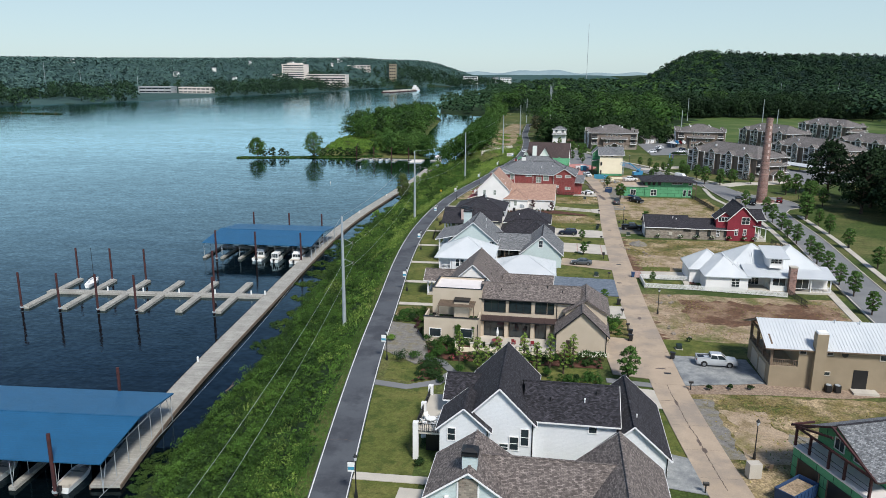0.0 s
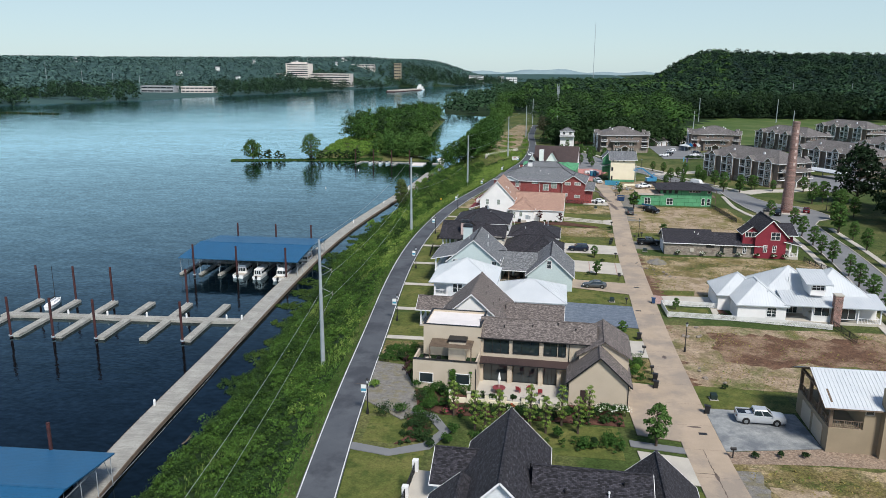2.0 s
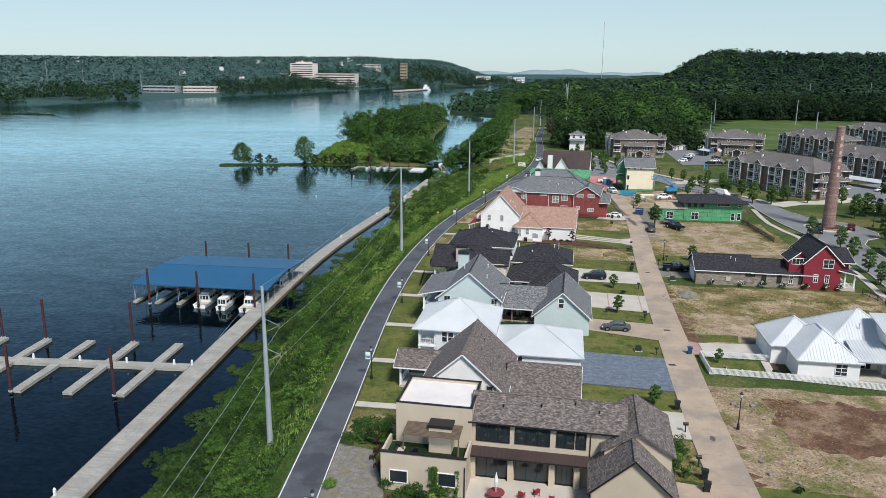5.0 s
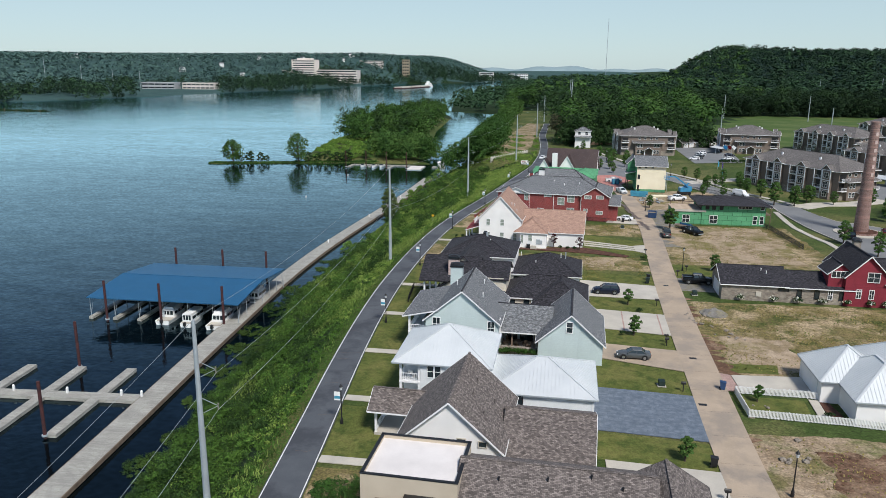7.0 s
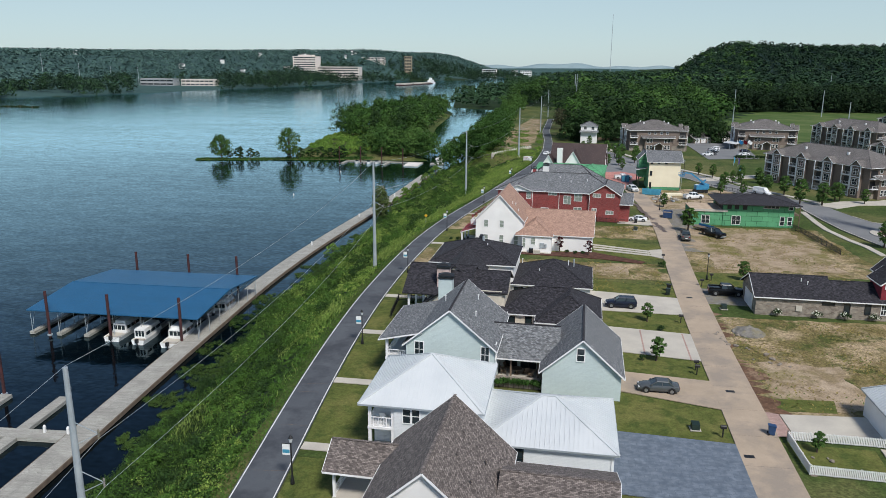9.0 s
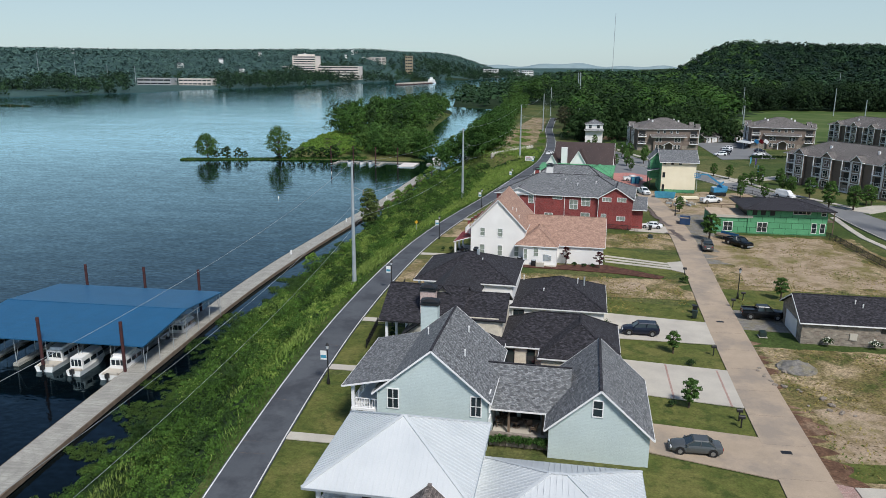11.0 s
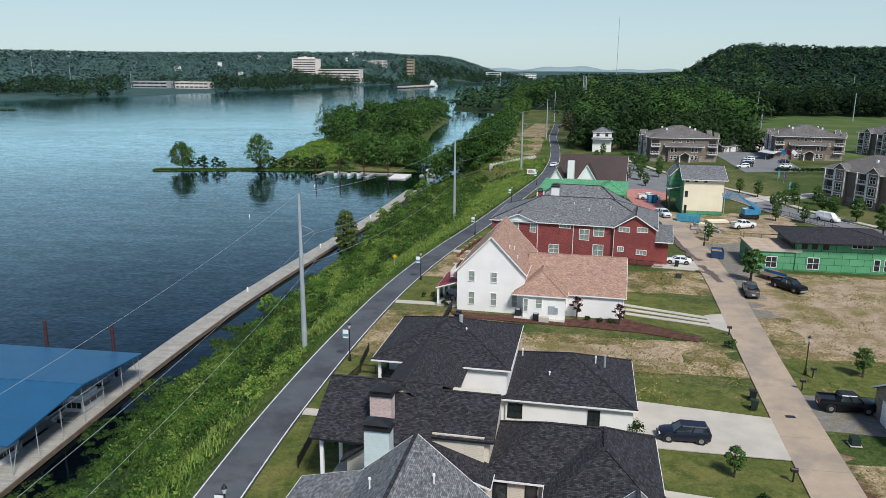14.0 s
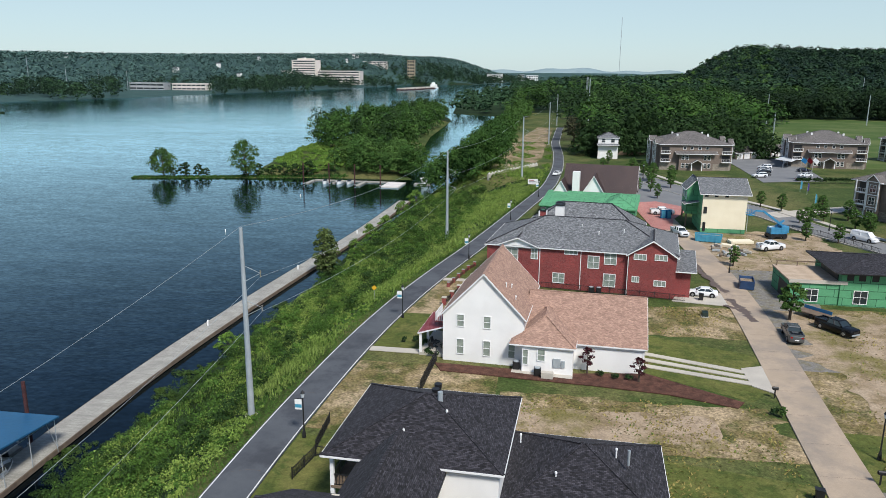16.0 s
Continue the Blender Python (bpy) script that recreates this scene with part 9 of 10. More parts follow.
# ---------------------------------------------------------------- trees
def tree(name, x, y, z, height, spread, seed, leaf, label, category="tree", group="", blobs=16, cards=80, size=0.4, clear=0.28, upright=0.8, light=False):
    """A tapered trunk with limbs and a crown of leaf clumps at the limbs' ends."""
    r, rng = random.Random(seed), np.random.default_rng(seed)
    h = thing(name, x, y, z, 0, label, category, group)
    bm = bmesh.new()
    t = height * 0.022 + 0.03
    lean = Vector((r.uniform(-0.05, 0.05), r.uniform(-0.05, 0.05), 1))
    fork = lean * height * clear
    tube(bm, (0, 0, -0.3), fork, t * 1.25, t, 8)
    tube(bm, fork, lean * height * 0.75, t, t * 0.3, 7)
    cs, rs = [], []
    for k in range(blobs):
        a = k * 2.4 + r.uniform(-0.4, 0.4)
        u = (k + 0.5) / blobs
        zz = height * (clear + (1 - clear) * (0.1 + 0.82 * u))
        w = spread * math.sin(math.pi * (0.16 + 0.78 * u)) * r.uniform(0.55, 0.95)
        c = Vector((math.cos(a) * w, math.sin(a) * w, zz)) + Vector((lean.x, lean.y, 0)) * zz
        base = lean * (height * min(0.72, clear + (1 - clear) * u * 0.7))
        tube(bm, base, base.lerp(c, 0.85), t * 0.42, t * 0.1, 5)
        cs.append(c)
        rs.append(spread * r.uniform(0.3, 0.46))
    part("trunk", bm, M["bark"], h)
    v = leaves(rng, np.array([list(c) for c in cs]), np.array(rs), cards, size, squash=upright, hollow=0.35)
    cloud("crown", v, 4, leaf, h)
    return h


def set_out(proto, spots, seed):
    r = random.Random(seed)
    for x, y, s in spots:
        s *= 0.82 if proto.name.startswith("street_tree") and y > 280 else 1.0
        copy_thing(proto, pose(x, y, float(land(x, y)), 0, 0, r.uniform(0, 360)) @ Matrix.Diagonal((s * r.uniform(0.9, 1.1), s * r.uniform(0.9, 1.1), s, 1)))


street = tree("street_tree", 67.2, 146.8, 0, 5.4, 1.35, 3, M["leaf_street"], "young dark green street tree in the verge", group="street trees", blobs=24, cards=84, size=0.24, clear=0.12)
set_out(street, [(67.7, 154.9, 0.9), (68.7, 163.8, 1), (69.7, 172.3, 1), (71.2, 181.0, 0.95), (72.1, 192.4, 1.05), (72.6, 200.5, 0.95), (74.1, 210, 1), (75.2, 221, 1.1), (77.0, 233, 1.1),
                 (85.6, 206.5, 1.1), (83.8, 190, 1), (88.6, 231, 1.25), (82, 170, 1), (80.5, 155, 0.95), (87.0, 218, 1), (65.5, 135, 0.9), (64.5, 124, 0.9), (79.5, 140, 1), (78.5, 126, 0.9),
                 (93, 246, 1.1), (101, 252, 1.2), (104, 268, 1.2), (108, 285, 1.1), (86.8, 304, 1.2), (72, 322, 1.1), (66.5, 333, 1.0), (57, 352, 1.0), (47, 372, 1.0), (33, 393, 1.0), (27, 402, 1.1), (20, 418, 1.1),
                 (38, 380, 1.3), (31, 372, 1.2), (33, 407, 1.2), (24, 440, 1.2), (60, 330, 0.8), (100, 330, 1.2), (106, 334, 1.0), (92, 300, 1.0), (80, 300, 0.9),
                 (73.4, 296.2, 1.7), (79, 295.4, 1.5), (59.4, 323.3, 1.2), (74.4, 245.5, 1.1), (97, 275.1, 1.4), (101.5, 278, 1.4), (98, 256.4, 1.5), (86.8, 227, 1.5), (85.3, 303.4, 1.3), (103, 300.6, 1.3), (68.8, 341.6, 1.2), (72.9, 335.3, 1.2), (26.7, 368.9, 1.1), (31.2, 359.7, 1.0), (60.4, 345.5, 1.1), (55.3, 310.5, 0.95), (61.4, 309.3, 1.0), (64.3, 333.6, 1.0), (70.4, 324.4, 1.1), (71.1, 318.3, 1.2), (73.8, 311.5, 1.4), (29.4, 407.6, 1.4), (34.5, 395.2, 1.4), (40.1, 393.1, 1.3), (34.8, 286.2, 0.9)], 5)
small = tree("young_tree", 17.6, 190.1, 0, 2.9, 0.85, 8, M["leaf_street"], "small young tree with a round green crown in a lawn", group="young garden trees", blobs=18, cards=110, size=0.16, clear=0.2)
set_out(small, [(16.7, 174.6, 1.15), (38.0, 215.2, 1.3), (35.6, 255.6, 2.0), (17.4, 136.5, 1.0), (29.2, 152.6, 0.8), (37.5, 205.2, 0.7), (25.0, 222.5, 0.45), (9.5, 110.0, 0.5)], 6)
dark_red = leafy("dark_red_foliage", lin(74, 36, 42), lin(58, 34, 36))
plum = tree("plum_tree", 5.4, 231.0, 0, 3.4, 0.9, 12, dark_red, "slender small tree with dark red leaves in mulch", group="red-leaved trees", blobs=11, cards=34, size=0.24, clear=0.25)
set_out(plum, [(11.2, 229.3, 0.95)], 2)
tree("cypress", -46.0, 295.5, WATER, 11.4, 2.7, 21, leafy("olive_foliage", lin(84, 98, 54), lin(70, 86, 48)), "tall narrow olive-green cypress standing at the water's edge", blobs=44, cards=110, size=0.4, clear=0.04)
wl = tree("bank_tree", -48.6, 250.4, WATER, 4.4, 1.7, 22, M["leaf_light"], "low bright green willow at the water's edge", group="bank trees", blobs=14, cards=70, size=0.32, clear=0.1)
set_out(wl, [(-45.5, 316, 0.9), (-44.5, 330, 1.1), (-44, 345, 1.0), (-43, 362, 1.2), (-41, 378, 1.4)], 3)
# the island's trees
for x, y, hh, sp, sd, lf in ((-156.7, 433.0, 11.8, 5.2, 31, "leaf_mid"), (-122.8, 437.5, 15.4, 5.6, 32, "leaf_street")):
    tree("island_tree", x, y, float(land(x, y)) - 0.3, hh, sp, sd, M[lf], "broad green tree standing alone on the low spit", group="trees on the spit", blobs=30, cards=120, size=0.56, clear=0.06, upright=1.0)
bush = tree("spit_bush", -148.0, 434.0, -9.0, 6.0, 2.8, 33, M["leaf_dark"], "rounded dark green bush on the low spit", category="bush", group="bushes on the spit", blobs=12, cards=60, size=0.6, clear=0.05)
set_out(bush, [(-152.5, 433.2, 0.6), (-142.5, 435, 0.85), (-139.5, 435.5, 0.6), (-123, 438, 0.7), (-118, 439, 0.9), (-113, 440, 0.8), (-108, 441, 1.0), (-103, 442, 0.9), (-98, 443, 1.1)], 4)
# big trees by the street and apartments
big = tree("broadleaf_tree", 112, 277, 0, 20, 7.0, 41, M["leaf_shade"], "large dark broadleaf tree beside the apartments", group="large trees", blobs=34, cards=120, size=0.8, clear=0.08)
set_out(big, [(108, 240, 1.0), (119, 232, 1.1), (116, 252, 1.0), (126, 243, 1.15), (121, 262, 0.9), (130, 258, 1.1), (112, 222, 1.05), (124, 220, 1.1), (134, 230, 1.1), (138, 246, 1.1), (143, 262, 1.1), (132, 274, 0.9)], 7)
grey = tree("broadleaf_tree", 12.0, 486, 0, 15, 5.0, 47, leafy("grey_green_foliage", lin(88, 88, 66), lin(70, 74, 56)), "thin grey-green tree beside the road", group="large trees", blobs=18, cards=60, size=0.8, clear=0.35)


def woods(name, spots, height, radius, leaf, cards, size, seed, blobs=6, label="", category="woods", lean=0.4, low=0.36, puff=(0.36, 0.56)):
    """Many tree crowns in one mesh: each a dome of leaf clumps over the ground."""
    rng = np.random.default_rng(seed)
    n = len(spots)
    g = land(spots[:, 0], spots[:, 1])
    H = rng.uniform(*height, n)
    R = rng.uniform(*radius, n)
    RR, HH = np.repeat(R, blobs), np.repeat(H, blobs)
    k = np.tile((np.arange(blobs) + 0.5) / blobs, n)
    a = k * blobs * 2.4 + np.repeat(rng.random(n) * math.tau, blobs)
    w = np.sqrt(np.clip(1 - (0.15 + 0.8 * k) ** 2, 0.05, 1)) * RR * rng.uniform(0.5, 0.8, n * blobs)
    c = np.repeat(np.stack([spots[:, 0], spots[:, 1], g], -1), blobs, axis=0)
    c += np.stack([np.cos(a) * w, np.sin(a) * w, HH * (low + (0.86 - low) * k)], -1)
    v = leaves(rng, c, RR * rng.uniform(*puff, n * blobs), cards, size, squash=0.9, hollow=0.75, lean=lean, tri=True)
    return cloud(name, v, 3, leaf, label=label, category=category, kind="stuff")


def crowns(name, spots, height, radius, leaf, tris, seed, label="", fine=0.5):
    """Many tree crowns seen from afar in one mesh: each one round tuft of leaf clumps."""
    rng = np.random.default_rng(seed)
    n = len(spots)
    H, R = rng.uniform(*height, n), rng.uniform(*radius, n)
    c = np.stack([spots[:, 0], spots[:, 1], land(spots[:, 0], spots[:, 1]) + H - R * 0.9], -1)
    v = leaves(rng, c, R, tris, R * fine, squash=0.95, hollow=0.82, lean=0.3, tri=True, up=1.0)
    return cloud(name, v, 3, leaf, label=label, category="woods", kind="stuff")


def shared(spots, seed, *shares):
    """Deal the spots out in the given shares."""
    u = np.random.default_rng(seed).random(len(spots))
    edges = np.cumsum((0,) + shares)
    return [spots[(u >= p) & (u < q)] for p, q in zip(edges, edges[1:])]


def scatter(seed, n, x0, x1, y0, y1, keep):
    rng = np.random.default_rng(seed)
    p = np.stack([rng.uniform(x0, x1, n), rng.uniform(y0, y1, n)], -1)
    return p[keep(p[:, 0], p[:, 1])]


def on_point(x, y):
    left = np.interp(y, [440, 500, 564, 700, 850], [-120, -134, -139, -134, -126])
    right = np.interp(y, [440, 560, 640, 800, 870], [-56, -70, -78, -84, -98])
    return (x > left + 4) & (x < right - 3) & (y < 838)


point = scatter(1, 400, -140, -50, 488, 840, lambda x, y: on_point(x, y) & (x < -60) & (y > 505 + 0.9 * np.clip(-100 - x, 0, 60)))
for q, m, sd in zip(shared(point, 2, 0.45, 0.25, 0.3), ("leaf", "leaf_mid", "leaf_dark"), (51, 67, 68)):
    for near in (True, False):
        woods("trees", q[(q[:, 1] < 620) == near], (15, 23) if near else (12, 19), (4.5, 8.0), M[m], 48, 0.95, sd, label="dense green wood on the low point", blobs=10, low=0.12, lean=0.3, puff=(0.34, 0.52))
front = scatter(2, 46, -92, -52, 447, 478, lambda x, y: y > 447)
for q, m, sd in zip(shared(front, 4, 0.4, 0.35, 0.25), ("leaf_mid", "leaf", "leaf_street"), (52, 152, 252)):
    woods("trees", q, (9, 15), (3.0, 5.2), M[m], 80, 0.6, sd, label="trees along the harbour side of the point", blobs=9, low=0.14, lean=0.35)
woods("bushes", scatter(3, 420, -136, -84, 446, 560, on_point), (0.8, 2.4), (1.0, 2.2), M["leaf_light"], 40, 0.55, 53, label="low light green scrub on the point", category="scrub", blobs=4)
woods("trees", scatter(4, 170, -44, -8, 402, 850, lambda x, y: (x > interp(SHORE, y) + 3) & (x < interp(SHORE, y) + 16 + 0.012 * (y - 400))), (11, 16), (3.8, 5.6), M["leaf_mid"], 80, 0.75, 54, label="green trees along the bank of the lagoon", blobs=8, low=0.2)
woods("trees", scatter(14, 70, -44, -17, 398, 520, lambda x, y: x > interp(SHORE, y) + 2), (11, 16), (4.0, 6.0), M["leaf"], 120, 0.6, 64, label="dark trees between the harbour and the road", blobs=9, low=0.2)


def in_wood(x, y):
    field = (y > 440) & (y < 748) & (x > 92 + np.clip(y - 548, 0, 999) * 0.42) & (x < 330)
    strip = (x < 11 + 0.012 * (y - 480)) & (y < 760)
    return ~field & ~strip & (x > interp(SHORE, y) + 5) & (y > 460 + 0.1 * x)


wood = scatter(5, 950, -30, 330, 470, 900, in_wood)
west_wood = wood[:, 0] < 150
# trees east of the split get darker leaves, that side's shade in the colour
for q, m, sd in list(zip(shared(wood[west_wood], 6, 0.34, 0.2, 0.28, 0.18), ("leaf_dark", "leaf_shade", "leaf", "leaf_mid"), (55, 65, 75, 85))) + list(zip(shared(wood[~west_wood], 6, 0.65, 0.35), ("leaf_shade", "leaf_dark"), (96, 97))):
    crowns("trees", q, (11, 25), (5, 9), M[m], 210, sd, label="mixed woodland behind the houses", fine=0.17)
woods("trees", scatter(6, 420, 175, 420, 240, 560, lambda x, y: (x > 215 + 0.15 * (y - 240)) | ((x > 178) & (y < 330))), (14, 22), (4.5, 7.5), M["leaf_shade"], 30, 1.6, 56, label="dark woodland beside the apartments", blobs=8, low=0.2, lean=0.25, puff=(0.42, 0.66))
woods("trees", scatter(18, 200, 14, 110, 455, 545, lambda x, y: in_wood(x, y) & (y < 500 + 0.1 * x)), (9, 20), (4.0, 7.0), M["leaf_dark"], 60, 0.9, 68, label="dark trees at the front of the woodland", blobs=9, low=0.06, lean=0.3, puff=(0.38, 0.6))
woods("trees", scatter(19, 330, 130, 420, 735, 800, lambda x, y: x > 92 + (y - 548) * 0.3), (12, 20), (4.5, 7.5), M["leaf_shade"], 34, 1.3, 69, label="dark trees along the far side of the field", blobs=6, low=0.08, lean=0.3)
far_wood = np.concatenate([scatter(7, 4600, 0, 900, 900, 2300, lambda x, y: x < 60 + 0.5 * y), scatter(9, 2600, 300, 1100, 500, 1300, lambda x, y: (x < 0.9 * y + 60))])
# beyond this bearing from the camera, darker leaves stand in for shade
right_of_view = far_wood[:, 0] > 0.26 * far_wood[:, 1]
for q, m, sd in list(zip(shared(far_wood[~right_of_view], 7, 0.4, 0.4, 0.2), ("leaf_far", "leaf_far_dark", "leaf_mid"), (57, 59, 157))) + list(zip(shared(far_wood[right_of_view], 7, 0.65, 0.35), ("leaf_far_dark", "leaf_far"), (257, 259))):
    crowns("trees", q, (11, 25), (5, 9.5), M[m], 34, sd, label="far unbroken woodland")
crowns("trees", scatter(16, 500, -130, 0, 870, 2300, lambda x, y: x > interp(SHORE, y) + 4), (9, 17), (5, 8), M["leaf_far"], 34, 66, label="lower woods along the river")
crowns("trees", scatter(8, 11000, 300, 1900, 1300, 2480, lambda x, y: (x < 0.75 * y) & (x > 0.12 * y)), (8, 16), (4.5, 7.5), M["leaf_bluff_haze"], 18, 58, label="woods covering the bluff")
crowns("trees", scatter(28, 160, 420, 1700, 2190, 2300, lambda x, y: np.sin(x / 37) + np.sin(x / 15.5) > -0.7), (14, 22), (7, 11), M["leaf_bluff_haze"], 60, 78, label="taller trees along the crest of the bluff")


def far_bank(x, y):
    d = interp(FAR_SHORE, y) - x
    return (d > 130) & (d < 1100) & (x > -0.95 * y - 150) & clear_view(x, y)


def clear_view(x, y):
    """Open grass before the low offices on the far shore, a wedge fitted to the camera's view."""
    return ~((y < 1445) & (y > 1150) & (x / y > -0.535) & (x / y < -0.42))


# hill crowns wear the leaf colours that have haze mixed in
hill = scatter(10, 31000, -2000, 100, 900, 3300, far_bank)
for q, m, sd in zip(shared(hill, 8, 0.6, 0.4), ("leaf_hill_haze", "leaf_hill_haze_dark"), (60, 160)):
    crowns("trees", q, (8, 15), (4.5, 8), M[m], 14, sd, label="woods covering the hills across the river, tinted blue-green for haze", fine=0.62)
shore_wood = scatter(11, 11500, -1000, 0, 700, 3000, lambda x, y: (interp(FAR_SHORE, y) - x > -14) & (interp(FAR_SHORE, y) - x < 210) & clear_view(x, y) & (np.sin(y / 41 + x / 90) + np.sin(y / 17.3 + 1) + np.sin(x / 33) > -1.1))
for q, m, sd in zip(shared(shore_wood, 9, 0.4, 0.6), ("leaf_far", "leaf_far_dark"), (61, 161)):
    tall = np.sin(q[:, 1] / 29 + q[:, 0] / 23) > 0
    for t in (True, False):
        woods("trees", q[tall == t], (20, 31) if t else (10, 20), (6, 10) if t else (4, 8), M[m], 12, 2.3, sd, label="trees lining the far shore", blobs=5, lean=0.3, low=0.1, puff=(0.42, 0.62))

# ---------------------------------------------------------------- the bank's scrub
rng = np.random.default_rng(77)
n = 15500
yy = 30 + 390 * rng.random(n) ** 1.15
sh, ed = interp(SHORE, yy), interp(PATH_LINE, yy) - 3.6
# tongues of weed that reach out over the shallows
TONGUES = ((84, 4, 6), (104, 1.5, 4), (130, 5, 3.5), (142, 4.5, 3), (150, 2.5, 2.5), (161, 4.5, 3.5), (172, 6.5, 3.5), (182, 6.5, 4), (192, 7.5, 4), (206, 6.5, 6), (218, 8, 4.5), (229, 1.5, 3),
           (237, 4, 2.5), (244, 5, 3), (255, 3, 3.5), (264, 2.5, 3), (277, 3, 4), (300, 2, 4), (320, 2, 5))
reach = np.max([length * np.exp(-((yy - at) / wide) ** 2) for at, length, wide in TONGUES], axis=0) - 1.2 + 0.8 * np.sin(yy * 1.7) * np.sin(yy * 0.61)
tt = rng.random(n)
xx = sh - reach + (ed - sh + reach) * tt
depth = xx - sh
lump = np.sin(xx * 0.55 + yy * 0.21) + np.sin(yy * 0.37 - xx * 0.2) + np.sin(yy * 0.09 + 2)
mat_zone = depth < 2.0 + 2.0 * np.sin(yy * 0.11)
rad = (0.45 + 0.55 * rng.random(n)) * (1 + 0.45 * np.clip(lump, -1, 2) * (depth > 3)) * np.where(tt > 0.85, 0.5, 1.0) * np.where(mat_zone, 0.6, 1.0)
zz = np.maximum(land(xx, yy), WATER) + rad * np.where(mat_zone, 0.1, 0.4)
# paler leaves along y: lighter growth, and slant-view brightness put into the colour
pick = rng.random(n) + 0.12 * lump * (depth > 3) + np.where(tt > 0.75, 0.25, 0) - 0.1 * (depth < 5) + 0.55 * np.clip((yy - 195) / 80, -0.5, 1) + 0.22 * np.sin(xx * 0.9 + yy * 0.5) * np.sin(yy * 0.31 + xx * 0.4)
for sel, leaf in ((pick < 0.3, "bank_dark"), ((pick >= 0.3) & (pick < 0.95), "bank"), (pick >= 0.95, "bank_light")):
    sel = sel & ~mat_zone
    v = leaves(rng, np.stack([xx, yy, zz], -1)[sel], rad[sel], 48, 0.185, squash=0.85, hollow=0.5, lean=0.9, tri=True)
    cloud("bushes", v, 3, M[leaf], label="dense leafy scrub covering the river bank", category="scrub", kind="stuff")
for sel, leaf in ((mat_zone & (lump < 0.4), "mat"), (mat_zone & (lump >= 0.4), "bank_dark")):
    v = leaves(rng, np.stack([xx, yy, zz], -1)[sel], rad[sel] * 1.3, 64, 0.15, squash=0.45, hollow=0.4, lean=0.7, tri=True)
    cloud("bushes", v, 3, M[leaf], label="low matted weed spreading over the shallows", category="scrub", kind="stuff")
# larger bushes standing out of it
p = scatter(21, 1500, -50, -20, 40, 400, lambda x, y: (x > interp(SHORE, y) + 2.5) & (x < interp(PATH_LINE, y) - 6.5))
half = len(p) // 2
woods("bushes", p[:half], (1.6, 3.0), (0.9, 1.9), M["bank"], 64, 0.2, 71, label="rounded bushes on the river bank", category="scrub", blobs=5, low=0.1, lean=0.6)
woods("bushes", p[half:half + half // 2], (1.8, 3.2), (1.0, 2.0), M["bank_dark"], 64, 0.2, 72, label="darker bushes on the river bank", category="scrub", blobs=5, low=0.1, lean=0.6)
# tall pale grass among the scrub
n = 120000
yy = 60 + 330 * rng.random(n) ** 0.8
ed = interp(PATH_LINE, yy) - 2.6
xx = ed - (ed - interp(SHORE, yy)) * rng.random(n) * 0.75
f = np.sin(xx * 0.31 + yy * 0.13) + np.sin(yy * 0.17 - xx * 0.4 + 1) + 0.7 * rng.normal(size=n) + np.clip((yy - 230) / 70, -1.6, 1.0)
ok = f > 0.25
xx, yy = xx[ok], yy[ok]
n = len(xx)
a = rng.random(n) * math.tau
hgt = 0.35 + 0.5 * rng.random(n)
b = np.stack([xx, yy, land(xx, yy) + 0.35], -1)
d = np.stack([np.cos(a), np.sin(a), 0 * a], -1)
tip = b + np.stack([np.cos(a + 1.4) * hgt * 0.6, np.sin(a + 1.4) * hgt * 0.6, hgt], -1)
cloud("grass", np.stack([b - d * 0.04, b + d * 0.04, tip], 1).reshape(-1, 3), 3, leafy("tall_grass_blades", lin(120, 138, 72), lin(96, 122, 54), 0.35), label="tall pale green grass on the river bank", category="grass", kind="stuff")
# coarse grass along the path's edge
n = 42000
yy = 30 + 380 * rng.random(n)
xx = interp(PATH_LINE, yy) - 2.2 - 3.4 * rng.random(n) ** 1.3
zz = land(xx, yy)
a = rng.random(n) * math.tau
hgt = 0.1 + 0.26 * rng.random(n) * np.clip((interp(PATH_LINE, yy) - 2.2 - xx) / 2.0, 0.15, 1)
d = np.stack([np.cos(a), np.sin(a), 0 * a], -1)
b = np.stack([xx, yy, zz], -1)
lean = np.stack([np.cos(a + 1.3), np.sin(a + 1.3), 0 * a], -1) * hgt[:, None] * 1.2
up = np.stack([0 * a, 0 * a, hgt], -1)
w = 0.06
cloud("grass", np.stack([b - d * w, b + d * w, b + up + lean], 1).reshape(-1, 3), 3, M["bank"], label="coarse green grass beside the path", category="grass", kind="stuff")


# ---------------------------------------------------------------- gardens
def shrub(name, x, y, r, hgt, leaf, label, group, seed, cards=160, size=0.16, z=0.0):
    rg = np.random.default_rng(seed)
    h = thing(name, x, y, z, 0, label, "shrub", group)
    bm = bmesh.new()
    tube(bm, (0, 0, -0.05), (r * 0.1, 0, hgt * 0.7), 0.04, 0.012, 5)
    part("stem", bm, M["bark"], h)
    k = 5
    c = np.stack([rg.normal(size=k) * r * 0.35, rg.normal(size=k) * r * 0.35, hgt * (0.45 + 0.2 * rg.random(k))], -1)
    cloud("foliage", leaves(rg, c, np.full(k, r * 0.62), cards // 2, size, squash=min(1.3, hgt / (2 * r) + 0.35), hollow=0.4), 4, leaf, h)
    return h


bloom = {"white": mat("white_blossom", lin(226, 226, 214), lin(206, 210, 190), size=0.3, rough=0.8), "orange": mat("orange_blossom", lin(190, 84, 40), lin(160, 60, 30), size=0.3, rough=0.8), "pink": mat("pink_blossom", lin(170, 70, 90), lin(140, 50, 70), size=0.3, rough=0.8)}


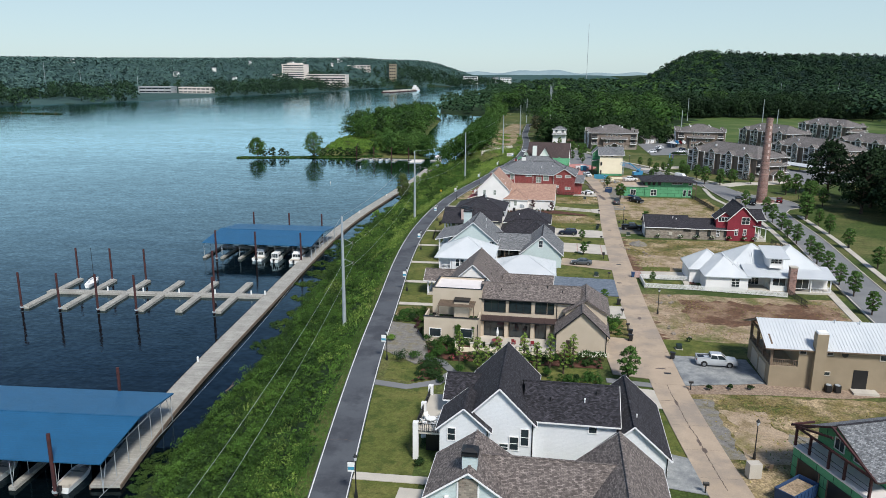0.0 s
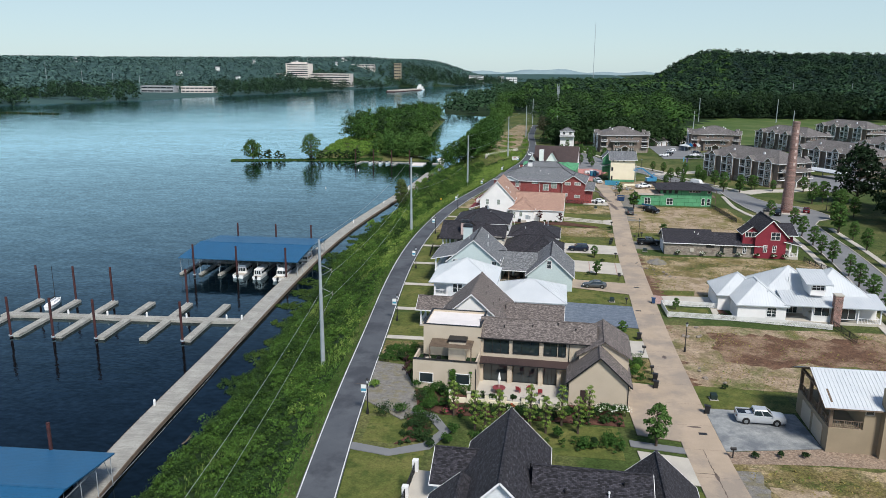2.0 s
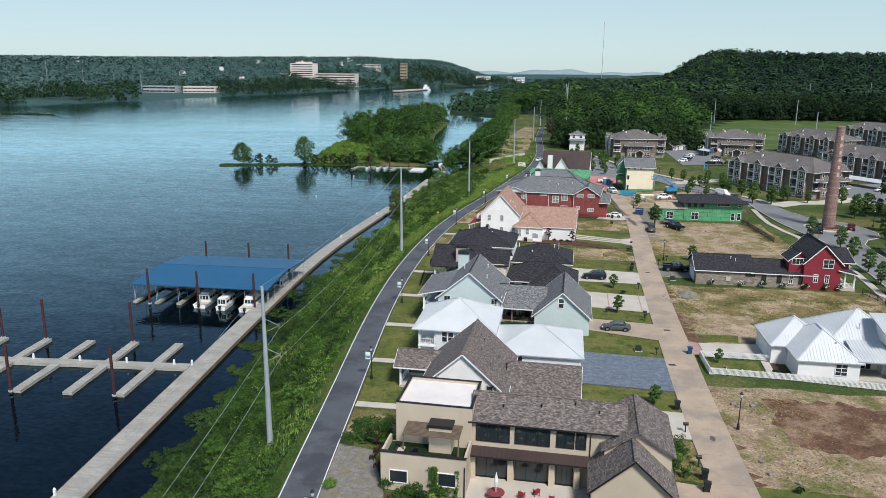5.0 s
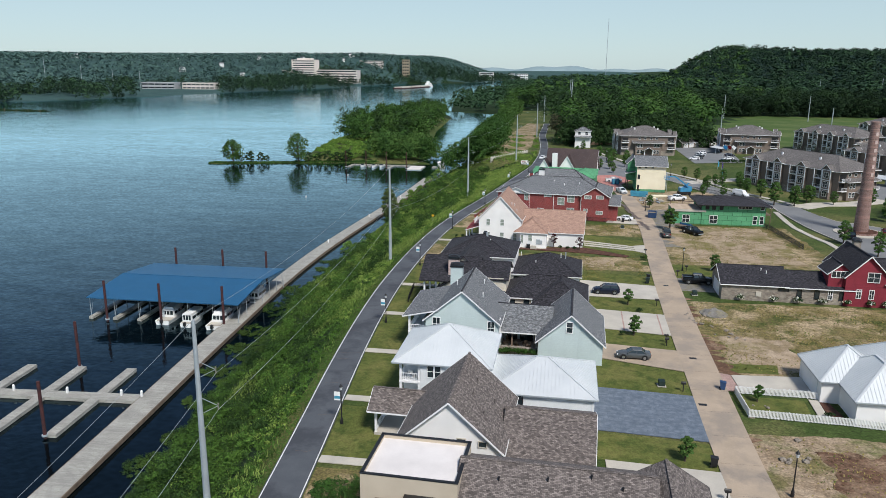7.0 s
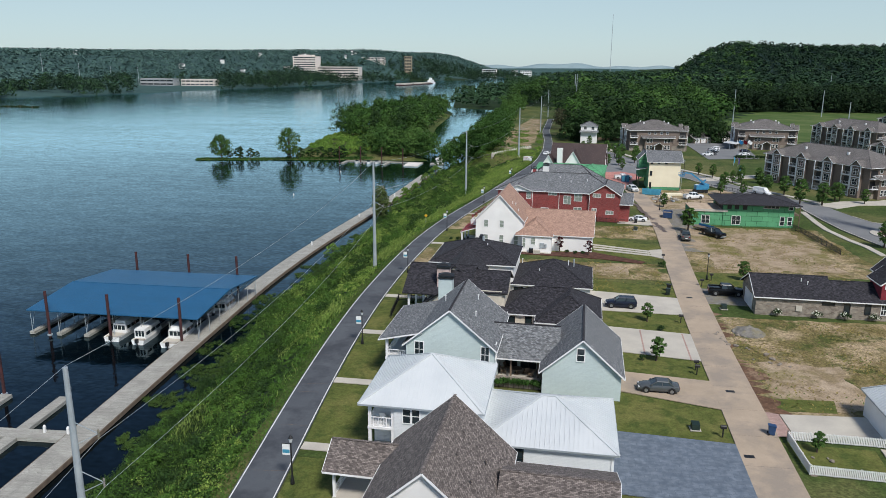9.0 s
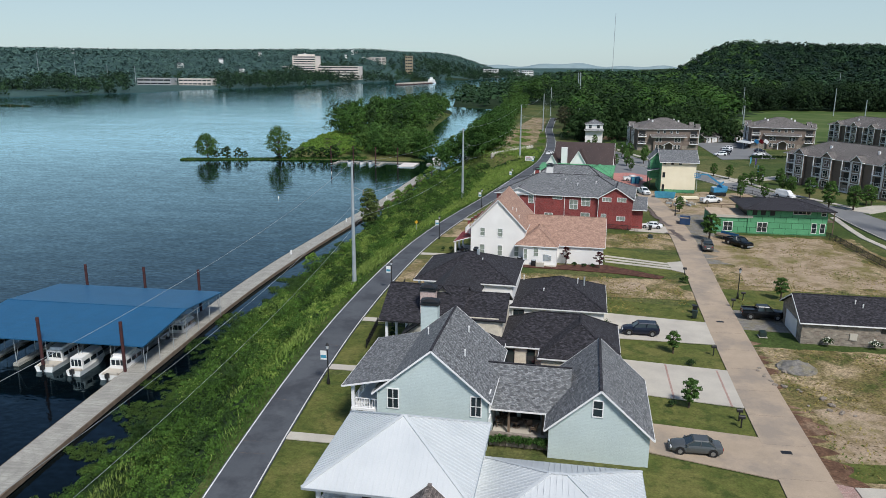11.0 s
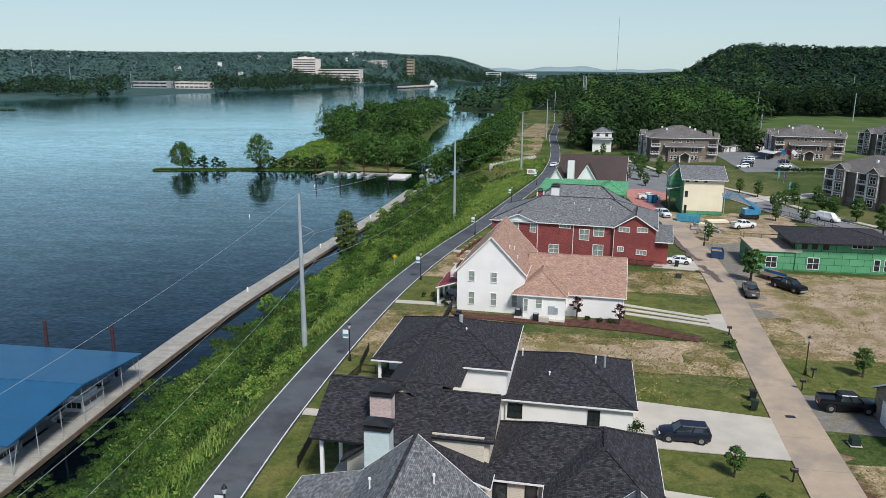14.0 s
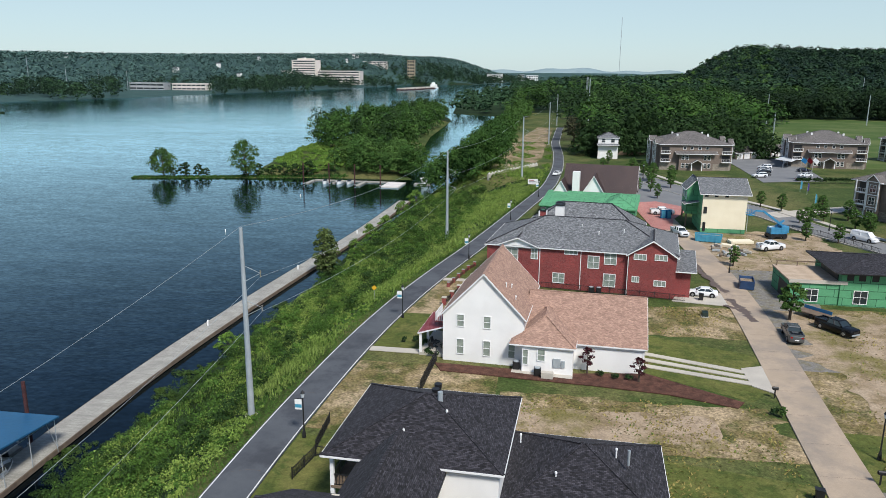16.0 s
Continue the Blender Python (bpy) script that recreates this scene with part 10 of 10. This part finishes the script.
def flowers(h, r, hgt, colour, seed, n=40):
    rg = np.random.default_rng(seed)
    cloud("blossom", leaves(rg, np.array([[0, 0, hgt * 0.62]]), np.array([r * 0.95]), n, 0.2, squash=0.7, hollow=0.85), 4, bloom[colour], h)


r = random.Random(31)
for sd, (x0, x1, y0, y1), num, lf in ((81, (-5, 13, 97.2, 100.6), 60, "leaf"), (82, (-7, 13.5, 103.6, 107.4), 80, "leaf_dark"), (83, (-13.2, -9.4, 96.4, 103.6), 40, "leaf_dark"), (84, (-13, -8, 105.6, 111.6), 40, "leaf"), (85, (-20, -15, 121, 127), 44, "leaf"), (86, (14.2, 19, 118.6, 126.6), 36, "leaf")):
    p = scatter(sd, num, x0, x1, y0, y1, lambda x, y: x > -999)
    woods("bushes", p, (0.5, 1.5), (0.35, 0.8), M[lf], 50, 0.13, sd, label="dense low planting in a garden bed", category="planting", blobs=4, low=0.12, lean=0.6)
slender = tree("garden_tree", -4.5, 100.4, 0, 5.8, 0.85, 61, M["bank_light"], "slender light green young tree in the garden", group="garden trees", blobs=26, cards=56, size=0.14, clear=0.08)
set_out(slender, [(-1.6, 101.3, 1.0), (2.2, 102.4, 1.05), (6.1, 103.4, 1.0), (9.5, 104.4, 0.95), (-7.5, 104.5, 0.9), (-3.2, 99.4, 0.85), (4.1, 101.2, 0.9), (8.0, 101.6, 0.9)], 8)
set_out(street, [(17.0, 99.5, 1.05)], 3)
for k in range(9):
    shrub("clipped_shrub", -6.6 + 1.3 * k, 108.7 - 0.07 * k, 0.5, 1.9, M["leaf_dark"], "clipped upright dark green hedge shrub", "hedge shrubs", 100 + k)
for x, y, rr, hh, lf in ((-12.3, 107.7, 1.2, 1.8, "leaf_dark"), (-10.6, 105.6, 1.1, 1.4, "leaf"), (-9.3, 109.5, 0.6, 2.6, "leaf_dark"), (-16.2, 103.8, 1.3, 1.5, "leaf_dark"), (-14.6, 104.6, 1.2, 1.3, "leaf"), (-19.2, 111.8, 1.0, 1.0, "leaf_light"), (-19.0, 121.0, 1.4, 1.2, "leaf"),
                      (-17.2, 122.0, 1.2, 1.2, "leaf_dark"), (-15.6, 121.4, 1.0, 1.2, "leaf_light"), (-12.0, 103.6, 0.9, 1.2, "leaf"), (14.5, 112.6, 1.0, 1.9, "leaf_dark"), (17.0, 119.6, 0.9, 1.3, "leaf"), (17.6, 121.6, 0.9, 1.2, "leaf_light"), (18.0, 124.0, 0.8, 1.0, "leaf"), (15.6, 124.8, 0.9, 1.6, "leaf"),
                      (13.9, 109.6, 0.9, 1.6, "leaf_dark"), (-13.2, 112.2, 0.8, 1.2, "leaf"), (-10.8, 111.4, 0.9, 1.5, "leaf"), (-7.6, 111.0, 0.8, 1.6, "leaf"), (-9.6, 96.0, 0.7, 1.0, "leaf_dark"), (9.8, 196.2, 0.9, 1.8, "leaf_dark"), (-8.9, 82.0, 0.7, 1.1, "leaf_dark"), (-9.2, 78.0, 0.7, 1.0, "leaf_dark"), (-9.0, 86.5, 0.7, 1.1, "leaf_dark"), (-9.4, 73.5, 0.6, 0.9, "leaf_dark")):
    shrub("garden_shrub", x, y, rr, hh, M[lf], "rounded green garden shrub in a planted bed", "garden shrubs", int(abs(x * 37 + y * 11)), 220)
for k in range(16):
    s = shrub("garden_shrub", r.uniform(-8, 13), r.uniform(97.0, 100.5), r.uniform(0.5, 0.8), r.uniform(0.9, 1.6), M[r.choice(("leaf", "leaf_dark", "leaf"))], "dense green garden shrub between the houses", "garden shrubs", 500 + k, 200)
for k in range(22):
    x, y = r.uniform(-12.5, 12.5), r.uniform(104.6, 107.6)
    s = shrub("flowering_plant", x, y, 0.5, 0.7, M["leaf"], "low flowering garden plant", "flowering plants", 300 + k, 80)
    if k % 3 == 0:
        flowers(s, 0.5, 0.7, ("orange", "pink", "white")[k // 3 % 3], k)
for k in range(5):
    s = shrub("hydrangea", 11.2 + 0.8 * k, 106.9 + 0.3 * (k % 2), 0.8, 1.6, M["leaf"], "large hydrangea with white flower heads", "hydrangeas", 340 + k, 160)
    flowers(s, 0.8, 1.6, "white", 50 + k, 50)
for x in (37.9, 43.6, 47.6, 51.8, 55.9, 59.8, 62.3):
    s = shrub("hydrangea", x, 195.4 - (x - 38) * 0.035, 0.75, 1.2, M["leaf_dark"], "white-flowered hydrangea against the stone wall", "hydrangeas", int(x * 7), 150)
    flowers(s, 0.75, 1.2, "white", int(x), 46)
for x, y in ((27.9, 98.1), (30.9, 98.5), (33.6, 98.8), (29.3, 117.1), (6.9, 230.4), (8.6, 229.9), (10.1, 229.6), (-13.6, 233.6), (-14.4, 234.4), (-16.6, 238.5), (-18.0, 238.0), (-15.2, 237.6), (-11.6, 267.0), (14.9, 174.4), (19.2, 186.5), (24.6, 223.0), (36.6, 149.0), (-15.6, 160.4), (-18.0, 178.2), (-18.6, 190.4), (-18.6, 192.4), (-17.6, 206.0)):
    shrub("small_shrub", x, y, 0.5, 0.7, M["leaf_dark"], "small dark green shrub in a bed", "small shrubs", int(abs(x * 13 + y * 7)), 90)
for k in range(9):
    x, y = -3.6 + 0.62 * k, 163.0
    shrub("patio_plant", *placed(-17.2, 163.3, -3.5, 13.8 + 0.6 * k, 0.9), 0.5, 1.5, M["leaf"], "leafy plant spilling over the patio wall", "patio plants", 400 + k, 120)
for k in range(16):
    shrub("hedge_plant", 81.0 + 1.7 * k, 398.0 + 0.3 * k, 0.9, 2.0, M["leaf_dark"], "dark rounded shrub beside the car park", "car park shrubs", 430 + k, 120, 0.3)

# tufts that break up the lots and lawns
rng = np.random.default_rng(5)


def tufts(n, x0, x1, y0, y1, leaf, lo, hi, label, seed, clump=0.0):
    rg = np.random.default_rng(seed)
    p = np.stack([rg.uniform(x0, x1, n), rg.uniform(y0, y1, n)], -1)
    f = np.sin(p[:, 0] * 0.5 + seed) + np.sin(p[:, 1] * 0.43 + p[:, 0] * 0.17) + rg.normal(size=n) * 0.8
    p = p[f > clump]
    p = p[(p[:, 0] < 20) | (p[:, 1] > 335) | (np.abs(p[:, 0] - np.interp(p[:, 1], [q[1] for q in alley_line], [q[0] for q in alley_line])) > 2.7)]
    n = len(p)
    a = rg.random(n) * math.tau
    hh = rg.uniform(lo, hi, n)
    d = np.stack([np.cos(a), np.sin(a), 0 * a], -1)
    b = np.stack([p[:, 0], p[:, 1], np.full(n, -0.06)], -1)
    tip = b + np.stack([np.cos(a + 1.2) * hh * 1.4, np.sin(a + 1.2) * hh * 1.4, hh], -1)
    w = (0.05 + 0.1 * rg.random(n))[:, None]
    cloud("grass_tufts", np.stack([b - d * w, b + d * w, tip], 1).reshape(-1, 3), 3, leaf, label=label, category="grass", kind="stuff")


straw = leafy("straw_grass", lin(140, 126, 78), lin(118, 112, 62), 0.35)
weed = leafy("weed_green", lin(78, 96, 42), lin(94, 108, 50), 0.3)
for k, (x0, x1, y0, y1, count) in enumerate(((26, 61, 57, 96, 5200), (26, 61, 118.5, 143, 3000), (28.5, 67, 161.5, 193.5, 6500), (31, 60, 210, 236, 4200), (38, 65, 236, 261, 3600), (10.5, 23.6, 205, 225, 2600), (-4, 10, 214, 224, 900), (14.5, 26.5, 246.5, 259, 2000), (33, 57, 279, 317, 1500))):
    tufts(count, x0, x1, y0, y1, straw, 0.06, 0.2, "dry straw-coloured grass standing on the open plot", 920 + k, 0.1)
    tufts(count // 2, x0, x1, y0, y1, weed, 0.05, 0.2, "green weeds scattered over the open plot", 940 + k, 0.9)
ivy = thing("climbing_ivy", *placed(-14.0, 112.2, -4, 7.0, 0.22), 0, -4, "green ivy climbing a beige wall round a window", "climber")
rg = np.random.default_rng(35)
bits = np.stack([np.where(rg.random(300) < 0.5, rg.normal(-1.35, 0.22, 300), rg.uniform(-0.9, 1.2, 300)), np.full(300, -0.08), rg.uniform(0, 3.1, 300)], -1)
bits = bits[(bits[:, 2] < 0.9) | (bits[:, 0] < -0.95) | ((bits[:, 0] > 1.0) & (bits[:, 2] < 2.9))]
cloud("foliage", leaves(rg, bits, np.full(len(bits), 0.2), 9, 0.16, hollow=0.2), 4, M["bank"], ivy)
tufts(5000, -26, 2, 402, 560, M["leaf"], 0.06, 0.17, "scattered green weeds on the open ground", 908, 1.3)

# low growth along the spit and the harbour's edge
rng = np.random.default_rng(11)
n = 700
xx = rng.uniform(-168, -82, n)
yy = 429 + (xx + 168) * 0.2 + rng.normal(size=n) * 1.1
v = leaves(rng, np.stack([xx, yy, np.full(n, -9.0)], -1), rng.uniform(0.5, 1.0, n) * np.where(xx > -126, 1.8, 1.0), 26, 0.42, squash=0.8, hollow=0.4, tri=True)
cloud("bushes", v, 3, M["leaf"], label="low green growth along the spit", category="scrub", kind="stuff")
n = 3800
yy = rng.uniform(395, 520, n)
xx = rng.uniform(-24, 2, n)
keep = (xx < np.interp(yy, [q[1] for q in path_line], [q[0] for q in path_line]) - 3) & (np.sin(xx * 0.5) + np.sin(yy * 0.21 + xx * 0.1) > 0.3)
xx, yy = xx[keep], yy[keep]
v = leaves(rng, np.stack([xx, yy, land(xx, yy) + 0.1], -1), rng.uniform(0.3, 0.7, len(xx)), 14, 0.3, squash=0.7, hollow=0.4, tri=True)
cloud("bushes", v, 3, M["leaf_light"], label="light green weeds on the open ground above the harbour", category="scrub", kind="stuff")
